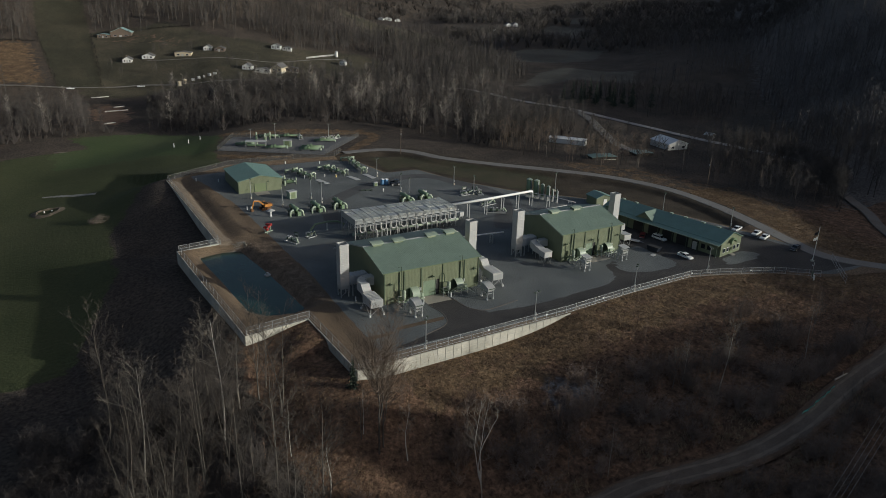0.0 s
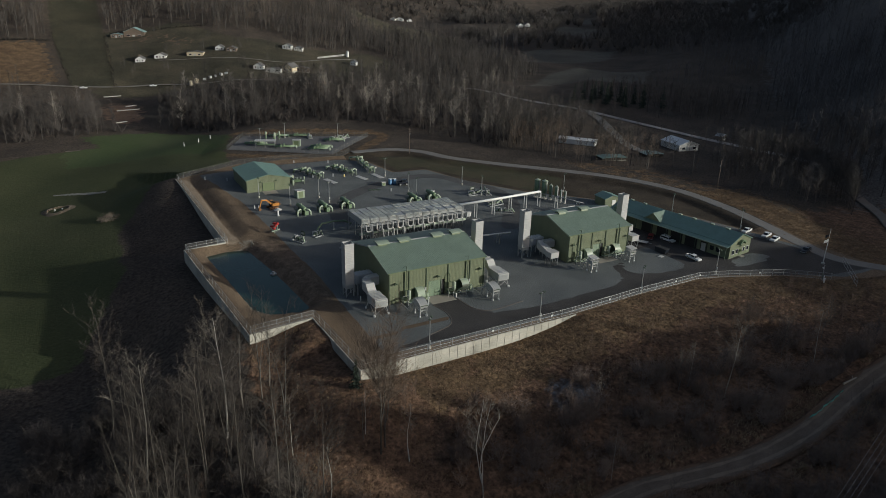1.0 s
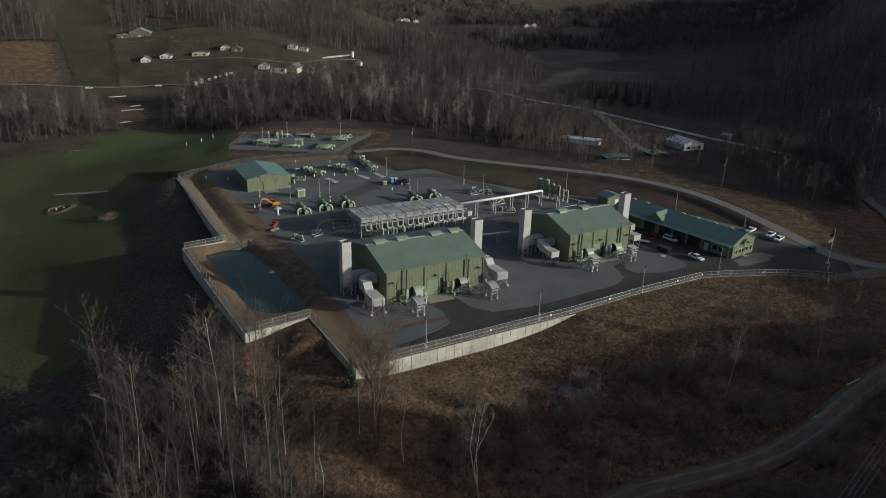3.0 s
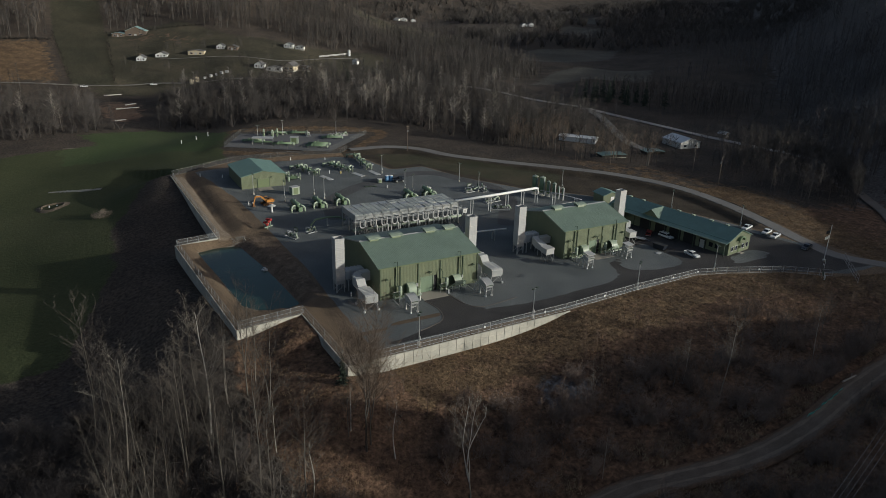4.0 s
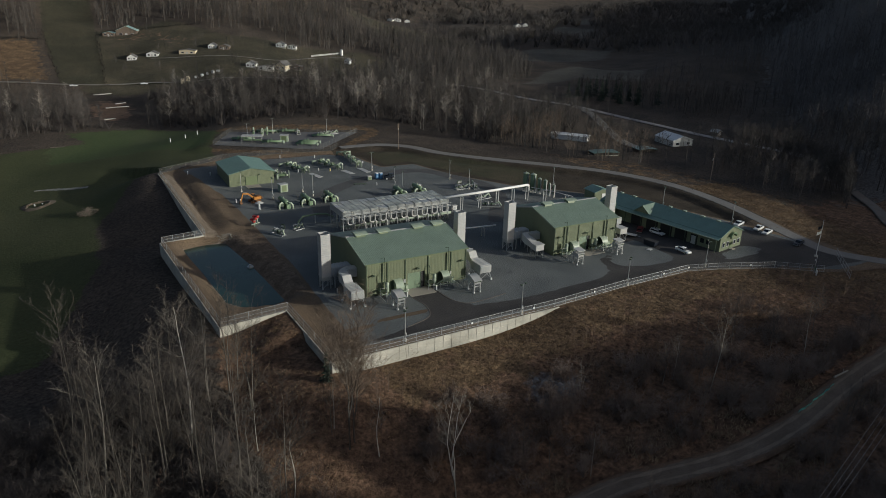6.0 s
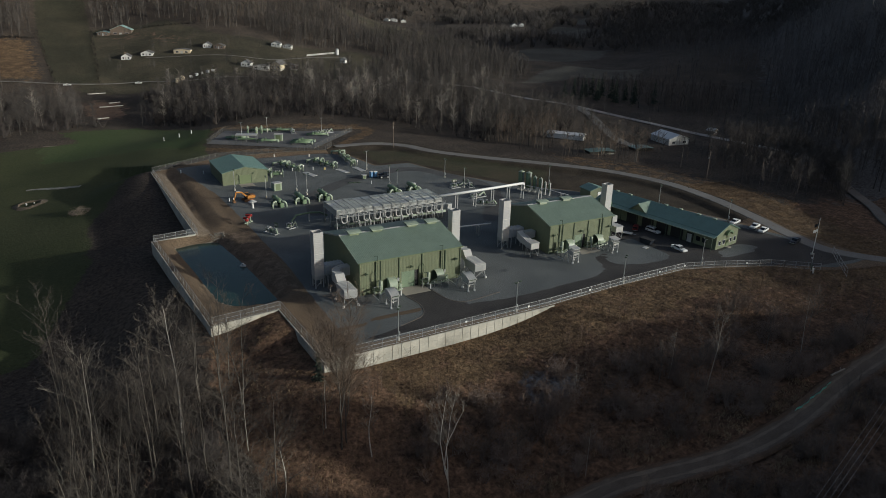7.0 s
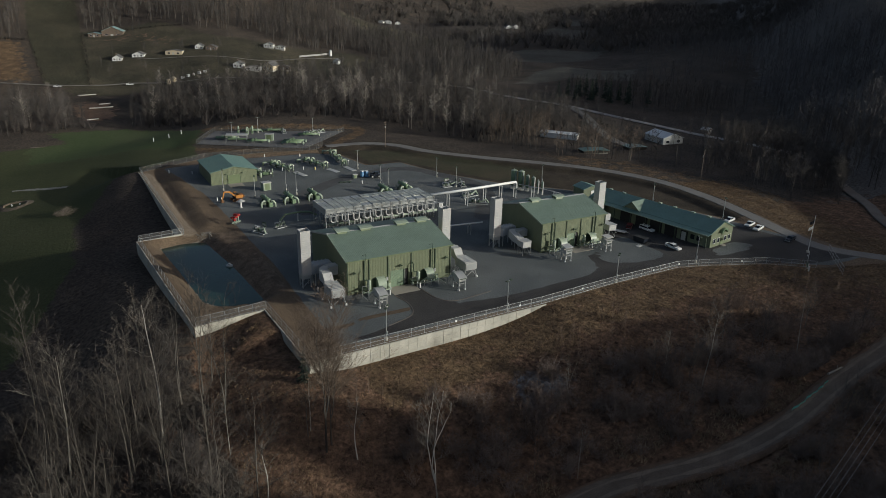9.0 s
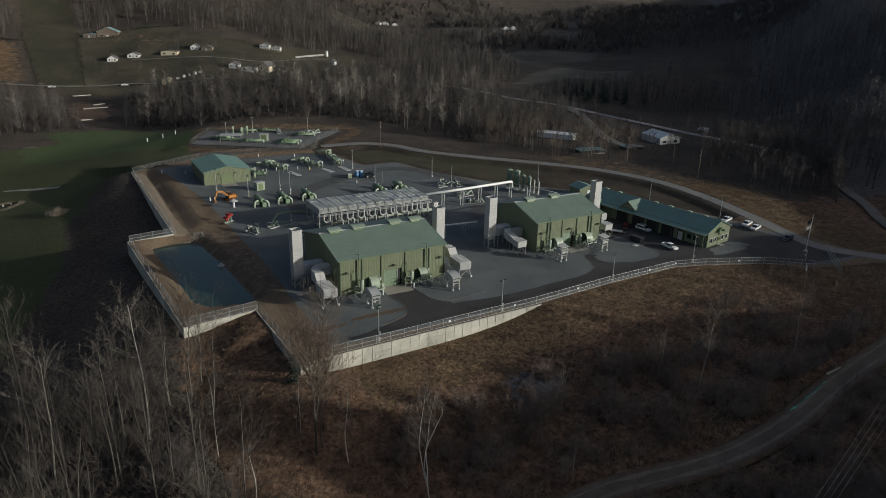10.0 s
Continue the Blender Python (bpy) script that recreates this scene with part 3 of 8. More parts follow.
yard_ground = platform("ground_compound", COMPOUND, 1.5, yard, M_YARD, {
    "gravel": inside_mask(GRAVEL, 1.5),
    "asphalt": lambda x, y: np.maximum(inside_mask(ASPHALT[0], 1.4)(x, y), inside_mask(ASPHALT[1], 1.6)(x, y)) * (1 - inside_mask(ISLANDS[0], 1.2)(x, y)) * (1 - inside_mask(ISLANDS[1], 1.4)(x, y)), "lane": lambda x, y: 1 - smooth01(1.6, 4.2, line_distance(x, y, LANE)),
    "grass": lambda x, y: 0.62 * inside_mask([(54, 114), (66, 116), (88, 70), (100, 62), (116, 80), (98, 104), (84, 122), (74, 138), (56, 144)], 8)(x, y),
    "swale_shade": lambda x, y: 0.9 * smooth01(0.3, 1.6, poly_distance(x, y, GRAVEL)[0]) * (np.asarray(x) > 44) * (np.asarray(y) > 2),
    "path": lambda x, y: 0.95 * (1 - smooth01(1.2, 2.4, line_distance(x, y, [(-22.8, 57.5), (-24.4, 128)]))),
    "soil": lambda x, y: (1 - 0.75 * (np.asarray(x) < -9) * (np.asarray(y) > 54)) * np.clip(0.75 * smooth01(0, 1.5, poly_distance(x, y, GRAVEL)[0]) * smooth01(2.2, 3.6, -poly_distance(x, y, COMPOUND)[0]) * (np.asarray(x) > -22), 0, 1) * (1 - 0.5 * (np.asarray(y) < 8)),
    "verge": lambda x, y: 1.0 * (1 - smooth01(0.35, 1.0, line_distance(x, y, [(-12, -14), (-7, -13.2), (-0.4, -12.4), (4.1, -12.3), (8.6, -12.2)]))),
    "stone": lambda x, y: 0.62 * np.exp(-((np.asarray(x) + 18.5) ** 2 + (np.asarray(y) - 56.5) ** 2) / 9) + 0.58 * np.exp(-(poly_distance(x, y, POND)[0] - 0.3) ** 2 / 0.5) * (np.asarray(x) < -20)})
tagged(yard_ground, "grey gravel yard with asphalt lanes and brown earth berms", "ground", kind="structure")

pond = platform("water", [(-32, 55.5), (-18, 55.5), (-15.5, 34), (-14, 8), (-27, 8), (-30, 14), (-31, 32)], 40, lambda x, y: np.full(len(x), -2.0), M_WATER, {})
tagged(pond, "still dark teal pond water below earth banks", "pond", kind="structure")


ACROSS = (-0.56, -0.5, -0.36, -0.22, -0.1, 0, 0.1, 0.22, 0.36, 0.5, 0.56)


def road(name, line, width, material, height, lift, label):
    """A strip that lies on the land along a line."""
    pts = [Vector(p) for p in line]
    bm = bmesh.new()
    rows = []
    zs = height(np.array([p.x for p in pts]), np.array([p.y for p in pts]))
    for i, p in enumerate(pts):
        d = (pts[min(i + 1, len(pts) - 1)] - pts[max(i - 1, 0)]).normalized()
        s = Vector((-d.y, d.x))
        rows.append([bm.verts.new((*(p + s * width * k), zs[i] + lift - (0.25 if abs(k) > 0.5 else 0))) for k in ACROSS])
    for a, b in zip(rows, rows[1:]):
        for j in range(len(ACROSS) - 1):
            bm.faces.new((a[j], a[j + 1], b[j + 1], b[j]))
    ob = link(name, bm, material)
    for key, fn in (("edge", lambda k: float(np.clip(abs(k) * 2.4 - 0.45, 0, 1))), ("track", lambda k: 0.8 * math.exp(-((abs(k) - 0.22) / 0.09) ** 2))):
        at = ob.data.attributes.new(key, "FLOAT", "POINT")
        at.data.foreach_set("value", np.array([fn(k) for k in ACROSS] * len(rows), np.float32))
    return tagged(ob, label, "road", kind="structure")


road("road_east", ROAD_EAST_LINE, 4.6, M_GRAVEL_ROAD, lambda x, y: ground(x, y) * 0 + 0.05, 0.05, "pale gravel service road round the yard")
road("road_south", ROAD_SOUTH_LINE, 5.2, M_LANE, ground, 0.05, "worn two-lane country road below the woods")
# one road in three colours; the sunlit west stretch is darkened to offset the sun
bend = next(i for i, p in enumerate(ROAD_VALLEY_LINE) if p[0] > 200)
road("road_farm_west", ROAD_VALLEY_LINE[:bend + 1], 3.4, M_DRIVE, ground, 0.1, "country road past the farm, coloured dull to offset the sun")
last = next(i for i, p in enumerate(ROAD_VALLEY_LINE) if p[0] > 200 and p[1] < 60)
road("road_hill", ROAD_VALLEY_LINE[last:], 3.6, M_ROAD, ground, 0.1, "end of the valley road below the dark hill, in a darker colour")
road("road_valley", ROAD_VALLEY_LINE[bend:last + 1], 4.2, M_PALE_ROAD, ground, 0.1, "pale country road through the valley")
road("road_farm", curve_points([(12, 446), (30, 439), (60, 431), (95, 420), (130, 427), (165, 440)], 4), 3.0, M_DRIVE, ground, 0.15, "pale farm lane between the houses")
road("road_drive", DRIVE_LINE, 5, M_DRIVE, ground, 0.12, "pale gravel drive to the sheds")


# ---------------------------------------------------------------- retaining walls and fences
def retaining_wall(a, b, bottom, label, step=2.0):
    """Precast panels between posts along a straight edge; bottom(x, y) is the ground in front."""
    a, b = Vector((*a, 0)), Vector((*b, 0))
    n = max(1, round((b - a).length / step))
    d = (b - a).normalized()
    ang = math.degrees(math.atan2(d.y, d.x))
    w = thing("retaining_wall", pose(a.x, a.y, 0, 0, 0, ang), label, "retaining wall")
    s = (b - a).length / n
    for i in range(n):
        p = a + d * (i + 0.5) * s
        low = min(-0.5, float(bottom(np.array(p.x), np.array(p.y)))) - 0.9
        rows = max(1, math.ceil((-low) / 1.3))
        for r in range(rows):
            z1 = -r * 1.3 + 0.02
            z0 = max(low, z1 - 1.27)
            part("panel", B(i * s + 0.06, -0.14, z0, (i + 1) * s - 0.06, 0.12, z1, 0.02), M_CONCRETE, w)
        part("post", B(i * s - 0.1, -0.2, low, i * s + 0.1, 0.1, 0.06, 0.02), M_CONCRETE, w)
    return w


def outer(x, y):
    return -wall_drop(x, y)


retaining_wall((-17, -24.4), (37, -22.8), outer, "pale concrete panel retaining wall below the yard fence")
retaining_wall((-18, 1), (-17, -24.4), outer, "shaded concrete panel retaining wall beside the yard corner")
retaining_wall((-32.5, -1), (-18, 1), outer, "pale concrete panel retaining wall in front of the pond")
retaining_wall((-36.2, 55.4), (-32.5, -1), outer, "long shaded concrete panel retaining wall beside the pond")
retaining_wall((-24.7, 57.2), (-36.2, 55.4), outer, "concrete panel retaining wall behind the pond")
retaining_wall((-26.5, 131.5), (-24.7, 57.2), outer, "long concrete panel retaining wall along the field")

M_MESH = bpy.data.materials.new("chain_link")
M_MESH.use_nodes = True
_n, _l = M_MESH.node_tree.nodes, M_MESH.node_tree.links
_t, _x = _n.new("ShaderNodeBsdfTransparent"), _n.new("ShaderNodeMixShader")
_n["Principled BSDF"].inputs["Base Color"].default_value = (0.4, 0.4, 0.39, 1)
_n["Principled BSDF"].inputs["Roughness"].default_value = 0.6
_x.inputs[0].default_value = 0.12
_l.new(_t.outputs[0], _x.inputs[1]); _l.new(_n["Principled BSDF"].outputs[0], _x.inputs[2])
_l.new(_x.outputs[0], _n["Material Output"].inputs["Surface"])


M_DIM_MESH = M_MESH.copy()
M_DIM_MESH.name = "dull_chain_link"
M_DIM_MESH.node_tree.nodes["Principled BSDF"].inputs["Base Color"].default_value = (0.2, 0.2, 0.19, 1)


def fence(points, height, step, z, label, rails=(0.5, 1.0), group="yard fence"):
    """Chain-link on steel posts and rails along a line of corner points."""
    for a, b in zip(points, points[1:]):
        a, b = Vector((*a, 0)), Vector((*b, 0))
        d = (b - a)
        n = max(1, round(d.length / step))
        s = d.length / n
        ang = math.degrees(math.atan2(d.y, d.x))
        za, zb = float(z(np.array(a.x), np.array(a.y))), float(z(np.array(b.x), np.array(b.y)))
        m = Matrix.Translation((a.x, a.y, za)) @ Matrix.Rotation(radians(ang), 4, "Z") @ Matrix.Rotation(-math.atan2(zb - za, d.length), 4, "Y")
        f = thing("fence", m, label, "fence", group)
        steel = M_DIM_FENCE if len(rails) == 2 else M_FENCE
        post = part("post", tube(bmesh.new(), (0, 0, -0.3), (0, 0, height + 0.05), 0.04, 6), steel, f)
        for i in range(1, n + 1):
            again(post, f, pose(i * s, 0, 0))
        for k in rails:
            part("rail", tube(bmesh.new(), (0, 0, height * k), (d.length, 0, height * k), 0.026, 5), steel, f)
        bm = bmesh.new()
        bm.faces.new([bm.verts.new(p) for p in ((0, 0.03, 0.04), (d.length, 0.03, 0.04), (d.length, 0.03, height), (0, 0.03, height))])
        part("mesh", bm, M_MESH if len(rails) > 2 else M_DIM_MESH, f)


def zero(x, y):
    return np.zeros(np.shape(x)) + 0.0


fence([(-16.6, -24), (36, -22.4), (58, -20.6), (80, -19.9), (88.3, -22.3), (103, -28), (112.5, -35.4)], 1.75, 3.0, zero, "galvanised steel rail fence along the yard edge", (0.06, 0.5, 1.0))
fence([(-16.6, -24), (-17.6, 1.3), (-32.1, -0.6), (-35.8, 55), (-24.3, 56.8), (-26.1, 131.2)], 1.75, 3.0, zero, "chain-link fence on top of the retaining wall", (0.06, 0.5, 1.0))
fence([(-26.1, 131.2), (-0.9, 145.5), (20.5, 146.7), (44, 144), (49, 150)], 1.9, 3.0, zero, "chain-link fence between yard and field", (0.06, 1.0))
fence([(1.5, 174), (14.5, 200), (70, 179), (41, 149), (1.5, 174)], 2.0, 3.2, lambda x, y: zero(x, y) - 0.2, "chain-link fence round the pipeline station", (0.06, 1.0), "station fence")

station = platform("pavement_station", STATION, 60, lambda x, y: np.full(len(x), -0.2), surface("station_gravel", (0.112, 0.112, 0.113), 0.95, vary=0.2, big=0.08, bump=0.02), {})
tagged(station, "grey gravel pad of the pipeline station", "gravel pad", kind="structure")


# ---------------------------------------------------------------- compressor buildings
def ribbed_wall(x0, x1, z0, z1, y0=0.0, thick=0.25, pitch=0.38):
    """A wall along x with upright trapezoid ribs on its outer face (towards -y)."""
    n = max(1, round((x1 - x0) / pitch))
    s = (x1 - x0) / n
    front = []
    for i in range(n):
        a = x0 + i * s
        front += [(a, y0), (a + s * 0.52, y0), (a + s * 0.62, y0 - 0.018), (a + s * 0.9, y0 - 0.018)]
    front += [(x1, y0), (x1, y0 + thick), (x0, y0 + thick)]
    return prism(bmesh.new(), front, z0, z1, "z")


def seamed_slope(x0, x1, y0, z0, y1, z1, thick, pitch=0.42, axis="x", high=0.016):
    """One roof slope from the eave (y0, z0) to the ridge (y1, z1), with raised seams along it."""
    bm = bmesh.new()
    n = round((x1 - x0) / pitch)
    prof = []
    for i in range(n):
        a = x0 + (x1 - x0) * i / n
        prof += [(a, high), (a + 0.05, high), (a + 0.09, 0), (a + (x1 - x0) / n - 0.04, 0)]
    prof.append((x1, high))
    def at(p, y, z):
        return (p, y, z) if axis == "x" else (y, p, z)
    rows = [[bm.verts.new(at(p, y, z + thick + h)) for p, h in prof] for y, z in ((y0, z0), (y1, z1))]
    low = [[bm.verts.new(at(p, y, z)) for p in (x0, x1)] for y, z in ((y0, z0), (y1, z1))]
    for i in range(len(prof) - 1):
        bm.faces.new((rows[0][i], rows[0][i + 1], rows[1][i + 1], rows[1][i]))
    for k in (0, 1):
        bm.faces.new(rows[k] + [low[k][1], low[k][0]])
    for e in (0, 1):
        bm.faces.new((rows[0][-e], rows[1][-e], low[1][e], low[0][e]))
    bm.faces.new((low[0][0], low[0][1], low[1][1], low[1][0]))
    return bm


def ribbed_gable(w, eave, rise, pitch=0.42, thick=0.2):
    """A gable wall along x, ribbed on its -y face."""
    bm = bmesh.new()
    n = round(w / pitch)
    prof = []
    for i in range(n):
        a = w * i / n
        prof += [(a, 0), (a + 0.2, 0), (a + 0.25, -0.016), (a + w / n - 0.05, -0.016)]
    prof.append((w, 0))
    prof += [(w, thick), (w / 2, thick), (0, thick)]
    roof = [eave + rise * (1 - abs(x - w / 2) / (w / 2)) for x, y in prof]
    lo = [bm.verts.new((x, y, 0)) for x, y in prof]
    hi = [bm.verts.new((x, y, z)) for (x, y), z in zip(prof, roof)]
    for i in range(len(prof)):
        j = (i + 1) % len(prof)
        bm.faces.new((lo[i], lo[j], hi[j], hi[i]))
    return bm


def compressor_hall(m, length, depth, eave, ridge, vents, label):
    h = thing("compressor_building", m, label, "industrial building", "compressor buildings")
    mid = depth / 2
    t = 0.25
    # walls
    part("front_wall", ribbed_wall(0.01, length * 0.40, 0, eave), M_SIDING, h)
    part("front_wall", ribbed_wall(length * 0.57, length - 0.01, 0, eave), M_SIDING, h)
    part("front_wall", ribbed_wall(length * 0.40, length * 0.57, 4.0, eave), M_SIDING, h)
    part("back_wall", B(0, depth - t, 0, length, depth, eave), M_SIDING, h)
    gable = [(t, 0), (depth - t, 0), (depth - t, eave), (mid, ridge - 0.12), (t, eave)]
    part("gable_wall", prism(bmesh.new(), gable, 0, t, "x"), M_SIDING_Y, h)
    part("gable_wall", prism(bmesh.new(), gable, length - t, length, "x"), M_SIDING_Y, h)
    # roof slopes with an overhang
    o, th = 0.35, 0.18
    rise = (ridge - eave) / mid
    for name, y0, y1 in (("front_roof", -o, mid), ("back_roof", depth + o, mid)):
        z0 = eave - rise * o
        bm = seamed_slope(-o, length + o, y0, z0, y1, ridge, th)
        part("roof", bm, M_ROOF, h, "ribbed green metal roof")
    part("ridge_cap", prism(bmesh.new(), [(mid - 0.4, ridge + th - 0.1), (mid + 0.4, ridge + th - 0.1), (mid, ridge + th + 0.06)], -o, length + o, "x"), M_DIRTY_WHITE, h, "pale ridge cap")
    part("gutter", B(-o, -o - 0.12, eave - rise * o - 0.02, length + o, -o, eave - rise * o + 0.2, 0.02), M_OLIVE, h)
    for x in (-o - 0.04, length + o):
        part("rake_trim", prism(bmesh.new(), [(-o, eave - rise * o - 0.14), (mid, ridge - 0.14), (mid, ridge + th + 0.05), (-o, eave - rise * o + th + 0.05)], x, x + 0.05, "x"), M_PALE_GREEN, h)
        part("rake_trim", prism(bmesh.new(), [(depth + o, eave - rise * o - 0.14), (mid, ridge - 0.14), (mid, ridge + th + 0.05), (depth + o, eave - rise * o + th + 0.05)], x, x + 0.05, "x"), M_DIRTY_WHITE, h, "pale rake trim")
    # ridge ventilators
    for x in vents:
        part("vent_base", prism(bmesh.new(), [(mid - 0.95, ridge - 0.15), (mid + 0.95, ridge - 0.15), (mid + 0.7, ridge + 0.62), (mid - 0.7, ridge + 0.62)], x - 1.15, x + 1.15, "x"), M_OLIVE, h)
        hood = [(mid - 1.4, ridge + 0.5), (mid - 1.4, ridge + 0.66), (mid - 0.8, ridge + 0.86), (mid, ridge + 0.95), (mid + 0.8, ridge + 0.86), (mid + 1.4, ridge + 0.66), (mid + 1.4, ridge + 0.5), (mid + 0.7, ridge + 0.63), (mid - 0.7, ridge + 0.63)]
        part("vent_hood", prism(bmesh.new(), hood, x - 1.6, x + 1.6, "x"), M_PALE_GREEN, h, "pale green ridge ventilator hood")
    # big door and bay columns
    dx = length * 0.40
    door = part("door", B(dx + 0.1, 0.09, 0, length * 0.57 - 1.0, 0.17, 3.95), surface("green_rollup_door", (0.15, 0.215, 0.135), 0.5, vary=0.1, ribs=("Z", 0.35), rib_depth=0.03), h, "closed green roll-up door")
    part("door_opening", B(length * 0.57 - 1.0, 0.14, 0, length * 0.57, 0.2, 3.95), M_DARK, h, "dark strip beside the roll-up door")
    part("door_frame", B(dx, -0.06, 0, dx + 0.1, 0.1, 4.1), M_PALE_GREEN, h)
    part("door_frame", B(length * 0.57 - 1.06, -0.05, 0, length * 0.57 - 0.96, 0.09, 4.1), M_PALE_GREEN, h)
    for x in (0.12, length * 0.155, length * 0.20, length * 0.375, length * 0.60, length * 0.79, length * 0.835, length - 0.25):
        part("downspout", B(x - 0.09, -0.16, 0.1, x + 0.09, -0.02, eave - 0.15), M_DARK_TRIM, h)
    for x in (length * 0.06, length * 0.49, length * 0.94):
        bm = box(bmesh.new(), x - 0.08, -0.5, 5.2, x + 0.08, 0, 5.3)
        box(bm, x - 0.35, -0.75, 5.0, x - 0.05, -0.45, 5.25); box(bm, x + 0.05, -0.75, 5.0, x + 0.35, -0.45, 5.25)
        box(bm, x - 0.1, -0.1, 4.6, x + 0.1, 0, 5.2)
        part("wall_light", bm, M_DARK_TRIM, h, "dark twin floodlight on the wall")
    # thin vents above the eave
    for x in (length * 0.165, length * 0.80):
        bm = pipe(bmesh.new(), [(x, -0.5, 3.2), (x, -0.5, eave + 1.2), (x - 0.9, -0.5, eave + 1.2)], 0.06, 6)
        pipe(bm, [(x, -0.5, 3.4), (x + 0.5, -0.5, 2.9), (x + 0.5, -0.5, 0)], 0.07, 6)
        part("vent_pipe", bm, M_DARK_TRIM, h, "thin dark vent pipe")
    # quarter-round hoods over the wall openings, open at one end
    for x in (length * 0.27, length * 0.735):
        bm = bmesh.new()
        ring = [(-0.1 - 1.75 * math.cos(a), 1.5 + 1.75 * math.sin(a)) for a in np.linspace(-0.35, math.pi / 2, 12)] + [(-0.02, 3.25), (-0.02, 3.17)]
        ring += [(-0.1 - 1.67 * math.cos(a), 1.5 + 1.67 * math.sin(a)) for a in np.linspace(math.pi / 2, -0.35, 12)]
        prism(bm, ring, x - 0.3, x + 1.7, "x")
        part("hood", bm, M_PALE_GREEN, h, "rounded sheet-metal hood over a wall opening")
        part("hood_end", prism(bmesh.new(), [(-0.02, 0.9)] + [(-0.1 - 1.67 * math.cos(a), 1.5 + 1.67 * math.sin(a)) for a in np.linspace(-0.35, math.pi / 2, 9)] + [(-0.02, 3.1)], x + 1.6, x + 1.66, "x"), M_PALE_GREEN, h)
        if x < length / 2:
            part("hood_end", prism(bmesh.new(), [(-0.02, 0.9)] + [(-0.1 - 1.67 * math.cos(a), 1.5 + 1.67 * math.sin(a)) for a in np.linspace(-0.35, math.pi / 2, 9)] + [(-0.02, 3.1)], x - 0.26, x - 0.2, "x"), M_PALE_GREEN, h)
        part("ramp", prism(bmesh.new(), [(x - 2.6, 0.2), (x + 0.4, 1.6), (x + 0.4, 1.75), (x - 2.6, 0.35)], -1.6, -1.2, "y"), M_PALE_GREEN, h)
        part("louvre", B(x - 0.9, -0.14, 0.9, x + 1.5, -0.1, 2.9), M_DARK_TRIM, h)
        part("silencer", vessel(bmesh.new(), (x - 2.4, -1.3, 1.2), (x - 2.4, -1.3, 3.2), 0.45, 10), M_PALE_GREEN, h, "upright pale silencer", True)
        bm = bmesh.new()
        pipe(bm, [(x - 2.4, -1.3, 1.2), (x - 2.4, -1.3, 0.5), (x - 3.8, -1.3, 0.5), (x - 3.8, -0.1, 0.5)], 0.12, 6)
        pipe(bm, [(x + 2.0, -0.8, 0), (x + 2.0, -0.8, 1.6), (x + 2.0, 0, 1.6)], 0.14, 6)
        pipe(bm, [(x - 3.2, -2.6, 0.9), (x + 2.4, -2.6, 0.9), (x + 2.4, -0.1, 0.9)], 0.09, 6)
        part("piping", bm, M_PALE_GREEN, h)
        for k in range(4):
            part("pipe_support", tube(bmesh.new(), (x - 3.2 + k * 1.8, -2.6, 0), (x - 3.2 + k * 1.8, -2.6, 1.1), 0.06, 5), M_GALV, h)
            part("pipe_cap", tube(bmesh.new(), (x - 3.2 + k * 1.8, -2.6, 1.1), (x - 3.2 + k * 1.8, -2.6, 1.35), 0.13, 6), M_WHITE, h)
        part("upper_pipe", pipe(bmesh.new(), [(x - 3.4, -0.3, 5.4), (x - 3.4, -0.9, 5.0), (x - 3.4, -0.9, 3.4), (x - 2.4, -1.3, 3.2)], 0.1, 6), M_DARK_TRIM, h)
        part("valve", B(x - 3.9, -1.6, 0.35, x - 3.5, -1.1, 0.95, 0.06), M_PALE_GREEN, h)
        part("walkway", B(x - 4.4, -2.2, 1.5, x - 2.9, -0.4, 1.58), M_DARK_TRIM, h)
        part("walkway_rail", pipe(bmesh.new(), [(x - 4.4, -2.2, 0), (x - 4.4, -2.2, 2.5), (x - 2.9, -2.2, 2.5), (x - 2.9, -2.2, 0)], 0.04, 5), M_GALV, h)
        part("junction_box", B(x + 2.2, -0.3, 2.0, x + 2.7, -0.05, 2.8, 0.02), M_GALV, h)
        part("control_box", B(x + 2.4, -1.0, 0.2, x + 3.1, -0.3, 1.5, 0.03), M_PALE_GREEN, h)
    return h


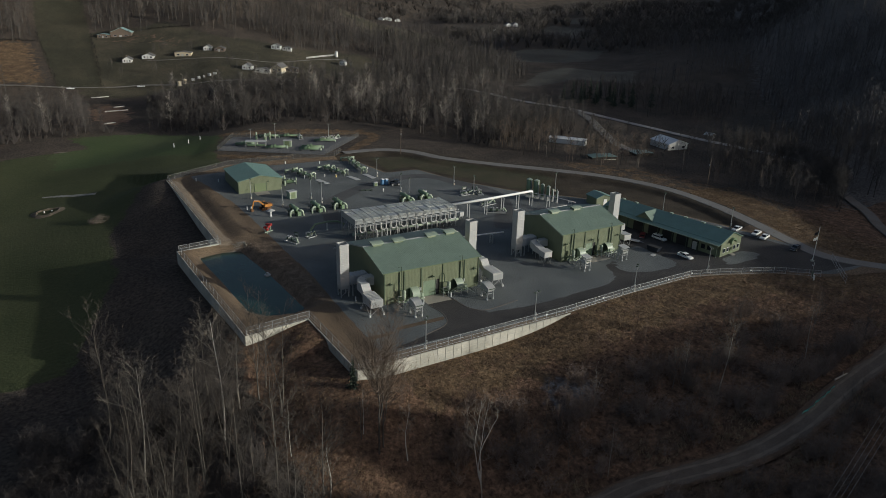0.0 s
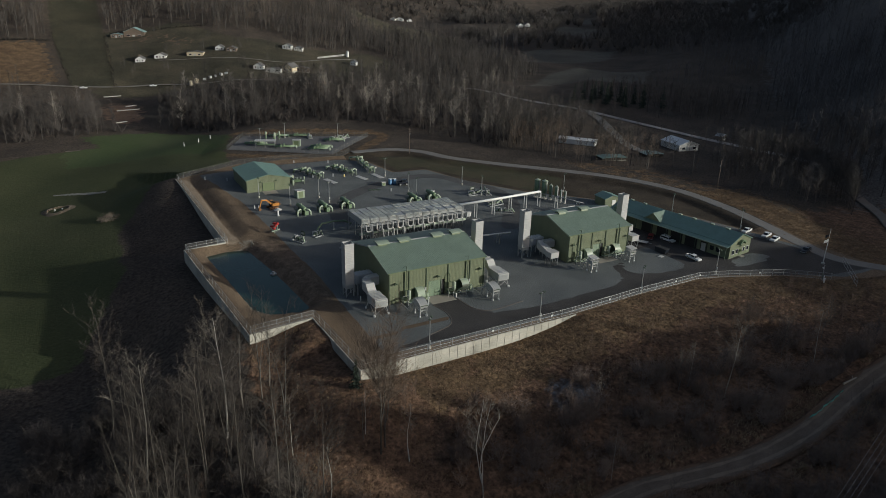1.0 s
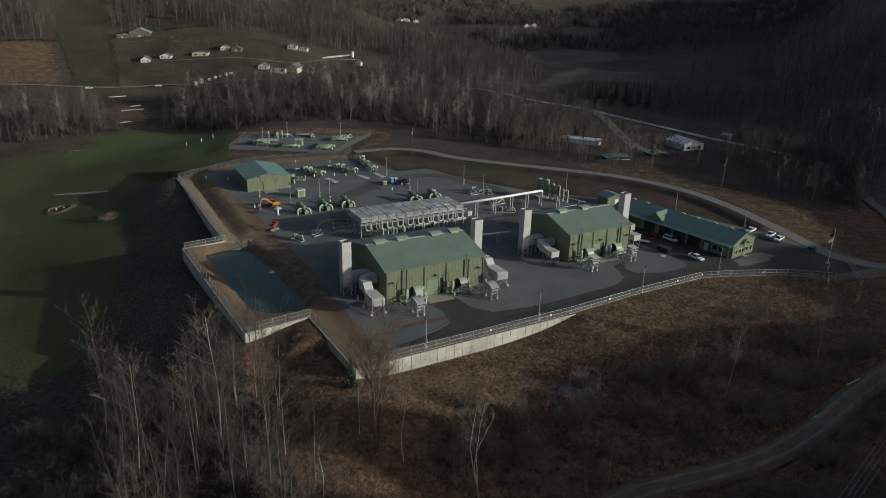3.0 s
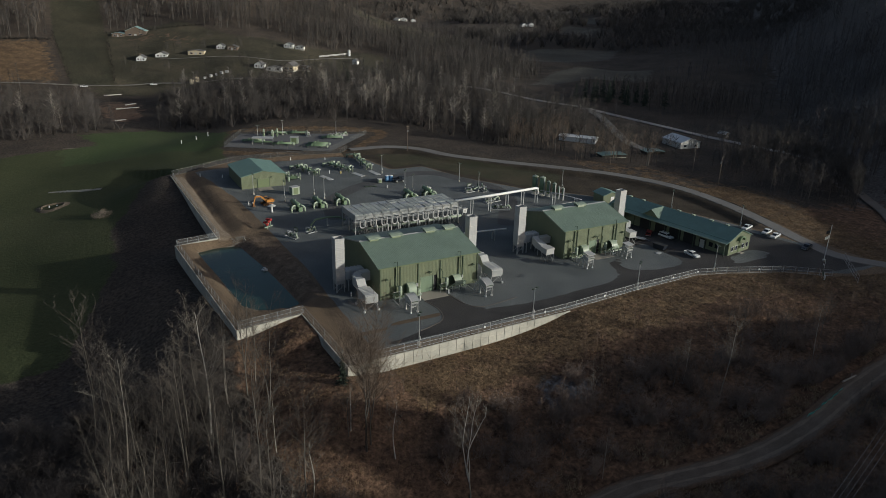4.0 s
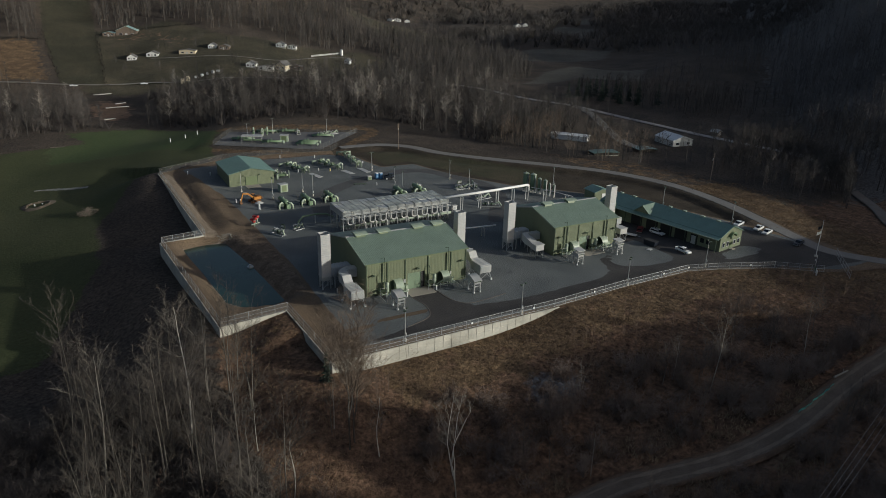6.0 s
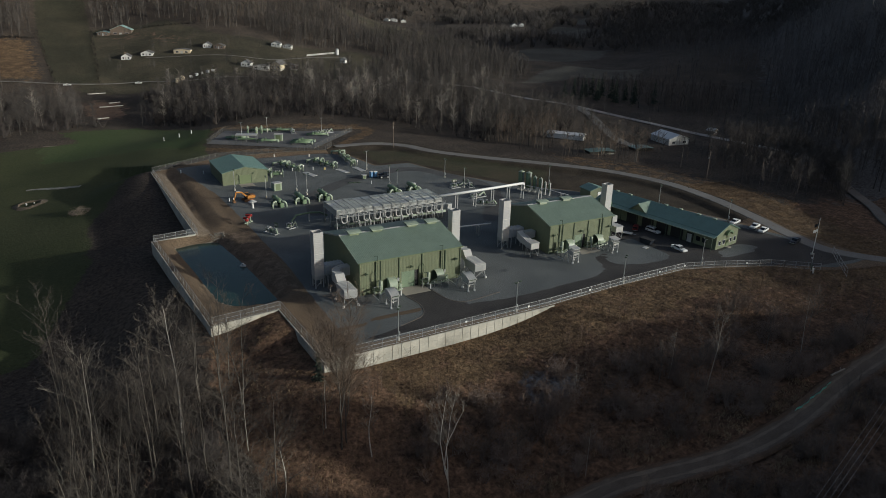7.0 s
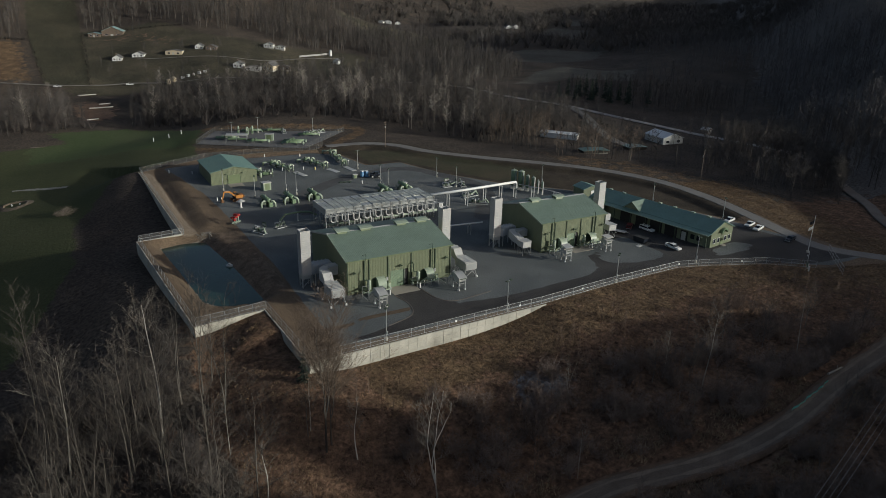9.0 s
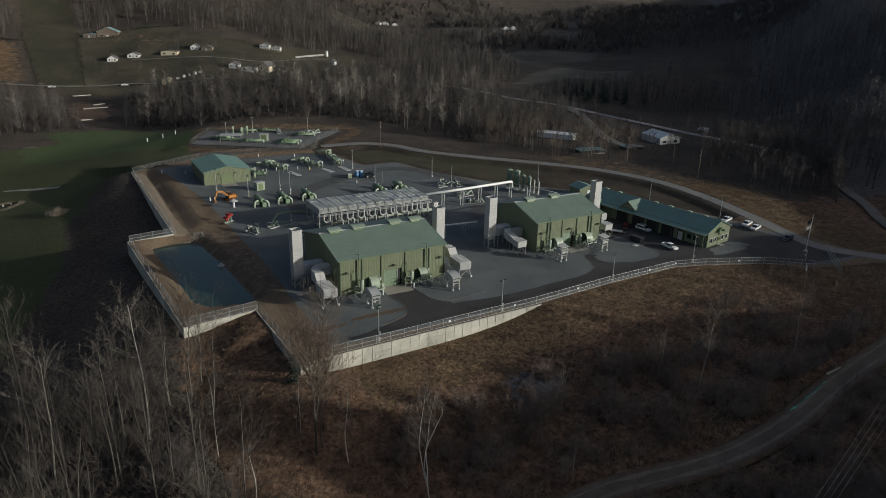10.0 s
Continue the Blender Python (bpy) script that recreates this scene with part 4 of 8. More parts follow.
def exhaust_stack(m, label):
    """Square exhaust stack over a silencer; +x of m points at the building."""
    s = thing("exhaust_stack", m, label, "exhaust stack", "exhaust stacks")
    w, top, low = 1.12, 13.4, 3.0
    for x0, y0, x1, y1 in ((-w, -w, w, -w + 0.1), (-w, w - 0.1, w, w), (-w, -w + 0.1, -w + 0.1, w - 0.1), (w - 0.1, -w + 0.1, w, w - 0.1)):
        part("panel", B(x0, y0, low, x1, y1, top), M_STACK, s)
    for z in (3.0, 5.6, 8.2, 10.8, 13.15):
        bm = bmesh.new()
        for x0, y0, x1, y1 in ((-w - 0.07, -w - 0.07, w + 0.07, -w), (-w - 0.07, w, w + 0.07, w + 0.07), (-w - 0.07, -w, -w, w), (w, -w, w + 0.07, w)):
            box(bm, x0, y0, z, x1, y1, z + 0.14)
        part("flange", bm, M_STACK, s)
    for x, y in ((-0.95, -0.95), (0.95, -0.95), (-0.95, 0.95), (0.95, 0.95)):
        part("leg", B(x - 0.12, y - 0.12, 0, x + 0.12, y + 0.12, low - 0.9), M_GALV, s)
    for y in (-0.95, 0.95):
        part("brace", tube(bmesh.new(), (-0.95, y, 0.2), (0.95, y, low - 1.0), 0.06, 5), M_GALV, s)
    part("stack_base", B(-1.1, -1.1, low - 0.9, 1.1, 1.1, low, 0.05), M_GALV, s)
    part("silencer", B(1.1, -1.2, 2.95, 6.0, 1.2, 5.3, 0.22), M_SILENCER, s, "blue-grey exhaust silencer box")
    for x in (1.5, 2.4, 3.3, 4.2, 5.1):
        bm = bmesh.new()
        for y0, z0, y1, z1 in ((-1.28, 2.87, 1.28, 2.95), (-1.28, 5.3, 1.28, 5.38), (-1.28, 2.95, -1.2, 5.3), (1.2, 2.95, 1.28, 5.3)):
            box(bm, x, y0, z0, x + 0.14, y1, z1)
        part("band", bm, M_GALV, s)
    for x in (2.0, 5.0):
        for y in (-1.0, 1.0):
            part("leg", B(x - 0.1, y - 0.1, 0, x + 0.1, y + 0.1, 3.4), M_GALV, s)
    return s


def air_intake(m, label, side=1):
    """Air filter house on legs. Its duct leaves the building's end wall, turns and slopes to the filter box at -y; side is the way to the wall."""
    a = thing("air_intake", m, label, "air intake", "air intakes")
    part("filter_house", B(-1.45, -4.6, 1.9, 1.45, 0.0, 3.9, 0.05), M_DIRTY_WHITE, a)
    for k in range(3):
        part("roof_panel", B(-1.4, -4.5 + k * 1.5, 3.9, 1.4, -3.15 + k * 1.5, 3.97, 0.02), M_GALV, a)
    for k in range(7):
        part("seam", B(-1.48, -4.5 + k * 0.7, 3.975, 1.48, -4.44 + k * 0.7, 4.03), M_DIRTY_WHITE, a)
    for x in (-1.5, 1.45):
        for k in range(4):
            part("side_rib", B(x, -4.4 + k * 1.35, 1.95, x + 0.05, -4.3 + k * 1.35, 3.85), M_GALV, a)
    for x in (-1.3, -0.4, 0.5):
        part("filter_door", B(x, -5.0, 2.35, x + 0.8, -4.955, 3.65), M_GALV, a)
    part("hood", prism(bmesh.new(), [(-4.95, 2.2), (-4.6, 1.95), (-4.6, 3.9), (-4.95, 3.8)], -1.5, 1.5, "x"), M_DIRTY_WHITE, a)
    part("transition", prism(bmesh.new(), [(0.0, 2.4), (0.0, 3.9), (0.6, 4.0), (1.7, 5.3), (2.0, 5.3), (2.0, 3.1)], -1.05, 1.05, "x"), M_DIRTY_WHITE, a)
    bm = bmesh.new()
    path = [(0, 2.0)] + [(side * 2.6 * (1 - math.cos(t)), 3.4 + 2.6 * math.sin(t)) for t in np.linspace(0, math.pi / 2, 7)] + [(side * 3.9, 6.0)]
    rings = []
    for i, (x, y) in enumerate(path):
        px, py = path[max(0, i - 1)]; qx, qy = path[min(len(path) - 1, i + 1)]
        d = Vector((qx - px, qy - py)).normalized(); n = Vector((d.y, -d.x)) * 1.05
        rings.append([bm.verts.new(v) for v in ((x - n.x, y - n.y, 3.1), (x + n.x, y + n.y, 3.1), (x + n.x, y + n.y, 5.1), (x + n.x * 0.8, y + n.y * 0.8, 5.3), (x - n.x * 0.8, y - n.y * 0.8, 5.3), (x - n.x, y - n.y, 5.1))])
    for p, q in zip(rings, rings[1:]):
        for j in range(6):
            bm.faces.new((p[j], p[(j + 1) % 6], q[(j + 1) % 6], q[j]))
    bm.faces.new(rings[0]); bm.faces.new(rings[-1])
    part("duct", bm, M_DIRTY_WHITE, a)
    for i in (1, 3, 5):
        x, y = path[i]
        px, py = path[i - 1]; qx, qy = path[i + 1]
        ang = math.atan2(qy - py, qx - px)
        o = part("rib", B(-0.06, -1.1, 3.05, 0.06, 1.1, 5.36), M_GALV, a)
        o.matrix_basis = pose(x, y, 0, 0, 0, math.degrees(ang))
    for x in (-1.25, 1.25):
        for y, k in ((-4.4, -0.4), (-0.3, 0.4)):
            part("leg", tube(bmesh.new(), (x * 1.35, y + k, 0.25), (x, y, 2.05), 0.09, 6), M_GALV, a)
            part("footing", tube(bmesh.new(), (x * 1.35, y + k, 0), (x * 1.35, y + k, 0.4), 0.26, 10), M_WHITE, a)
        part("brace", tube(bmesh.new(), (x * 1.3, -4.7, 0.3), (x, -0.3, 2.0), 0.05, 5), M_GALV, a)
    part("brace", tube(bmesh.new(), (-1.6, -4.75, 0.3), (1.25, -4.4, 1.9), 0.05, 5), M_GALV, a)
    part("duct_post", tube(bmesh.new(), (0, 2.4, 0), (0, 2.4, 3.15), 0.1, 6), M_GALV, a)
    return a


def wedge_intake(m, label):
    """A smaller filter house: a falling duct and a box on thin legs."""
    a = thing("air_intake", m, label, "air intake", "air intakes")
    part("filter_house", B(-1.3, -1.5, 2.1, 1.3, 1.0, 3.7, 0.05), M_DIRTY_WHITE, a)
    part("duct", prism(bmesh.new(), [(1.0, 2.2), (1.0, 3.7), (4.2, 4.4), (5.6, 5.0), (5.6, 3.0), (4.0, 2.4)], -1.0, 1.0, "x"), M_DIRTY_WHITE, a)
    part("cap", prism(bmesh.new(), [(-1.6, 3.7), (1.1, 3.72), (1.1, 3.8), (-1.6, 3.78)], -1.4, 1.4, "x"), M_DIRTY_WHITE, a)
    part("wall_duct", B(0.6, 4.0, 3.0, 4.0, 5.9, 4.9, 0.05), M_GALV, a)
    for x in (-1.15, 1.15):
        for y in (-1.35, 0.85):
            part("leg", tube(bmesh.new(), (x, y, 0), (x, y, 2.15), 0.07, 6), M_GALV, a)
        part("brace", tube(bmesh.new(), (x, -1.35, 0.2), (x, 0.85, 2.0), 0.04, 5), M_GALV, a)
    part("duct_post", tube(bmesh.new(), (0, 4.0, 0), (0, 4.0, 2.6), 0.08, 6), M_GALV, a)
    return a


def lube_cooler(m, label, flat=False):
    """A small fan cooler on round legs with an arched, seamed hood."""
    c = thing("fan_cooler", m, label, "fan cooler", "fan coolers")
    part("plenum", B(-1.1, -1.15, 2.2, 1.1, 1.15, 2.75, 0.04), M_DIRTY_WHITE, c)
    prof = [(-1.3, 2.75), (-1.3, 3.0)] + [(-1.3 + 2.5 * t, 3.0 + 0.75 * math.sin(t * 2.2)) for t in np.linspace(0.1, 1, 7)] + [(1.2, 2.75)]
    if flat:
        prof = [(-1.2, 2.75), (-1.2, 3.1), (1.0, 3.35), (1.0, 2.75)]
        part("rain_cap", prism(bmesh.new(), [(-1.35, 3.75), (1.15, 3.95), (1.15, 4.1), (-1.35, 3.9)], -1.3, 1.3, "x"), M_DIRTY_WHITE, c, "flat off-white rain cap")
        for x in (-1.0, 1.0):
            for y in (-0.9, 0.8):
                part("cap_post", tube(bmesh.new(), (x, y, 3.0), (x, y, 3.85), 0.07, 6), M_GALV, c)
    part("hood", prism(bmesh.new(), prof, -1.2, 1.2, "x"), M_DIRTY_WHITE, c, "arched off-white hood")
    for k in range(5):
        x = -1.22 + k * 0.59
        part("seam", prism(bmesh.new(), [(py * 1.02, pz + 0.045) for py, pz in prof], x, x + 0.06, "x"), M_GALV, c)
    part("grille", B(-0.95, -1.36, 2.8, 0.95, -1.305, 2.98), M_DARK_TRIM, c, "dark air grille")
    for k in range(5):
        part("slat", B(-1.0, -1.22, 2.26 + k * 0.1, 1.0, -1.16, 2.3 + k * 0.1), M_GALV, c)
    for x in (-0.95, 0.95):
        for y in (-0.95, 0.95):
            part("leg", tube(bmesh.new(), (x, y, 0.3), (x, y, 2.2), 0.16, 9), M_DIRTY_WHITE, c)
            part("footing", tube(bmesh.new(), (x, y, 0), (x, y, 0.32), 0.25, 10), M_WHITE, c)
        part("side_beam", B(x - 0.06, -1.0, 1.5, x + 0.06, 1.0, 1.64), M_GALV, c)
    part("cross_beam", B(-0.9, -1.03, 1.5, 0.9, -0.9, 1.64), M_GALV, c)
    part("fan_ring", prism(bmesh.new(), [(0.8 * math.cos(t), 0.8 * math.sin(t)) for t in np.linspace(0, 2 * math.pi, 14, endpoint=False)], 1.9, 2.2, "z"), M_GALV, c)
    part("motor", tube(bmesh.new(), (0, 0, 1.2), (0, 0, 1.9), 0.25, 9), M_DARK_TRIM, c)
    part("header", tube(bmesh.new(), (-1.5, 1.3, 2.55), (1.5, 1.3, 2.55), 0.17, 8), M_GALV, c)
    part("pipe", pipe(bmesh.new(), [(1.2, 1.3, 2.55), (1.2, 2.4, 2.55), (1.2, 2.4, 0.6), (1.2, 5.5, 0.6)], 0.11, 6), M_GALV, c)
    part("pipe", pipe(bmesh.new(), [(-1.4, 1.3, 2.5), (-2.2, 1.3, 2.2), (-2.2, 1.6, 0.5), (-2.2, 4.6, 0.5)], 0.1, 6), M_GALV, c)
    return c


compressor_hall(pose(0, 0, 0), 26, 22.6, 7.9, 10.7, (3.2, 9.0, 18.2, 23.6), "large olive-green metal compressor building with ribbed roof and hoods")
compressor_hall(pose(55, 3.6, 0), 21.5, 20.4, 7.9, 10.7, (4.5, 12.5), "olive-green metal compressor building beside the parked vehicles")
exhaust_stack(pose(-6.4, 9.0, 0), "tall pale grey square exhaust stack on a silencer")
exhaust_stack(pose(30.2, 10.9, 0, 0, 0, 180), "tall pale grey exhaust stack beside the compressor building")
exhaust_stack(pose(46.8, 12.9, 0), "tall pale grey exhaust stack between the compressor buildings")
exhaust_stack(pose(83.5, 14.6, 0, 0, 0, 180), "tall pale grey exhaust stack near the office roof")
air_intake(pose(-3.75, 0.4, 0), "off-white air filter house on steel legs with curved duct")
air_intake(pose(29.7, 1.7, 0), "off-white air filter house on legs beside the hall", -1)
wedge_intake(pose(50.6, 5.0, 0), "small off-white air filter house in building shade")
wedge_intake(pose(80.6, 6.2, 0, 0, 0, 0), "off-white air filter house near parked cars")
for x, y in ((4.5, -7.6), (24.2, -7.0), (57.6, -3.7), (72.2, -2.3)):
    lube_cooler(pose(x, y, 0), "weathered white fan cooler on four round legs" if x < 40 else "weathered fan cooler with flat cap on round legs", x > 40).scale = (0.86, 1.35, 1.0) if x < 40 else (0.9, 0.9, 1.0)

for x0, y0, x1, y1 in ((9.4, -4.2, 15.9, -0.05), (63.2, -0.6, 69.6, 3.55)):
    tagged(link("pavement_apron", B(x0, y0, -0.3, x1, y1, 0.06, 0.02), M_APRON), "pale concrete apron in front of the roll-up door", "concrete apron", kind="structure")


# ---------------------------------------------------------------- cooler bank
def cooler_bank():
    x0, x1, y0, y1, top, low = 11.0, 44.8, 42.3, 53.5, 6.2, 4.7
    c = thing("gas_cooler_bank", pose(0, 0, 0), "long bank of silver gas coolers on legs", "gas cooler")
    n = 12
    s = (x1 - x0) / n
    rng = random.Random(5)
    for i in range(n):
        a, b = x0 + i * s + 0.06, x0 + (i + 1) * s - 0.06
        part("bay", B(a, y0 + 0.9, low, b, y1, top - 0.15), M_DARK_TRIM, c)
        for k in range(4):
            yy0, yy1 = y0 + 0.9 + k * (y1 - y0 - 0.9) / 4 + 0.05, y0 + 0.9 + (k + 1) * (y1 - y0 - 0.9) / 4 - 0.05
            sunk = rng.random() < 0.16
            mid = (a + b) / 2
            for x2, x3 in ((a + 0.1, mid - 0.06), (mid + 0.06, b - 0.1)):
                part("screen", B(x2, yy0, top - 0.15, x3, yy1, top - (0.1 if sunk else 0.0) + rng.uniform(-0.02, 0.02)), M_GALV if sunk else M_SCREEN, c)
        for k in range(5):
            z = low + 0.15 + k * 0.27
            part("louvre", B(a + 0.1, y0 + 0.55, z, b - 0.1, y0 + 0.9, z + 0.12), M_GALV, c)
        part("header_box", B(a + 0.35, y0 + 0.4, low + 0.62, b - 0.35, y0 + 0.56, top - 0.62), M_GALV, c)
    for i in range(n + 1):
        x = x0 + i * s
        part("beam", B(x - 0.07, y0 + 0.3, low - 0.3, x + 0.07, y1 + 0.2, low - 0.003), M_GALV, c)
        part("rib", B(x - 0.05, y0 + 0.5, low, x + 0.05, y1 + 0.1, top + 0.03), M_GALV, c)
    part("walkway", B(x0 - 0.6, y0 - 0.6, low - 0.35, x1 + 0.4, y0 + 0.38, low - 0.26), M_GALV, c)
    for z in (0.5, 1.0):
        part("handrail", tube(bmesh.new(), (x0 - 0.6, y0 - 0.55, low - 0.3 + z), (x1 + 0.4, y0 - 0.55, low - 0.3 + z), 0.04, 5), M_GALV, c)
    post = part("rail_post", tube(bmesh.new(), (0, 0, low - 0.3), (0, 0, low + 0.7), 0.04, 5), M_GALV, c)
    for i in range(18):
        again(post, c, pose(x0 - 0.5 + i * 1.98, y0 - 0.55, 0))
    post.matrix_basis = pose(x0 + 34.1, y0 - 0.55, 0)
    leg = part("leg", B(-0.13, -0.13, 0, 0.13, 0.13, low - 0.3), M_GALV, c)
    leg.matrix_basis = pose(x0, y0 + 0.6, 0)
    for i in range(n + 1):
        for y in (y0 + 0.6, (y0 + y1) / 2, y1 - 0.3):
            if i or y > y0 + 1:
                again(leg, c, pose(x0 + i * s, y, 0))
    for i in range(n):
        part("front_brace", tube(bmesh.new(), (x0 + (i + 0.5) * s, y0 + 0.6, 0.1), (x0 + i * s, y0 + 0.6, low - 0.6), 0.05, 5), M_GALV, c)
        part("front_brace", tube(bmesh.new(), (x0 + (i + 0.5) * s, y0 + 0.6, 0.1), (x0 + (i + 1) * s, y0 + 0.6, low - 0.6), 0.05, 5), M_GALV, c)
        part("cross_brace", tube(bmesh.new(), (x0 + i * s, y1 - 0.3, 0.2), (x0 + (i + 1) * s, y1 - 0.3, low - 0.4), 0.05, 5), M_GALV, c)
    bend = part("return_pipe", pipe(bmesh.new(), [(-0.85, 0, 1.35), (-0.85, 0, 0.5)] + arc((0, 0, 0.0), 0.85, 180, 360, n=8)[0:] + [(0.85, 0, 0.5), (0.85, 0, 1.35)], 0.2, 8), M_DIRTY_WHITE, c, "pale U-bend pipe", True)
    riser = part("riser", pipe(bmesh.new(), [(0.6, 0, 3.2), (1.15, 0, 2.6), (1.25, 0, 0)], 0.22, 8), M_DIRTY_WHITE, c, "pale riser pipe", True)
    for i in range(10):
        x = x0 + 1.9 + i * 3.35
        for o, dz in ((bend, 3.4), (riser, 0)):
            if i:
                again(o, c, pose(x, y0 - 0.25, dz))
            else:
                o.matrix_basis = pose(x, y0 - 0.25, dz)
    part("collector", tube(bmesh.new(), (x0, y0 + 2.5, 1.2), (x1 + 2, y0 + 2.5, 1.2), 0.4, 10), M_PALE_GREEN, c, "green collector pipe", True)
    return c


M_SCREEN = surface("silver_screen", (0.385, 0.405, 0.375), 0.55, metal=0.2, vary=0.24, ribs=("Y", 0.25), rib_depth=0.02, each=0.22)
cooler_bank()


# ---------------------------------------------------------------- pipe bridge and tanks
def pipe_bridge(pts, r, posts, material, label):
    p = thing("pipe_bridge", pose(0, 0, 0), label, "pipe")
    part("pipe", pipe(bmesh.new(), pts, r, 10), material, p, "", True)
    for x, y, z in posts:
        part("post", B(x - 0.12, y - 0.8, 0, x + 0.12, y - 0.56, z), M_GALV, p)
        part("post", B(x - 0.12, y + 0.56, 0, x + 0.12, y + 0.8, z), M_GALV, p)
        part("crossbeam", B(x - 0.12, y - 0.9, z, x + 0.12, y + 0.9, z + 0.2), M_GALV, p)
    return p


pipe_bridge([(46, 47.5, 5.2), (60, 48.3, 5.2), (78.6, 49.9, 5.2), (79.6, 50.4, 4.9), (80.0, 50.6, 3.0)], 0.42,
            [(52.5, 47.9, 4.6), (59.5, 48.3, 4.6), (66.5, 48.9, 4.6), (73, 49.4, 4.6), (79, 49.9, 4.6)], M_WHITE, "thick white insulated pipe on steel posts")
pipe_bridge([(80.2, 49.6, 4.4), (84, 44, 4.2), (88, 37, 3.6)], 0.12, [(83, 45.4, 3.9), (87, 38.8, 3.3)], M_GALV, "thin steel pipe running down past the tanks")
pipe_bridge([(30, 26, 3.0), (41, 25, 3.0), (50, 24, 3.0)], 0.22, [(34, 25.6, 2.6), (40, 25.1, 2.6), (46, 24.4, 2.6)], M_WHITE, "white pipe on low steel posts between the halls")
pipe_bridge([(-1.5, 27.4, 5.0), (7.4, 28.9, 5.0), (18, 29.8, 5.0), (28, 30.4, 5.0)], 0.2, [(2, 28.0, 4.6), (14, 29.4, 4.6), (26, 30.2, 4.6)], M_DIRTY_WHITE, "pale pipe on posts behind the large hall")
pipe_bridge([(58, 30.8, 5.0), (72.5, 31.7, 5.0), (80, 32.1, 5.0)], 0.2, [(60, 30.9, 4.6), (70, 31.5, 4.6), (79, 32.0, 4.6)], M_DIRTY_WHITE, "pale pipe on posts behind the second hall")


def tank(x, y, r, h, label):
    t = thing("storage_tank", pose(x, y, 0), label, "tank", "upright tanks")
    part("shell", tube(bmesh.new(), (0, 0, 1.3), (0, 0, h - 0.25), r, 20), M_GREEN, t, "", True)
    part("rim", tube(bmesh.new(), (0, 0, h - 0.5), (0, 0, h - 0.25), r * 1.12, 20), M_GREEN, t)
    part("dome", tube(bmesh.new(), (0, 0, h - 0.25), (0, 0, h + 0.1), r * 1.1, 20, r * 0.35), M_PALE_GREEN, t, "pale green domed top")
    part("cone", tube(bmesh.new(), (0, 0, 0.9), (0, 0, 1.3), r * 0.3, 16, r), M_GREEN, t)
    for k in range(4):
        a = 0.785 + k * 1.571
        part("leg", tube(bmesh.new(), (r * 0.85 * math.cos(a), r * 0.85 * math.sin(a), 0), (r * 0.85 * math.cos(a), r * 0.85 * math.sin(a), 1.4), 0.08, 6), M_DIRTY_WHITE, t)
    part("footing", tube(bmesh.new(), (0, 0, -0.1), (0, 0, 0.12), r * 1.15, 14), M_CONCRETE, t)
    part("nozzle", tube(bmesh.new(), (0, 0, h), (0, 0, h + 0.35), 0.12, 6), M_GALV, t)
    part("ladder", B(-0.2, -r - 0.16, 0.3, 0.2, -r - 0.1, h), M_GALV, t)


for x, y, r, h in ((85.0, 59.2, 1.02, 6.7), (86.4, 56.8, 1.02, 6.7), (87.6, 54.7, 0.62, 5.5), (88.5, 52.6, 0.62, 5.3)):
    tank(x, y, r, h, "tall green storage tank" if r > 1 else "slim green storage tank beside larger ones")
for x, y in ((88.9, 50.6), (89.4, 48.8)):
    tank(x, y, 0.36, 4.5, "thin green upright vessel beside larger tanks")


# ---------------------------------------------------------------- other buildings
def simple_house(name, m, w, d, eave, rise, wall, roof, label, category="house", group="", openings=(), chimney=False, over=0.35):
    """Gabled building: width w in x, depth d in y, ridge along y, its front gable at y = 0. Openings: (x0, x1, z0, z1, side)."""
    h = thing(name, m, label, category, group)
    mid = w / 2
    wy = M_SIDING_Y if wall is M_SIDING else wall
    gable = [(0, 0), (w, 0), (w, eave), (mid, eave + rise), (0, eave)]
    bm = ribbed_gable(w, eave, rise) if wall is M_SIDING else prism(bmesh.new(), gable, 0, 0.2, "y")
    part("wall", bm, wall, h)
    part("wall", prism(bmesh.new(), gable, d - 0.2, d, "y"), wall, h)
    part("wall", B(0, 0.2, 0, 0.2, d - 0.2, eave), wy, h)
    part("wall", B(w - 0.2, 0.2, 0, w, d - 0.2, eave), wy, h)
    k = rise / mid
    for a, b in ((-over, mid), (w + over, mid)):
        z = eave - k * over
        if wall is M_SIDING:
            bm = seamed_slope(-over, d + over, a, z + 0.02, b, eave + rise + 0.02, 0.18, axis="y")
        else:
            bm = prism(bmesh.new(), [(a, z + 0.02), (b, eave + rise + 0.02), (b, eave + rise + 0.2), (a, z + 0.2)], -over, d + over, "y")
        part("roof", bm, roof, h)
    for x0, x1, z0, z1, side, kind in openings:
        if side == "front":
            o = part(kind, B(x0, -0.14, z0, x1, -0.085, z1), M_GLASS if kind == "window" else (M_OLIVE if wall is M_SIDING else M_DIRTY_WHITE), h)
            if kind == "window":
                part("window_frame", B(x0 - 0.08, -0.12, z0 - 0.08, x1 + 0.08, -0.083, z1 + 0.08), M_WHITE, h)
        elif side == "west":
            # black sheets here stand in for the shade inside open bays
            part(kind, B(-0.06, x0, z0, -0.005, x1, z1), M_GLASS if kind == "window" else M_DARK, h)
    if chimney:
        part("chimney", B(mid - 1.2, d * 0.5 - 0.4, eave + rise * 0.4, mid - 0.5, d * 0.5 + 0.4, eave + rise + 0.9), M_BARN, h)
    return h


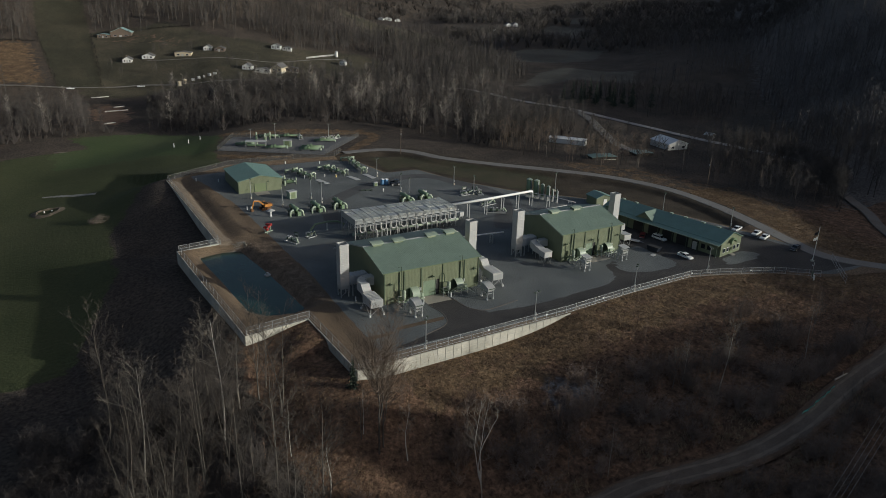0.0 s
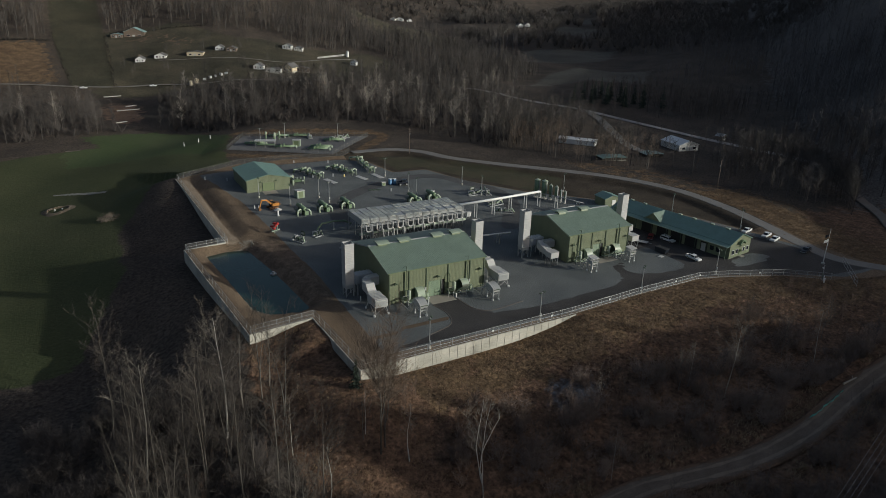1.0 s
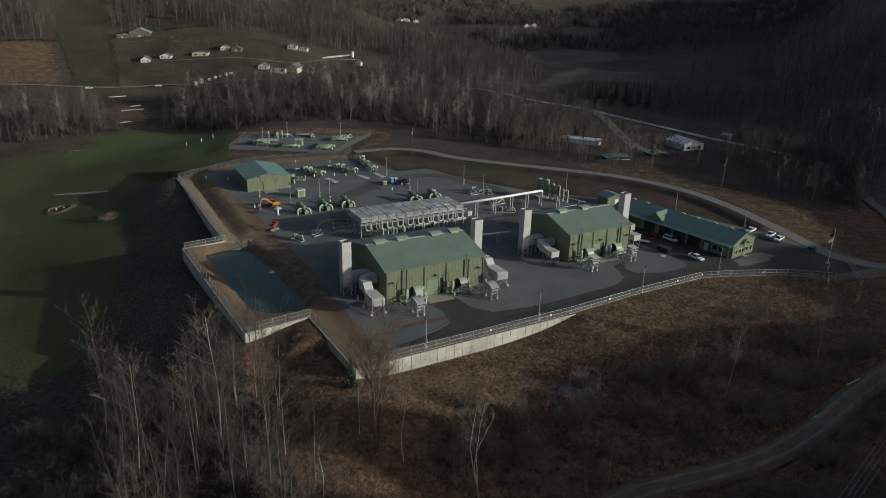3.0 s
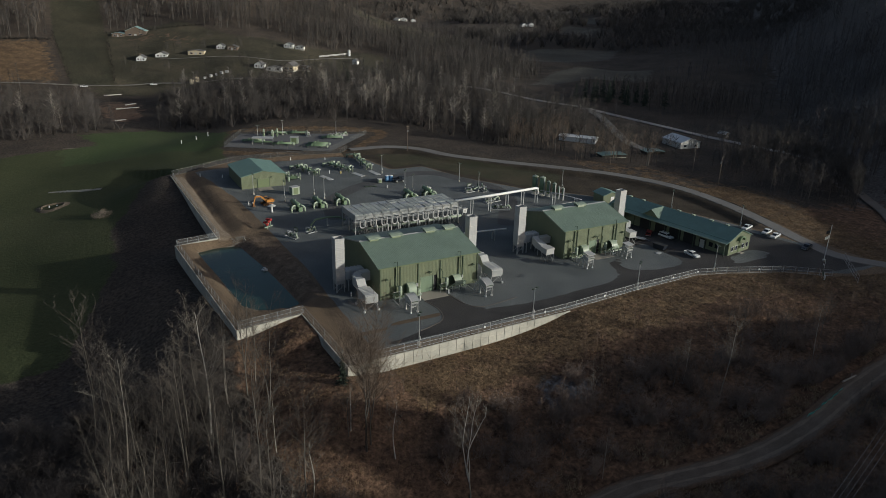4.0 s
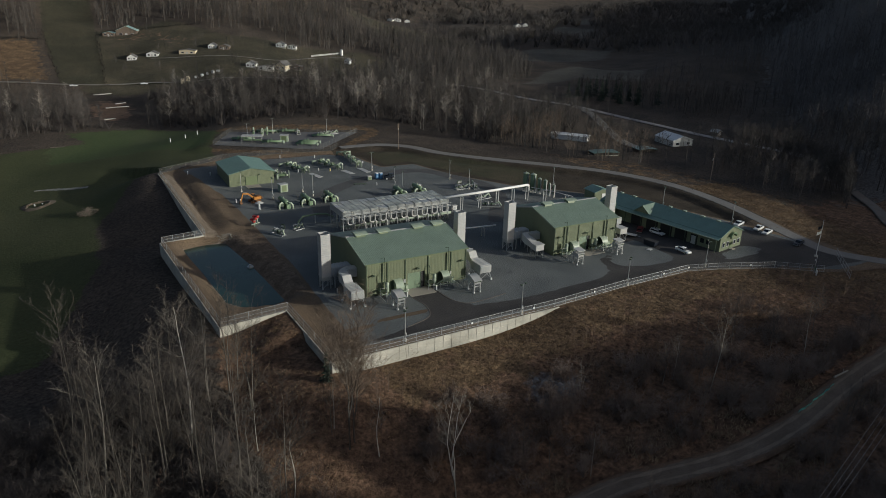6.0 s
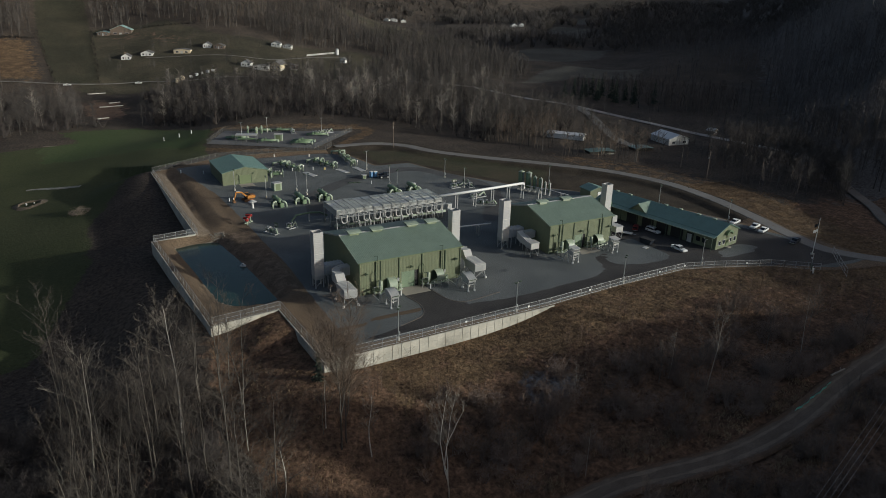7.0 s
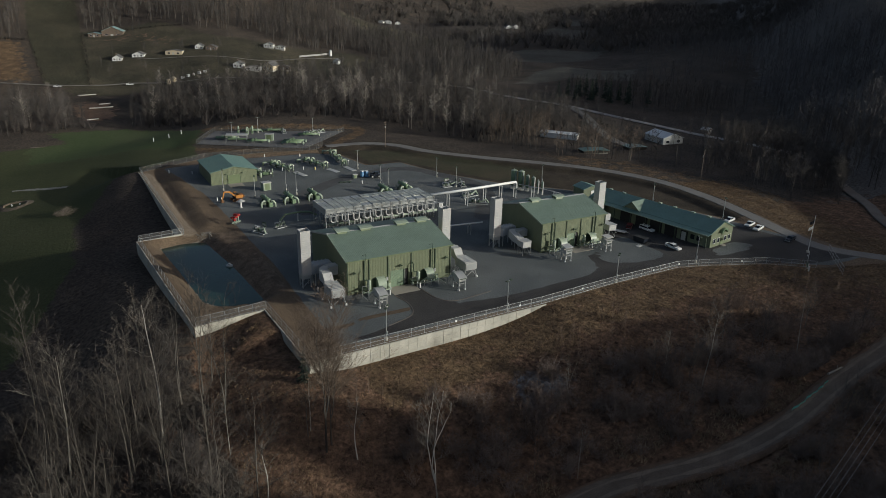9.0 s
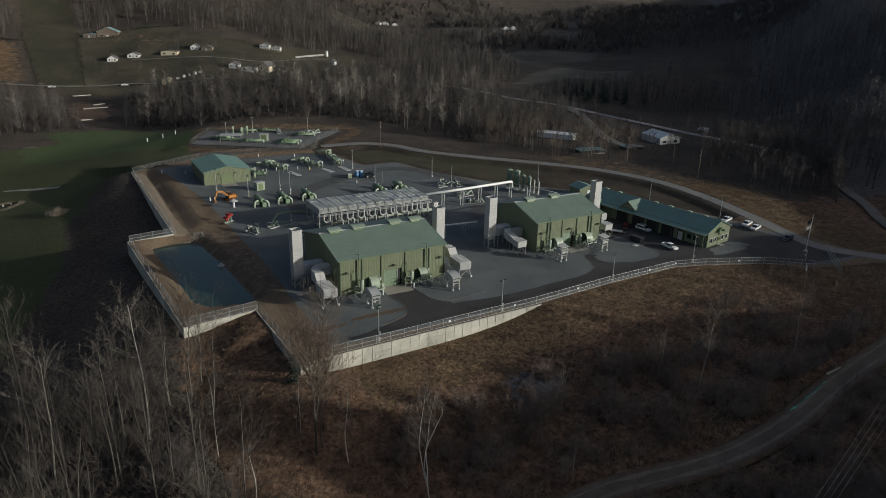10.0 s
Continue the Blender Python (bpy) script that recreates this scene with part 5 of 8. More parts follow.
b3 = simple_house("metal_building", pose(-7.2, 103.5, 0), 15.4, 20, 4.3, 1.6, M_SIDING, M_ROOF_Y, "olive-green metal shed with teal-green roof", "building",
                  openings=((5.6, 9.6, 0, 3.1, "front", "door"),))
part("door_frame", B(5.4, -0.1, 0, 5.55, 0, 3.3), M_DARK_TRIM, b3)
part("door_frame", B(9.65, -0.1, 0, 9.8, 0, 3.3), M_DARK_TRIM, b3)
part("wall_light", B(4.6, -0.4, 3.4, 5.0, -0.01, 3.7), M_DARK_TRIM, b3)
part("wall_light", B(10.2, -0.4, 3.4, 10.6, -0.01, 3.7), M_DARK_TRIM, b3)
tagged(link("pavement_slab", B(-2.0, 99.2, -0.2, 2.8, 103.4, 0.06, 0.02), M_APRON), "concrete slab at the shed door", "concrete apron", kind="structure")

OFFICE = pose(99, -13.4, 0, 0, 0, 9)
off = simple_house("office_building", OFFICE, 10.6, 42, 4.4, 2.2, M_SIDING, M_ROOF_Y, "long low olive-green office with green metal roof", "office building",
                   openings=((1.2, 2.2, 1.1, 2.3, "front", "window"), (3.2, 4.2, 1.1, 2.3, "front", "window"), (6.6, 7.6, 1.1, 2.3, "front", "window"), (8.6, 9.6, 1.1, 2.3, "front", "window"),
                             (4.9, 5.9, 0, 2.1, "front", "door"), (7, 9.2, 0, 2.8, "west", "door"), (10.4, 14.4, 0, 3.5, "west", "door"), (15.4, 19.4, 0, 3.5, "west", "door"), (20.4, 24.4, 0, 3.5, "west", "door"), (26, 30, 0, 3.5, "west", "door"), (3, 4.2, 1.1, 2.4, "west", "window"), (4.9, 6.1, 1.1, 2.4, "west", "window")))
bm = bmesh.new()
prism(bm, [(5.3 + 1.5 * math.cos(a), 3.7 + 1.3 * math.sin(a)) for a in np.linspace(0, math.pi, 9)] + [(5.3 + 1.1 * math.cos(a), 3.7 + 0.9 * math.sin(a)) for a in np.linspace(math.pi, 0, 9)], -0.9, -0.01, "y")
part("canopy", bm, M_GREEN, off, "arched entrance canopy")
part("doorstep", B(4.6, -1.3, 0, 6.2, -0.05, 0.15, 0.02), M_APRON, off)
part("cross_gable", prism(bmesh.new(), [(23.4, 4.6), (28.6, 4.6), (26, 6.6)], -0.5, 5.2, "x"), M_SIDING_Y, off, "olive cross gable over the roof")
for a in (23.0, 29.0):
    part("roof", prism(bmesh.new(), [(a, 4.35), (26, 6.65), (26, 6.8), (a, 4.5)], -0.8, 5.3, "x"), M_ROOF, off)
for y in (4, 9, 15, 20, 33, 38):
    part("ridge_vent", B(4.9, y, 6.55, 5.7, y + 1.2, 7.0, 0.05), M_PALE_GREEN, off)
part("porch_roof", prism(bmesh.new(), [(-1.9, 3.78), (-0.36, 4.2), (-0.36, 4.36), (-1.9, 3.94)], -0.3, 42.3, "y"), M_ROOF_Y, off, "green lean-to roof over the bays")
part("gutter", B(-2.04, -0.3, 3.74, -1.905, 42.3, 3.98), M_PALE_GREEN, off)
for y in (0.3, 6.4, 10.0, 14.9, 19.9, 25.2, 31, 37, 41.6):
    part("porch_post", B(-1.85, y - 0.08, 0, -1.69, y + 0.08, 3.77), M_DARK_TRIM, off)
part("white_door", B(-0.12, 7.3, 0, -0.065, 8.9, 2.4), M_DIRTY_WHITE, off, "pale double door")


bh = simple_house("metal_shed", pose(99.6, 39.6, 0, 0, 0, -4), 6.4, 5.6, 2.9, 1.0, M_SIDING, M_ROOF_Y, "small olive-green metal shed behind the compressor building", "shed")
part("door", B(3.0, -0.15, 0, 4.4, -0.09, 2.3), M_WHITE, bh)
for gx, gy in ((92.2, 25.6), (91.6, 22.4)):
    gt = thing("storage_tank", pose(gx, gy, 0), "upright green tank beside the office", "tank", "upright tanks")
    part("shell", tube(bmesh.new(), (0, 0, 0.2), (0, 0, 5.0), 1.3, 20), M_GREEN, gt, "", True)
    part("dome", tube(bmesh.new(), (0, 0, 5.0), (0, 0, 5.4), 1.32, 20, 0.5), M_GREEN, gt, "", True)
    part("base", tube(bmesh.new(), (0, 0, 0), (0, 0, 0.2), 1.6, 16), M_CONCRETE, gt)


# kerbs round the gravel islands
for line in ([(2, -17.3), (8.3, -14.8), (10.2, -10), (9.4, -4.4)], [(16.3, -4.4), (17.1, -9.6), (20.2, -12.7), (30, -11.6)]):
    pts = curve_points(line, 1.0)
    bm = bmesh.new()
    rows = []
    for i, q in enumerate(pts):
        d = (Vector(pts[min(i + 1, len(pts) - 1)]) - Vector(pts[max(i - 1, 0)])).normalized()
        s = Vector((-d.y, d.x)) * 0.08
        rows.append([bm.verts.new((q[0] + s.x * k, q[1] + s.y * k, z)) for k, z in ((-1, -0.1), (-1, 0.07), (1, 0.07), (1, -0.1))])
    for a, b in zip(rows, rows[1:]):
        for j in range(3):
            bm.faces.new((a[j], a[j + 1], b[j + 1], b[j]))
    tagged(link("trim_kerb", bm, M_ROAD), "low concrete kerb along the asphalt lane", "kerb", kind="structure")

for x, y, a in ((80.2, -19.98, 0), (71.2, -20.26, 2), (96.5, -25.6, -22), (30, -22.67, 2), (14, -23.15, 2), (48, -21.5, 5)):
    sg = thing("fence_sign", pose(x, y, 0, 0, 0, a), "small blank white warning plate on the fence", "sign", "fence signs")
    part("plate", B(-0.25, -0.09, 0.85, 0.25, -0.06, 1.25, 0.01), M_WHITE, sg)
    part("clip", B(-0.03, -0.06, 0.8, 0.03, 0.03, 1.3), M_GALV, sg)


# ---------------------------------------------------------------- bare trees
class Sticks:
    """Collects thin three-sided sticks into one mesh."""

    def __init__(self):
        self.v, self.f = [], []

    def stick(self, p, q, r0, r1, n=3):
        p, q = Vector(p), Vector(q)
        d = q - p
        if d.length < 1e-4:
            return
        d.normalize()
        s = d.orthogonal().normalized(); u = d.cross(s)
        k = len(self.v)
        for c, r in ((p, r0), (q, r1)):
            for i in range(n):
                a = 2 * math.pi * i / n
                self.v.append(tuple(c + (s * math.cos(a) + u * math.sin(a)) * r))
        for i in range(n):
            j = (i + 1) % n
            self.f.append((k + i, k + j, k + n + j, k + n + i))

    def stem(self, pts, radii, n=5):
        """One closed bent stem through the points."""
        k = len(self.v)
        for i, (p, r) in enumerate(zip(pts, radii)):
            for j in range(n):
                a = 2 * math.pi * j / n
                self.v.append((p[0] + math.cos(a) * r, p[1] + math.sin(a) * r, p[2]))
            if i:
                for j in range(n):
                    b, c = k + (i - 1) * n, k + i * n
                    self.f.append((b + j, b + (j + 1) % n, c + (j + 1) % n, c + j))

    def blade(self, p, q, r):
        """A twig as one thin spike."""
        p, q = Vector(p), Vector(q)
        s = (q - p).orthogonal().normalized() * r
        k = len(self.v)
        self.v += [tuple(p - s), tuple(p + s), tuple(q)]
        self.f.append((k, k + 1, k + 2))

    def mesh(self, name, material):
        me = bpy.data.meshes.new(name)
        me.from_pydata(self.v, [], self.f)
        me.materials.append(material)
        return me


def grow(s, rng, p, d, length, r, steps, up, curl):
    """A bent branch as a chain of sticks; returns its joints."""
    pts, p = [p], Vector(p)
    for i in range(steps):
        d = (d + Vector((rng.uniform(-curl, curl), rng.uniform(-curl, curl), rng.uniform(-curl, curl) * 0.6 + up))).normalized()
        q = p + d * length / steps
        s.stick(p, q, r * (1 - 0.8 * i / steps), r * (1 - 0.8 * (i + 1) / steps), 3)
        pts.append(q)
        p = q
    return pts


def along(pts, t):
    k = min(len(pts) - 2, int(t * (len(pts) - 1)))
    return pts[k].lerp(pts[k + 1], t * (len(pts) - 1) - k), (pts[k + 1] - pts[k]).normalized()


def bare_tree(rng, height, spread_k=0.28, start=0.4, limbs=13, twigs=5, fine=4, r=None, forks=1, sides=5, bend=0.012, fork_at=0.0):
    """Trunk and crown of a leafless tree, as two stick sets: wavy stems, rising limbs, kinked twigs."""
    trunk, crown = Sticks(), Sticks()
    r = r or height * 0.0072
    stems = []
    wave, way = rng.uniform(0, 6.283), rng.uniform(0, 6.283)
    for fk in range(forks):
        lean = Vector((rng.uniform(-1, 1), rng.uniform(-1, 1), 0)) * 0.05 * height
        if forks > 1:
            lean = Vector((math.cos(fk * 6.283 / forks + 0.4), math.sin(fk * 6.283 / forks + 0.4), 0)) * height * rng.uniform(0.06, 0.14)
        pts, seg = [], 11
        h = height * rng.uniform(0.85, 1.0) if fk else height
        if not fork_at:
            wave, way = rng.uniform(0, 6.283), rng.uniform(0, 6.283)
        jog = Vector((0, 0, 0))
        for i in range(seg + 1):
            t = i / seg
            sway = bend * height * (math.sin(t * 6 + wave) - math.sin(wave))
            part_way = max(0.0, t - fork_at) / (1 - fork_at)
            jog += Vector((rng.uniform(-1, 1), rng.uniform(-1, 1), 0)) * height * 0.008 * (t if not fork_at else 1.6 * (part_way > 0))
            pts.append(Vector((sway * math.cos(way) + lean.x * part_way ** 1.4 + jog.x, sway * math.sin(way) + lean.y * part_way ** 1.4 + jog.y, -0.6 + ((h if t > fork_at else height) + 0.6) * t)))
        trunk.stem(pts, [r * (1 - 0.9 * i / seg) / forks ** 0.4 for i in range(seg + 1)], sides)
        stems.append(pts)
    for pts in stems:
        for k in range(limbs // forks):
            t = start + (0.97 - start) * (k + rng.random()) / (limbs // forks)
            base, _ = along(pts, t)
            a = rng.uniform(0, 6.283)
            size = height * spread_k * (1.3 - 0.8 * (t - start) / (1 - start)) * rng.uniform(0.55, 1.25)
            d = Vector((math.cos(a), math.sin(a), rng.uniform(0.5, 1.7))).normalized()
            limb = grow(crown, rng, base, d, size, max(0.022, r * (0.34 - 0.2 * t)), 5, 0.14, 0.26)
            for w in range(twigs + 2):
                b, e = along(limb, rng.uniform(0.15, 1))
                e = (e * 0.7 + Vector((rng.uniform(-1, 1), rng.uniform(-1, 1), rng.uniform(-0.3, 0.9)))).normalized()
                twig = grow(crown, rng, b, e, size * rng.uniform(0.25, 0.5), 0.02, 3, 0.12, 0.34)
                for x in range(fine + 1):
                    c, g = along(twig, rng.uniform(0.15, 1))
                    g = (g * 0.6 + Vector((rng.uniform(-1, 1), rng.uniform(-1, 1), rng.uniform(-0.4, 0.9)))).normalized()
                    crown.blade(c, c + g * size * rng.uniform(0.1, 0.24), 0.014)
    return trunk, crown


def tree_kind(seed, name, label, category, group, bark, twig, **kw):
    rng = random.Random(seed)
    t, c = bare_tree(rng, **kw)
    ob = thing(name, pose(0, 0, 0), label, category, group)
    a = new("trunk", t.mesh("trunk", bark)); a.parent = ob
    b = new("crown", c.mesh("crown", twig)); b.parent = ob
    return ob


GREY = [tree_kind(10 + i, "bare_tree", "tall bare grey-brown winter tree on the wooded slope", "tree", "slope trees", M_BARK, M_TWIG,
                  height=21 + 1.5 * (i % 3), spread_k=0.25 + 0.03 * (i % 4), start=0.16 + 0.04 * (i % 3), limbs=26, twigs=5, fine=4, forks=1 + (i == 3) + (i == 5)) for i in range(6)]
PALE = [tree_kind(40 + i, "pale_tree", "tall bare tree with pale whitish bark", "tree", "pale trees", M_PALE_BARK, M_PALE_TWIG,
                  height=23 + i, spread_k=(0.24, 0.2, 0.24)[i], start=(0.42, 0.5, 0.42)[i], limbs=15, twigs=(5, 2, 5)[i], fine=4, forks=(1, 3, 1)[i]) for i in range(3)]
SMALL = [tree_kind(60 + i, "sapling", "thin bare sapling among dry brush", "sapling", "saplings", M_BARK, M_TWIG,
                   height=7 + i, spread_k=0.34, start=0.12, limbs=11, twigs=4, fine=5, sides=4) for i in range(4)]


def set_tree(kinds, i, x, y, scale, turn, first={}):
    ob = kinds[i % len(kinds)]
    z = float(ground(np.array(x), np.array(y)))
    m = pose(x, y, z - 0.1, 0, 0, turn)
    if ob.name not in first:
        first[ob.name] = True
        ob.matrix_basis = m
        ob.scale = (scale,) * 3
        return ob
    c = copy_thing(ob, m)
    c.scale = (scale,) * 3
    return c


BIRCH = [tree_kind(80 + i, "birch", "bare birch with white bark and curved stems", "tree", "birches", M_BIRCH, M_PALE_TWIG,
                   height=(20, 12, 24)[i], spread_k=(0.2, 0.2, 0.25)[i], start=(0.42, 0.42, 0.42)[i], limbs=(26, 14, 20)[i], twigs=(4, 4, 5)[i], fine=3, forks=(3, 1, 1)[i], r=(0.2, 0.12, 0.2)[i], bend=(0.026, 0.03, 0.015)[i], fork_at=(0.2, 0, 0)[i]) for i in range(3)]
CORNER = [tree_kind(91, "bushy_tree", "bare many-branched tree in front of the wall corner", "tree", "", M_BARK, M_WARM_TWIG,
                    height=25, spread_k=0.31, start=0.42, limbs=76, twigs=8, fine=6, forks=2, r=0.26, fork_at=0.3)]
def open_strip(x, y):
    """The bare, leaf-strewn strip that the low sun reaches through the scrub."""
    u, v = 0.743 * x - 0.669 * y, 0.669 * x + 0.743 * y
    return (v > -56) & (v < -45.5) & (u > -6) & (u < 42)


# trees that stand out singly on the near slope
set_tree(BIRCH, 2, -42.5, -23.0, 1.0, 20)
set_tree(BIRCH, 0, -7.7, -55.5, 1.0, 140)
set_tree(BIRCH, 1, -16.5, -45.2, 0.95, 70)
set_tree(BIRCH, 1, -21.6, -37.6, 0.8, 200)
set_tree(BIRCH, 1, -32.0, -47.5, 1.0, 310)
set_tree(CORNER, 0, -20.6, -42.3, 1.0, 10)
set_tree(CORNER, 0, -19.4, -41.4, 0.78, 100)
set_tree(GREY, 1, -22.3, -38.6, 0.55, 120)
set_tree(PALE, 0, -34.0, -35.2, 0.52, 250)
set_tree(PALE, 2, 46.8, -57.6, 0.66, 30)
set_tree(PALE, 0, 42.6, -51.9, 0.42, 130)
set_tree(PALE, 2, 72.0, -59.0, 0.5, 200)
set_tree(PALE, 0, 15.2, -61.2, 0.44, 0)
set_tree(PALE, 1, 23.0, -48.0, 0.4, 60)
rng = random.Random(7)
# the grove below the pond
placed = []
while len(placed) < 50:
    x, y = rng.uniform(-61, -32), rng.uniform(-78, 2)
    if y > -6 - (x + 72) * 0.35 + 6 or x > -32 - max(0, -42 - y) * 0.12 or any((x - a) ** 2 + (y - b) ** 2 < 5 for a, b in placed):
        continue
    placed.append((x, y))
    set_tree(PALE if rng.random() < 0.03 else GREY, rng.randrange(60), x, y, rng.uniform(0.78, 1.05), rng.uniform(0, 360))
# the scrubby slope above the road
n = 0
while n < 120:
    x, y = rng.uniform(-34, 120), rng.uniform(-100, -30)
    d = float(poly_distance(np.array([x]), np.array([y]), COMPOUND)[0][0])
    if d < 22 or open_strip(x, y) or line_distance(np.array([x]), np.array([y]), ROAD_SOUTH_LINE)[0] < 4.5:
        continue
    n += 1
    k = rng.random()
    set_tree(SMALL if k < 0.5 else GREY, rng.randrange(60), x, y, rng.uniform(0.6, 1.1) if k < 0.5 else rng.uniform(0.3, 0.5), rng.uniform(0, 360))


# ---------------------------------------------------------------- woods, brush and grass that nobody could count
def rough_tree(rng, height, limbs, twigs, thick):
    """A leafless tree for woods far away."""
    s = Sticks()
    top = Vector((rng.uniform(-0.05, 0.05) * height, rng.uniform(-0.05, 0.05) * height, height))
    s.stick((0, 0, -1), top, thick, thick * 0.2, 3)
    for i in range(limbs):
        t = rng.uniform(0.35, 0.97)
        b = Vector((top.x * t, top.y * t, height * t))
        a = rng.uniform(0, 6.283)
        size = height * 0.3 * (1.2 - 0.8 * t) * rng.uniform(0.6, 1.3)
        q = b + Vector((math.cos(a), math.sin(a), rng.uniform(0.6, 1.3))).normalized() * size
        s.blade(b, q, thick * 0.55)
        for k in range(twigs):
            c = b.lerp(q, rng.uniform(0.2, 0.95))
            e = Vector((rng.uniform(-1, 1), rng.uniform(-1, 1), rng.uniform(-0.2, 1))).normalized()
            s.blade(c, c + e * size * rng.uniform(0.25, 0.5), thick * 0.34)
    return np.array(s.v), s.f


def scatter(name, spots, kinds, material, label, category, rng, lo=0.75, hi=1.15):
    """Many copies of small stick sets, joined into one mesh that lies on the ground."""
    spots = np.array(spots)
    zs = spots[:, 2] if spots.shape[1] > 2 else ground(spots[:, 0], spots[:, 1])
    vs, faces, k = [], [], 0
    for (x, y), z in zip(spots[:, :2], zs):
        v, f = kinds[rng.randrange(len(kinds))]
        a, s = rng.uniform(0, 6.283), rng.uniform(lo, hi)
        c, n = math.cos(a) * s, math.sin(a) * s
        vs.append(np.stack([v[:, 0] * c - v[:, 1] * n + x, v[:, 0] * n + v[:, 1] * c + y, v[:, 2] * s + z], 1))
        faces += [tuple(i + k for i in g) for g in f]
        k += len(v)
    me = bpy.data.meshes.new(name)
    me.from_pydata(np.concatenate(vs).tolist(), [], faces)
    me.materials.append(material)
    return tagged(new(name, me), label, category, kind="stuff")


rng = random.Random(21)
nrng = np.random.default_rng(4)


def spots_in(n, x0, x1, y0, y1, keep):
    x, y = nrng.uniform(x0, x1, n), nrng.uniform(y0, y1, n)
    k = keep(x, y)
    return np.stack([x[k], y[k]], 1)


def off_roads(x, y, gap=6):
    return np.minimum.reduce([line_distance(x, y, l) for l in (ROAD_SOUTH_LINE, ROAD_VALLEY_LINE[::3] , DRIVE_LINE)]) > gap


MID = [rough_tree(rng, 17, 28, 7, 0.14) for i in range(8)]
HILL = [rough_tree(rng, 15, 14, 3, 0.26) for i in range(8)]
BRUSH = [rough_tree(rng, 2.8, 18, 3, 0.034) for i in range(8)]
def shrub(rng, h, stems, twigs, thick=1.0):
    """A leafless bush of many splayed stems."""
    s = Sticks()
    for i in range(stems):
        a, lean = rng.uniform(0, 6.283), rng.uniform(0.15, 0.75)
        p = Vector((rng.uniform(-0.3, 0.3), rng.uniform(-0.3, 0.3), -0.2))
        q = p + Vector((math.cos(a) * lean, math.sin(a) * lean, 1)).normalized() * h * rng.uniform(0.6, 1.05)
        s.blade(p, q, 0.05 * thick)
        for k in range(twigs):
            b = p.lerp(q, rng.uniform(0.25, 0.95))
            e = Vector((rng.uniform(-1, 1), rng.uniform(-1, 1), rng.uniform(-0.1, 1))).normalized()
            t = b + e * h * rng.uniform(0.15, 0.34)
            s.blade(b, t, 0.026 * thick)
            c = b.lerp(t, 0.5)
            e = (e + Vector((rng.uniform(-1, 1), rng.uniform(-1, 1), rng.uniform(-0.3, 0.6)))).normalized()
            s.blade(c, c + e * h * 0.14, 0.02 * thick)
    return np.array(s.v), s.f


VALE = [shrub(rng, 11, 9, 4, 6.5) for i in range(8)]
HAZE = [shrub(rng, 8, 10, 4, 2.6) for i in range(6)]
SHRUBS = [shrub(rng, 4.2, 15, 8, 0.85) for i in range(8)]


def belt(x, y):
    d = poly_distance(x, y, COMPOUND)[0]
    south = np.where(x < 10, 254 - 2.0 * np.maximum(0, x + 4), np.where(x < 90, 226 - 0.36 * (x - 10), 197 - 1.9 * (x - 90)))
    north = np.where(x < 60, 345 - 0.0 * x, 345 - 0.1 * (x - 60))
    return (y > south) & (y < north) & (d > 12) & off_roads(x, y, 9) & ~((x > 188) & (y < 240)) & ~((x > 128) & (y < 150)) & (poly_distance(x, y, STATION)[0] > 7) & (poly_distance(x, y, FIELD)[0] > 4) & (((x + 24) / 19) ** 2 + ((y - 318) / 62) ** 2 > 1)


scatter("tree_belt", spots_in(2500, -160, 225, 130, 350, belt), MID, M_WOODS, "belt of bare grey-brown winter trees behind the yard", "woods", rng, 0.45, 0.98)
scatter("pale_belt_trees", spots_in(250, -160, 225, 130, 350, belt), MID, M_PALE_WOODS, "pale-barked bare trees along the wood edge", "woods", rng, 0.7, 1.05)
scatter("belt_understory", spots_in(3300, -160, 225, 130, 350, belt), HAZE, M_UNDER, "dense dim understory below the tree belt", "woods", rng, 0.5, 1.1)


def floor_wood(x, y):
    clear = np.minimum.reduce([poly_distance(x, y, p)[0] for p in [MEADOW] + FAR_FIELDS])
    return (clear > 6) & off_roads(x, y, 9) & (x > 120 + 0.6 * np.maximum(0, 440 - y)) & (x < 330 - 0.4 * np.maximum(0, 420 - y))


scatter("shed_front_trees", spots_in(70, 126, 168, 78, 150, lambda x, y: (poly_distance(x, y, COMPOUND)[0] > 9) & off_roads(x, y, 6) & (line_distance(x, y, [(140, 104), (166, 134)]) > 7)), MID, M_WARM_TWIG, "thin bare brown trees on the bank", "woods", rng, 0.5, 0.85)
scatter("valley_floor_woods", spots_in(2600, 120, 345, 325, 525, floor_wood), HILL, M_WOODS, "dark bare woods between farm meadow and valley", "woods", rng, 0.6, 1.0)
screen = [(x - 0.86 * k, y - 0.5 * k) for x, y in curve_points([(240, 92), (242, 70), (235, 50), (216, 27), (204, 15)], 0.8) for k in (rng.uniform(6, 16), rng.uniform(10, 30))]
scatter("roadside_screen", screen, MID, M_WOODS, "bare trees hiding the hill road", "woods", rng, 0.5, 0.85)


def east_wood(x, y):
    d = poly_distance(x, y, COMPOUND)[0]
    near = ((np.abs(x - 205) < 50) & (np.abs(y - 120) < 40)) | ((x > 170) & (x < 262) & (y > 95) & (y < 240))
    return (d > 18) & off_roads(x, y, 8) & ~near & ((y > 78 - 0.35 * (x - 130)) | (x > 200))


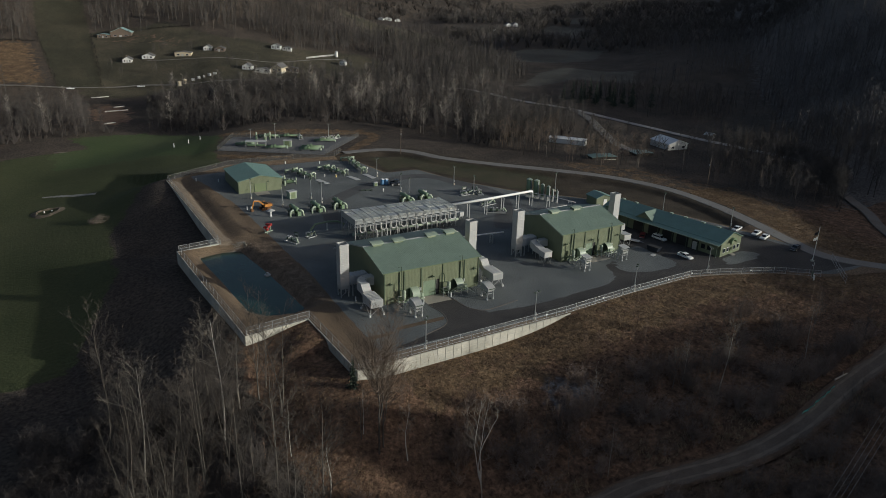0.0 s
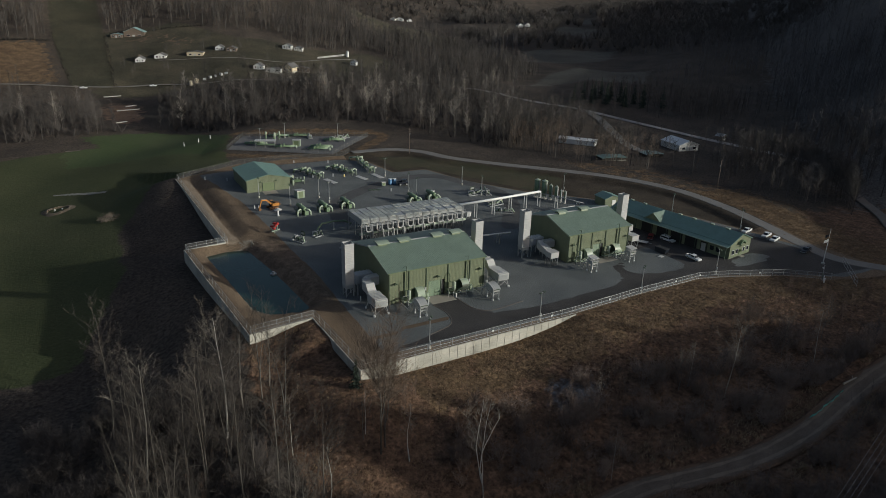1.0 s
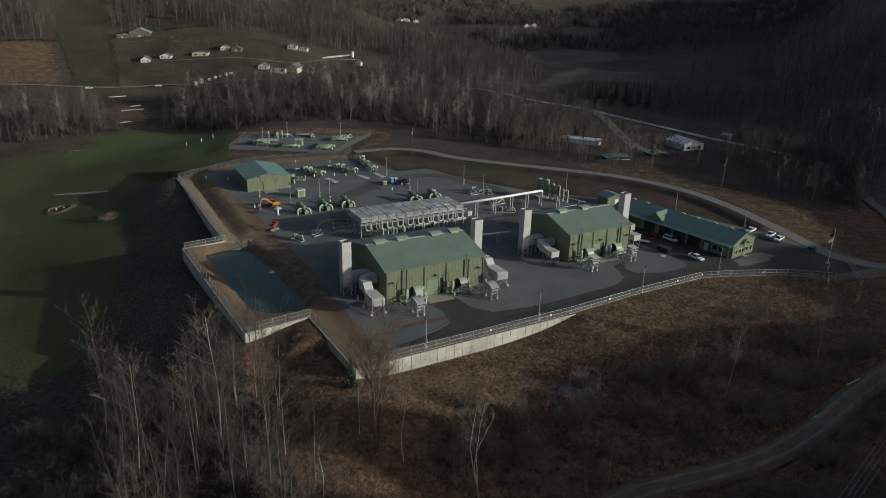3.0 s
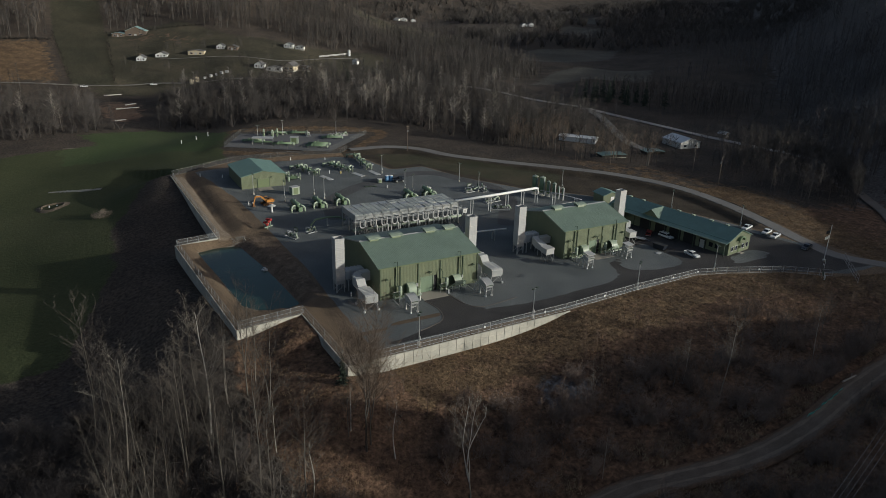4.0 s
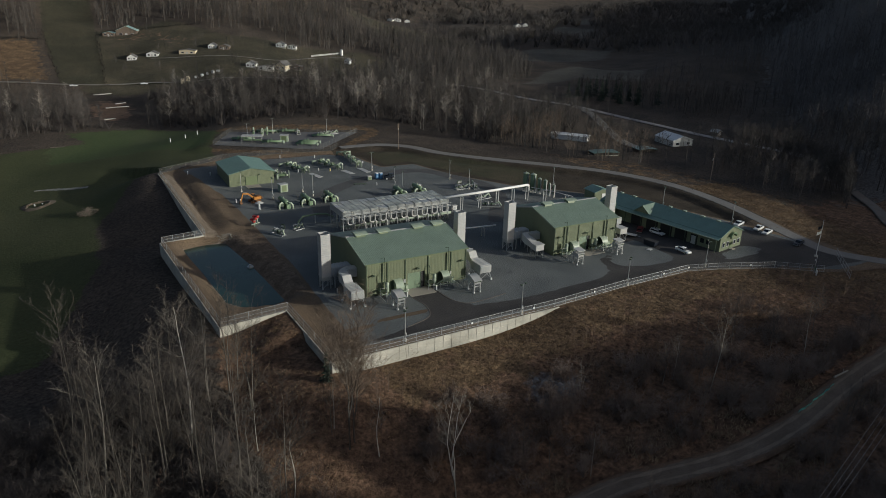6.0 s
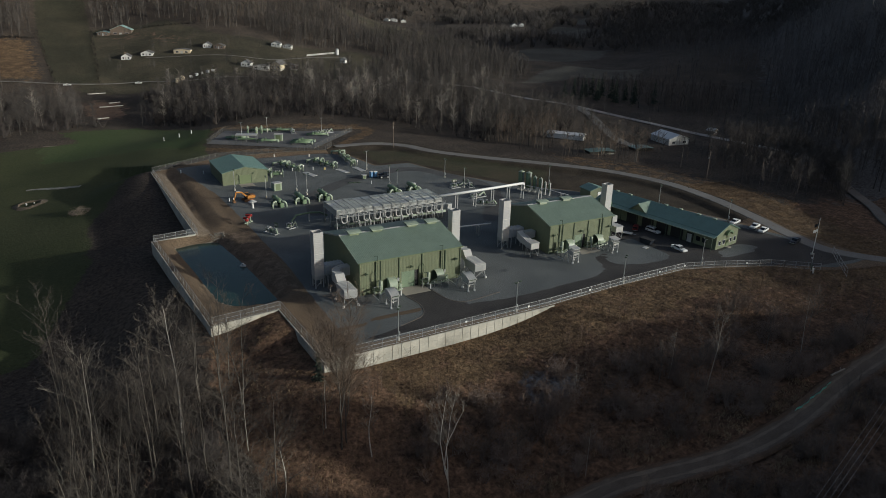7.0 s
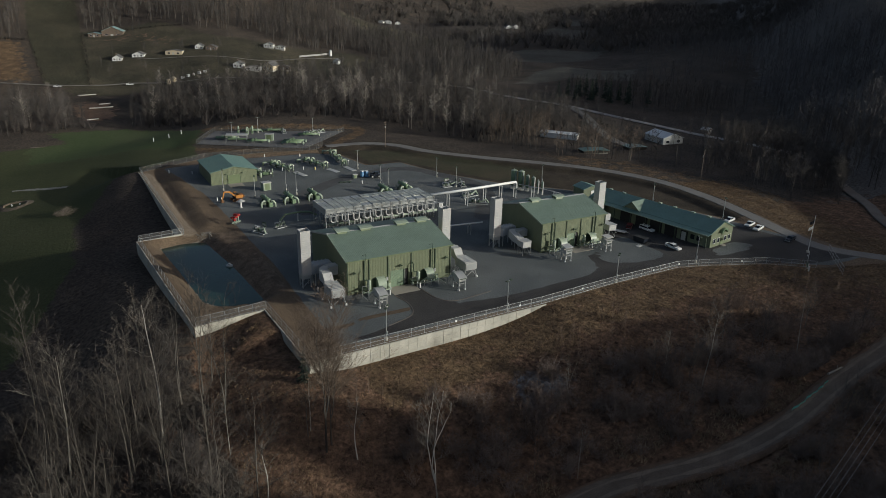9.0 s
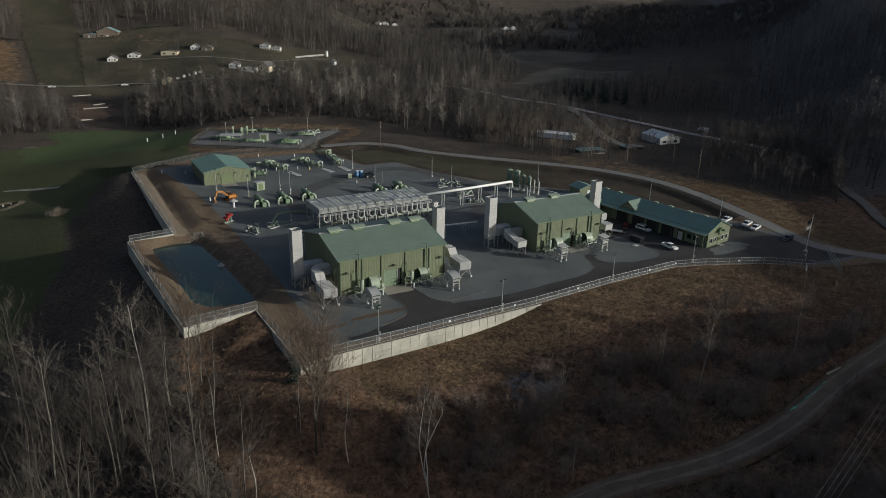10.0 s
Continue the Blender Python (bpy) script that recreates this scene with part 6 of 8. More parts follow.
scatter("east_woods", spots_in(800, 120, 420, -70, 200, east_wood), HILL, M_WOODS, "bare winter trees east of the yard", "woods", rng, 0.6, 1.0)
scatter("dark_thicket", spots_in(900, 146, 300, 12, 108, lambda x, y: off_roads(x, y, 5) & (np.degrees(np.arctan2(x + 50, y + 130)) > 50.5) & (poly_distance(x, y, COMPOUND)[0] > 26) & ~((np.abs(x - 205) < 16) & (y > 84)) & (y < 96 - 0.1 * (x - 200))), MID + HILL, M_THICKET, "dark thicket of bare trees below the hill road", "woods", rng, 0.45, 0.8)


def by_road(x, y):
    return off_roads(x, y, 6) & ((x > 284) | (y > 238)) & (x > 236) & (((x - 290) / 60) ** 2 + ((y - 205) / 50) ** 2 < 1)


scatter("roadside_woods", spots_in(700, 225, 355, 150, 260, by_road), HILL, M_THICKET, "dark bare woods behind the hill road", "woods", rng, 0.6, 0.95)
scatter("shed_trees", spots_in(420, 140, 236, 92, 215, lambda x, y: off_roads(x, y, 6) & (np.hypot(x - 203, y - 112) > 17) & (line_distance(x, y, [(144, 108), (166, 136)]) > 7) & ((x < 200) | (y < 98) | (y > 170))), MID, M_WOODS, "thin bare trees round the sheds", "woods", rng, 0.5, 0.85)


def hill_wood(x, y):
    open_land = np.minimum.reduce([poly_distance(x, y, p)[0] for p in (MEADOW, PASTURE, BANK, FAR_FIELDS[4])])
    left = (axis_x(y) - x > -40) & ((y < 640) | (x < 190))
    return (open_land > 3) & left & off_roads(x, y, 9) & ((y > 505) | (x < -60) | (np.abs(y - 430) > 70))


scatter("hill_woods", spots_in(9000, -240, 420, 398, 800, hill_wood), HILL, M_WOODS, "bare winter woods on the farm hill", "woods", rng, 0.75, 1.2)


def far_wood(x, y):
    off = east_off(x, y)
    clear = np.minimum.reduce([poly_distance(x, y, p)[0] for p in FAR_FIELDS]) > 4
    floor = (noise_at(x, y) > 0.2) & (x - axis_x(y) > 60) & (y > 270)
    return clear & ((off > 25) & (x > 270) | floor | (y > 1015 + 0.45 * np.maximum(0, x - 480)) & (noise_at(y, x) > -0.4))


def noise_at(x, y):
    return np.sin(x / 90 + 1.7 * np.sin(y / 140)) + np.cos(y / 110 + np.sin(x / 70)) + 0.9


def fan(n, a0, a1, r0, r1, keep):
    """Spots spread evenly in bearing and distance."""
    a, r = nrng.uniform(radians(a0), radians(a1), n), nrng.uniform(r0, r1, n)
    x, y = r * np.sin(a) - 50, r * np.cos(a) - 130
    k = keep(x, y)
    return np.stack([x[k], y[k]], 1)


# colours balance the light: lighter woods on the shaded side, darker where sunlit
scatter("hillside_woods", fan(5200, 21, 66, 330, 820, far_wood), HILL, M_SHADED_WOODS, "dark bare woods on the near valley side", "woods", rng, 0.8, 1.25)
scatter("valley_woods", fan(4600, 21, 64, 820, 1650, far_wood), VALE, M_WOODS, "dark bare woods on the far valley sides", "woods", rng, 0.9, 1.5)


lone = [(-14, 442), (-2, 462), (20, 456), (26, 455), (44, 450), (48, 456), (70, 444), (76, 452), (60, 404), (64, 396), (66, 410), (86, 408), (112, 404), (118, 396), (100, 440),
        (126, 444), (134, 452), (150, 424), (160, 410), (30, 470), (56, 476), (84, 468), (6, 500), (20, 506), (40, 410), (14, 420), (-8, 424)]
scatter("meadow_trees", [(x + rng.uniform(-3, 3), y + rng.uniform(-3, 3)) for x, y in lone for k in range(3)], MID, M_WOODS, "small bare trees round the farmhouses", "trees", rng, 0.3, 0.6)
hedge = []
for (x0, y0), (x1, y1) in (((-58, 525), (-51, 408)), ((-19, 525), (-24, 402)), ((-60, 505), (-96, 505)), ((-5, 524), (60, 512))):
    hedge += [(x0 + (x1 - x0) * t + rng.uniform(-1, 1), y0 + (y1 - y0) * t + rng.uniform(-1, 1)) for t in np.linspace(0, 1, 60)]
scatter("hedgerow", hedge, VALE, M_HEDGE, "thin dark hedgerows along the pastures", "hedge", rng, 0.12, 0.24)


def brush_at(x, y):
    d = poly_distance(x, y, COMPOUND)[0]
    return ~open_strip(x, y) & (d > 13 + 6 * np.sin(x / 9)) & off_roads(x, y, 4.5) & (y < -20)


scatter("shrubs", spots_in(4300, -29, 140, -105, -25, lambda x, y: brush_at(x, y) & (np.sin(x / 2.3 + np.sin(y / 3.1) * 1.7) + np.cos(y / 2.0 + np.sin(x / 3.7) * 1.5) > -0.15) & (poly_distance(x, y, COMPOUND)[0] > 20 + 8 * np.sin(x / 13 + y / 17) + 14 * (x > 78))), SHRUBS, M_SCRUB, "leafless red-brown shrubs on the shaded slope", "shrubs", rng, 0.6, 1.4)
# brush thickened in a dark colour, in place of shade on the grove floor
scatter("grove_undergrowth", spots_in(800, -76, -38, -62, 16, lambda x, y: (y < -2 - (x + 72) * 0.35) & (poly_distance(x, y, COMPOUND)[0] > 14)), SHRUBS, M_UNDER, "leafless undergrowth coloured dark for the shade between the grove trees", "undergrowth", rng, 0.7, 1.5)
scatter("brush", spots_in(2200, -75, 140, -105, -25, brush_at), BRUSH, M_BRUSH, "tangled dry winter brush on the slope", "brush", rng, 0.6, 2.0)


def tuft(rng):
    s = Sticks()
    for i in range(7):
        a = rng.uniform(0, 6.283)
        b = Vector((rng.uniform(-0.3, 0.3), rng.uniform(-0.3, 0.3), -0.05))
        s.blade(b, b + Vector((math.cos(a) * 0.2, math.sin(a) * 0.2, rng.uniform(0.15, 0.4))), 0.035)
    return np.array(s.v), s.f


TUFTS = [tuft(rng) for i in range(6)]


def grass_at(x, y):
    d = poly_distance(x, y, COMPOUND)[0]
    return (d > 0.7) & (d < 26) & ((y < 10) | (x > 136)) & (x > -34) & off_roads(x, y, 4)


scatter("dry_grass", spots_in(46000, -40, 175, -70, 40, grass_at), TUFTS, M_STRAW, "tan dry grass tufts on the embankment", "grass", rng, 0.6, 1.5)


def verge_at(x, y):
    d = line_distance(x, y, ROAD_SOUTH_LINE)
    return (d > 2.9) & (d < 9) & (np.sin(x / 3.1 + np.sin(y / 2.3) * 1.4) + np.cos(y / 2.7 + x / 9) > -0.1)


scatter("verge_weeds", spots_in(9000, -10, 150, -92, -46, verge_at), TUFTS, M_VERGE, "pale dry weeds along the road verge", "grass", rng, 1.4, 2.8)


def conifer(x, y, h, label="dark evergreen tree in the bare woods"):
    z = float(ground(np.array(x), np.array(y)))
    t = thing("conifer", pose(x, y, z), label, "tree", "evergreens")
    part("trunk", tube(bmesh.new(), (0, 0, -0.5), (0, 0, h * 0.95), h * 0.02, 6, h * 0.004), M_BARK, t)
    r = random.Random(int(x * 7 + y))
    s = Sticks()
    for i in range(150):
        k = r.uniform(0.08, 1.0)
        a = r.uniform(0, 6.283)
        reach = h * 0.22 * (1.05 - k) * r.uniform(0.6, 1.1)
        p = Vector((0, 0, h * k))
        q = p + Vector((math.cos(a) * reach, math.sin(a) * reach, -reach * r.uniform(0.05, 0.4)))
        s.blade(p, q, reach * 0.12 + 0.1)
        for j in range(4):
            c = p.lerp(q, r.uniform(0.25, 0.95))
            s.blade(c, c + Vector((r.uniform(-1, 1), r.uniform(-1, 1), r.uniform(-0.5, 0.1))) * (0.35 * reach + 0.2), 0.12 + 0.05 * reach)
    c = new("crown", s.mesh("crown", M_CONIFER)); c.parent = t


for x, y, h in ((-18.7, -26.2, 6), (118, 330, 11), (246, 222, 13), (252, 214, 15), (258, 220, 14), (262, 208, 16), (268, 214, 15), (274, 204, 16), (281, 210, 14), (266, 226, 15), (288, 200, 15), (240, 232, 12), (247, 231, 14), (254, 228, 15), (261, 230, 16), (271, 222, 15), (278, 216, 14)):
    conifer(x, y, h)


# ---------------------------------------------------------------- yard equipment
def separator(m, label):
    """Green horizontal vessel with two big pale elbows and a valve box in front."""
    s = thing("filter_separator", m, label, "pressure vessel", "filter separators")
    part("vessel", vessel(bmesh.new(), (0, 0, 2.6), (0, 6.4, 3.3), 0.85, 14), M_GREEN, s, "", True)
    bm = bmesh.new()
    pipe(bm, [(-0.4, 1.2, 1.9), (-1.6, 1.0, 2.6), (-2.4, 0.8, 2.3), (-2.8, 0.6, 1.4), (-2.8, 0.6, 0)], 0.38, 10)
    part("elbow", bm, M_PALE_GREEN, s, "pale green pipe elbow", True)
    bm = pipe(bmesh.new(), [(0.3, -0.4, 2.7), (1.2, -1.0, 2.4), (1.7, -1.3, 1.6), (1.8, -1.4, 0)], 0.36, 10)
    part("elbow", bm, M_PALE_GREEN, s, "pale green pipe elbow", True)
    part("valve_box", B(-0.6, -1.4, 0.2, 0.9, -0.6, 2.0, 0.06), M_GREEN, s)
    for y in (1.2, 5.0):
        part("saddle", B(-0.7, y - 0.15, 0, 0.7, y + 0.15, 2.4), M_DARK_TRIM, s)
    bm = bmesh.new()
    pipe(bm, [(-1.4, 5.2, 0), (-1.4, 5.2, 1.2), (1.6, 5.2, 1.2), (1.6, 5.2, 0)], 0.2, 8)
    pipe(bm, [(-2.2, 3.4, 0), (-2.2, 3.4, 1.5), (-0.6, 3.4, 2.3)], 0.16, 8)
    part("drain_pipe", bm, M_DARK_TRIM, s, "", True)
    part("platform", B(-2.4, 2.4, 1.9, -0.9, 5.6, 2.0), M_DARK_TRIM, s)
    for z in (2.5, 3.0):
        part("rail", tube(bmesh.new(), (-2.4, 2.4, z), (-2.4, 5.6, z), 0.04, 5), M_DARK_TRIM, s)
    part("nozzle", tube(bmesh.new(), (0, 3.2, 3.6), (0, 3.2, 4.5), 0.14, 6), M_PALE_GREEN, s)
    return s


sep = separator(pose(3.4, 71.8, 0, 0, 0, 14), "green filter separator vessel with pale pipe elbows")
sep.scale = (0.88, 0.64, 0.78)
for x, y in ((10.9, 72.6), (18.8, 73.2), (42.0, 69.5), (49.4, 70.0)):
    copy_thing(sep, pose(x, y, 0, 0, 0, 14))


def meter_run(m, label, n=12.0, loops=2):
    """A pipeline meter run: long pipe with valves, loops and supports, along y."""
    r = thing("meter_run", m, label, "pipework", "meter runs")
    part("main_pipe", tube(bmesh.new(), (0, 0.5, 0.9), (0, n, 0.9), 0.3, 10), M_PALE_GREEN, r, "", True)
    part("bypass_pipe", tube(bmesh.new(), (1.4, 2, 0.8), (1.4, n - 1, 0.8), 0.2, 8), M_GREEN, r, "", True)
    for k in range(loops):
        y = 0.4 + k * (n - 1) / max(1, loops - 0.3)
        bm = pipe(bmesh.new(), [(-0.9, y, 0)] + [(-0.9, y, 1.6)] + arc((0, y, 1.6), 0.9, 180, 0, n=8) + [(0.9, y, 0)], 0.19, 8)
        part("loop", bm, M_PALE_GREEN, r, "pale green pipe loop", True)
    for k in range(4):
        y = 1.6 + k * (n - 2.5) / 3.2
        part("valve", B(-0.45, y - 0.4, 0.5, 0.45, y + 0.4, 1.5, 0.1), M_GREEN, r)
        part("actuator", tube(bmesh.new(), (-0.5, y, 1.8), (0.9, y, 1.8), 0.26, 8), M_DARK_TRIM if k % 2 else M_PALE_GREEN, r)
        part("stem", tube(bmesh.new(), (0, y, 1.4), (0, y, 2.3), 0.07, 5), M_GALV, r)
        part("support", B(-0.2, y + 1.0, 0, 0.2, y + 1.2, 0.7), M_DARK_TRIM, r)
    part("header", pipe(bmesh.new(), [(-2.6, n, 0), (-2.6, n, 1.1), (2.6, n, 1.1), (2.6, n, 0)], 0.32, 8), M_PALE_GREEN, r, "", True)
    part("instrument_post", tube(bmesh.new(), (1.9, 1.5, 0), (1.9, 1.5, 1.4), 0.05, 5), M_GALV, r)
    part("instrument", B(1.7, 1.3, 1.3, 2.1, 1.7, 1.8, 0.04), M_WHITE, r)
    return r


mr = meter_run(pose(23.2, 112.0, 0, 0, 0, 18), "green pipeline meter run with valves and loops", 13, 2)
mr.scale = (1.05, 1.1, 1.05)
copy_thing(mr, pose(36.4, 111.8, 0, 0, 0, 18))
meter_run(pose(44.0, 112.5, 0, 0, 0, -6), "long green pipeline meter run reaching the fence", 21, 3).scale = (1.05, 1.1, 1.05)
for x, y, t in ((12.2, 112.0, 60), (15.5, 108.6, 75)):
    meter_run(pose(x, y, 0, 0, 0, t), "cluster of small green valves and pipes", 4.5, 1)
for x0, y0, x1, y1 in ((24.0, 110.8, 25.6, 104.0), (36.6, 110.6, 38.2, 104.4), (43.6, 111.2, 44.6, 104.2)):
    a = Vector((x1 - x0, y1 - y0)); d = a.normalized(); nn = Vector((-d.y, d.x)) * 1.0
    bm = bmesh.new()
    prism(bm, [(x0 - nn.x, y0 - nn.y), (x0 + nn.x, y0 + nn.y), (x1 + nn.x, y1 + nn.y), (x1 - nn.x, y1 - nn.y)], 0.0, 0.14, "z")
    tagged(link("access_mat", bm, M_DIRTY_WHITE), "pale flat access mat on the gravel", "mat", "access mats")


def excavator(m):
    e = thing("excavator", m, "orange tracked excavator with lowered bucket on gravel", "excavator")
    for y in (-1.25, 1.25):
        bm = bmesh.new()
        prism(bm, [(-2.0, 0.35), (-1.7, 0.0), (1.7, 0.0), (2.0, 0.35), (1.7, 0.85), (-1.7, 0.85)], y - 0.3, y + 0.3, "y")
        part("track", bm, M_ORANGE_DIRT, e)
    part("undercarriage", B(-0.9, -0.95, 0.4, 0.9, 0.95, 1.0, 0.05), M_DARK, e)
    part("body", B(-0.6, -1.3, 1.05, 2.3, 1.3, 2.2, 0.12), M_ORANGE, e)
    part("counterweight", B(2.3, -1.25, 1.1, 2.8, 1.25, 2.1, 0.15), M_ORANGE_DIRT, e, "dark counterweight")
    part("engine_cover", B(0.6, -1.2, 2.2, 2.2, 0.4, 2.55, 0.08), M_ORANGE_DIRT, e)
    part("cab", prism(bmesh.new(), [(-0.9, 1.05), (0.4, 1.05), (0.4, 2.95), (-0.5, 2.95), (-0.9, 2.1)], 0.25, 1.25, "y"), M_GLASS, e, "dark glazed cab")
    part("cab_roof", B(-0.6, 0.2, 2.95, 0.5, 1.3, 3.05, 0.03), M_ORANGE, e)
    part("boom", prism(bmesh.new(), [(-0.5, 1.4), (-0.2, 1.9), (-2.4, 4.0), (-4.6, 4.15), (-4.7, 3.75), (-2.6, 3.45)], -0.75, -0.3, "y"), M_ORANGE, e)
    part("stick", prism(bmesh.new(), [(-4.3, 4.2), (-4.75, 4.1), (-5.75, 1.0), (-5.4, 0.95)], -0.7, -0.35, "y"), M_ORANGE, e)
    part("bucket", prism(bmesh.new(), [(-5.9, 1.1), (-5.2, 1.0), (-4.9, 0.3), (-5.5, 0.0), (-6.1, 0.3)], -1.05, 0.0, "y"), M_ORANGE_DIRT, e)
    part("ram", tube(bmesh.new(), (-0.8, -0.52, 1.7), (-2.6, -0.52, 3.2), 0.1, 6), M_GALV, e)
    part("ram", tube(bmesh.new(), (-2.9, -0.52, 4.1), (-4.5, -0.52, 4.35), 0.09, 6), M_GALV, e)
    return e


M_ORANGE_DIRT = surface("dirty_orange_steel", (0.16, 0.075, 0.03), 0.7, vary=0.3)
excavator(pose(-3.9, 83.2, 0, 0, 0, 8)).scale = (0.84, 0.9, 0.84)


def red_valves(m):
    r = thing("valve_cluster", m, "cluster of bright red valves on upright pipes", "valves")
    rng = random.Random(3)
    for i, (x, y, h) in enumerate(((0, 0, 2.6), (0.9, 0.8, 3.0), (-1.0, 0.9, 2.2), (0.1, 1.9, 2.8), (1.3, 2.2, 2.4), (-0.7, -0.8, 1.9))):
        part("riser", tube(bmesh.new(), (x, y, 0), (x, y, h), 0.12, 7), M_PALE_GREEN, r)
        part("valve", vessel(bmesh.new(), (x - 0.45, y, h - 0.1), (x + 0.45, y, h - 0.1), 0.36, 9), M_RED, r, "red valve body", True)
        part("handwheel", tube(bmesh.new(), (x, y - 0.5, h - 0.1), (x, y - 0.6, h - 0.1), 0.36, 10), M_RED, r)
    part("base_pipe", tube(bmesh.new(), (-1.5, 0, 0.4), (1.8, 1.6, 0.4), 0.2, 8), M_PALE_GREEN, r)
    return r


red_valves(pose(-9.6, 59.6, 0)).scale = (0.85, 0.85, 0.85)


def hooded_post(m):
    p = thing("hooded_post", m, "white domed weather hood on a post", "instrument post")
    part("post", tube(bmesh.new(), (0, 0, 0), (0, 0, 2.2), 0.3, 8), M_WHITE, p)
    part("hood", tube(bmesh.new(), (0, 0, 2.1), (0, 0, 2.7), 1.35, 16, 0.25), M_DIRTY_WHITE, p, "pale domed hood")
    part("flange", tube(bmesh.new(), (0, 0, 0), (0, 0, 0.25), 0.45, 8), M_GALV, p)
    return p


hooded_post(pose(-4.6, 74.4, 0))


def pipe_skid(m, label, panel=True):
    s = thing("pipe_skid", m, label, "pipe skid", "pipe skids")
    for y in (-0.9, 0.9):
        part("skid_beam", B(-3.2, y - 0.1, 0, 3.2, y + 0.1, 0.25), M_GALV, s)
    part("pipe", pipe(bmesh.new(), [(-3.0, 0, 0.8), (1.2, 0, 0.8), (2.6, 0, 1.5), (3.4, 0, 0.3)], 0.24, 8), M_PALE_GREEN, s, "", True)
    part("pipe", pipe(bmesh.new(), [(-2.6, 0.7, 0.3), (-2.6, 0.7, 1.4), (-1.0, 0.7, 1.4), (-1.0, -0.6, 1.4), (-1.0, -0.6, 0.2)], 0.16, 7), M_GALV, s, "", True)
    for x in (-1.8, 0.2):
        part("valve", B(x - 0.3, -0.35, 0.5, x + 0.3, 0.35, 1.3, 0.08), M_DARK_TRIM, s)
        part("handwheel", tube(bmesh.new(), (x, 0, 1.6), (x, 0, 1.68), 0.35, 10), M_GALV, s)
        part("stem", tube(bmesh.new(), (x, 0, 1.2), (x, 0, 1.62), 0.05, 5), M_GALV, s)
    if panel:
        for x in (-0.7, 0.9):
            part("post", tube(bmesh.new(), (x, 2.2, 0), (x, 2.2, 2.4), 0.07, 5), M_GALV, s)
        part("gauge_panel", B(-0.9, 2.12, 1.2, 1.1, 2.28, 2.4, 0.03), M_DARK_TRIM, s)
        for x in (-0.6, -0.05, 0.5):
            part("gauge", B(x, 2.06, 1.5, x + 0.35, 2.12, 2.1), M_DIRTY_WHITE, s)
    part("crossbeam", B(-3.0, -1, 0.02, -2.8, 1, 0.22), M_GALV, s)
    part("crossbeam", B(2.8, -1, 0.02, 3.0, 1, 0.22), M_GALV, s)
    return s


pipe_skid(pose(-5.9, 49.4, 0, 0, 0, -62), "steel pipe skid with gauges and valves on gravel").scale = (0.72, 0.85, 1.1)
pipe_skid(pose(0.6, 51.6, 0, 0, 0, 20), "small pale pipe skid with valves", False).scale = (0.5, 0.9, 1)
pipe_skid(pose(64.0, 48.6, 0, 0, 0, -30), "low pipe skid with red and white valves", False)
pipe_skid(pose(66.0, 57.0, 0, 0, 0, 10), "low dark pipe skid on gravel", False)
pipe_skid(pose(66.2, 70.6, 0, 0, 0, 5), "pale pipe skid with frame beside light pole", True)
pipe_skid(pose(71.0, 70.6, 0, 0, 0, 75), "pale pipework with tall valves", True)
arch = thing("pipe_arch", pose(0, 0, 0), "dull green pipe arching over the gravel", "pipe")
part("pipe", pipe(bmesh.new(), [(1.0, 53, 0), (1.2, 53.2, 1.6), (3.0, 54.6, 2.6), (7.5, 55.4, 2.6), (10.5, 55.6, 2.2), (12.5, 55, 1.2)], 0.28, 9), M_GREEN, arch, "", True)
part("support", B(6.8, 55.1, 0, 7.1, 55.6, 2.3), M_GALV, arch)


def cabinet(m, w, d, h, material, label, legs=0.0):
    c = thing("equipment_cabinet", m, label, "cabinet", "equipment cabinets")
    part("body", B(-w / 2, -d / 2, legs, w / 2, d / 2, legs + h, 0.03), material, c)
    part("roof", prism(bmesh.new(), [(-d / 2 - 0.15, legs + h), (d / 2 + 0.15, legs + h), (d / 2 + 0.15, legs + h + 0.1), (-d / 2 - 0.15, legs + h + 0.22)], -w / 2 - 0.15, w / 2 + 0.15, "x"), M_DIRTY_WHITE, c)
    part("door", B(-w * 0.3, -d / 2 - 0.05, legs + 0.15, w * 0.3, -d / 2 - 0.005, legs + h - 0.2), M_OLIVE if material is not M_WHITE else M_DIRTY_WHITE, c)
    if legs:
        for x in (-w / 2 + 0.1, w / 2 - 0.1):
            part("leg", B(x - 0.08, -0.08, 0, x + 0.08, 0.08, legs), M_GALV, c)
    return c


cabinet(pose(7.9, 91.6, 0, 0, 0, 8), 2.7, 2.4, 2.5, M_PALE_GREEN, "pale green equipment shelter with white roof")
cabinet(pose(50.6, 74.4, 0), 1.3, 1.1, 1.4, M_WHITE, "white cabinet raised on legs", 0.7)
cabinet(pose(50.2, 48.6, 0), 1.4, 1.1, 1.3, M_WHITE, "white cabinet on legs beside the coolers", 0.6)
cabinet(pose(40.6, 94.2, 0), 1.3, 1.3, 1.3, M_PALE_GREEN, "small pale green equipment box on gravel")
for x, y in ((43.6, 94.4), (45.0, 94.0)):
    p = thing("portable_toilet", pose(x, y, 0, 0, 0, 10), "blue plastic portable toilet with white roof", "portable toilet", "portable toilets")
    part("cabin", B(-0.55, -0.55, 0.1, 0.55, 0.55, 2.1, 0.05), M_BLUE, p)
    part("roof", B(-0.6, -0.6, 2.1, 0.6, 0.6, 2.3, 0.08), M_WHITE, p)
    part("door", B(-0.4, -0.6, 0.2, 0.4, -0.56, 1.95), M_BLUE, p)
    part("skid", B(-0.6, -0.6, 0, 0.6, 0.6, 0.1), M_DARK, p)


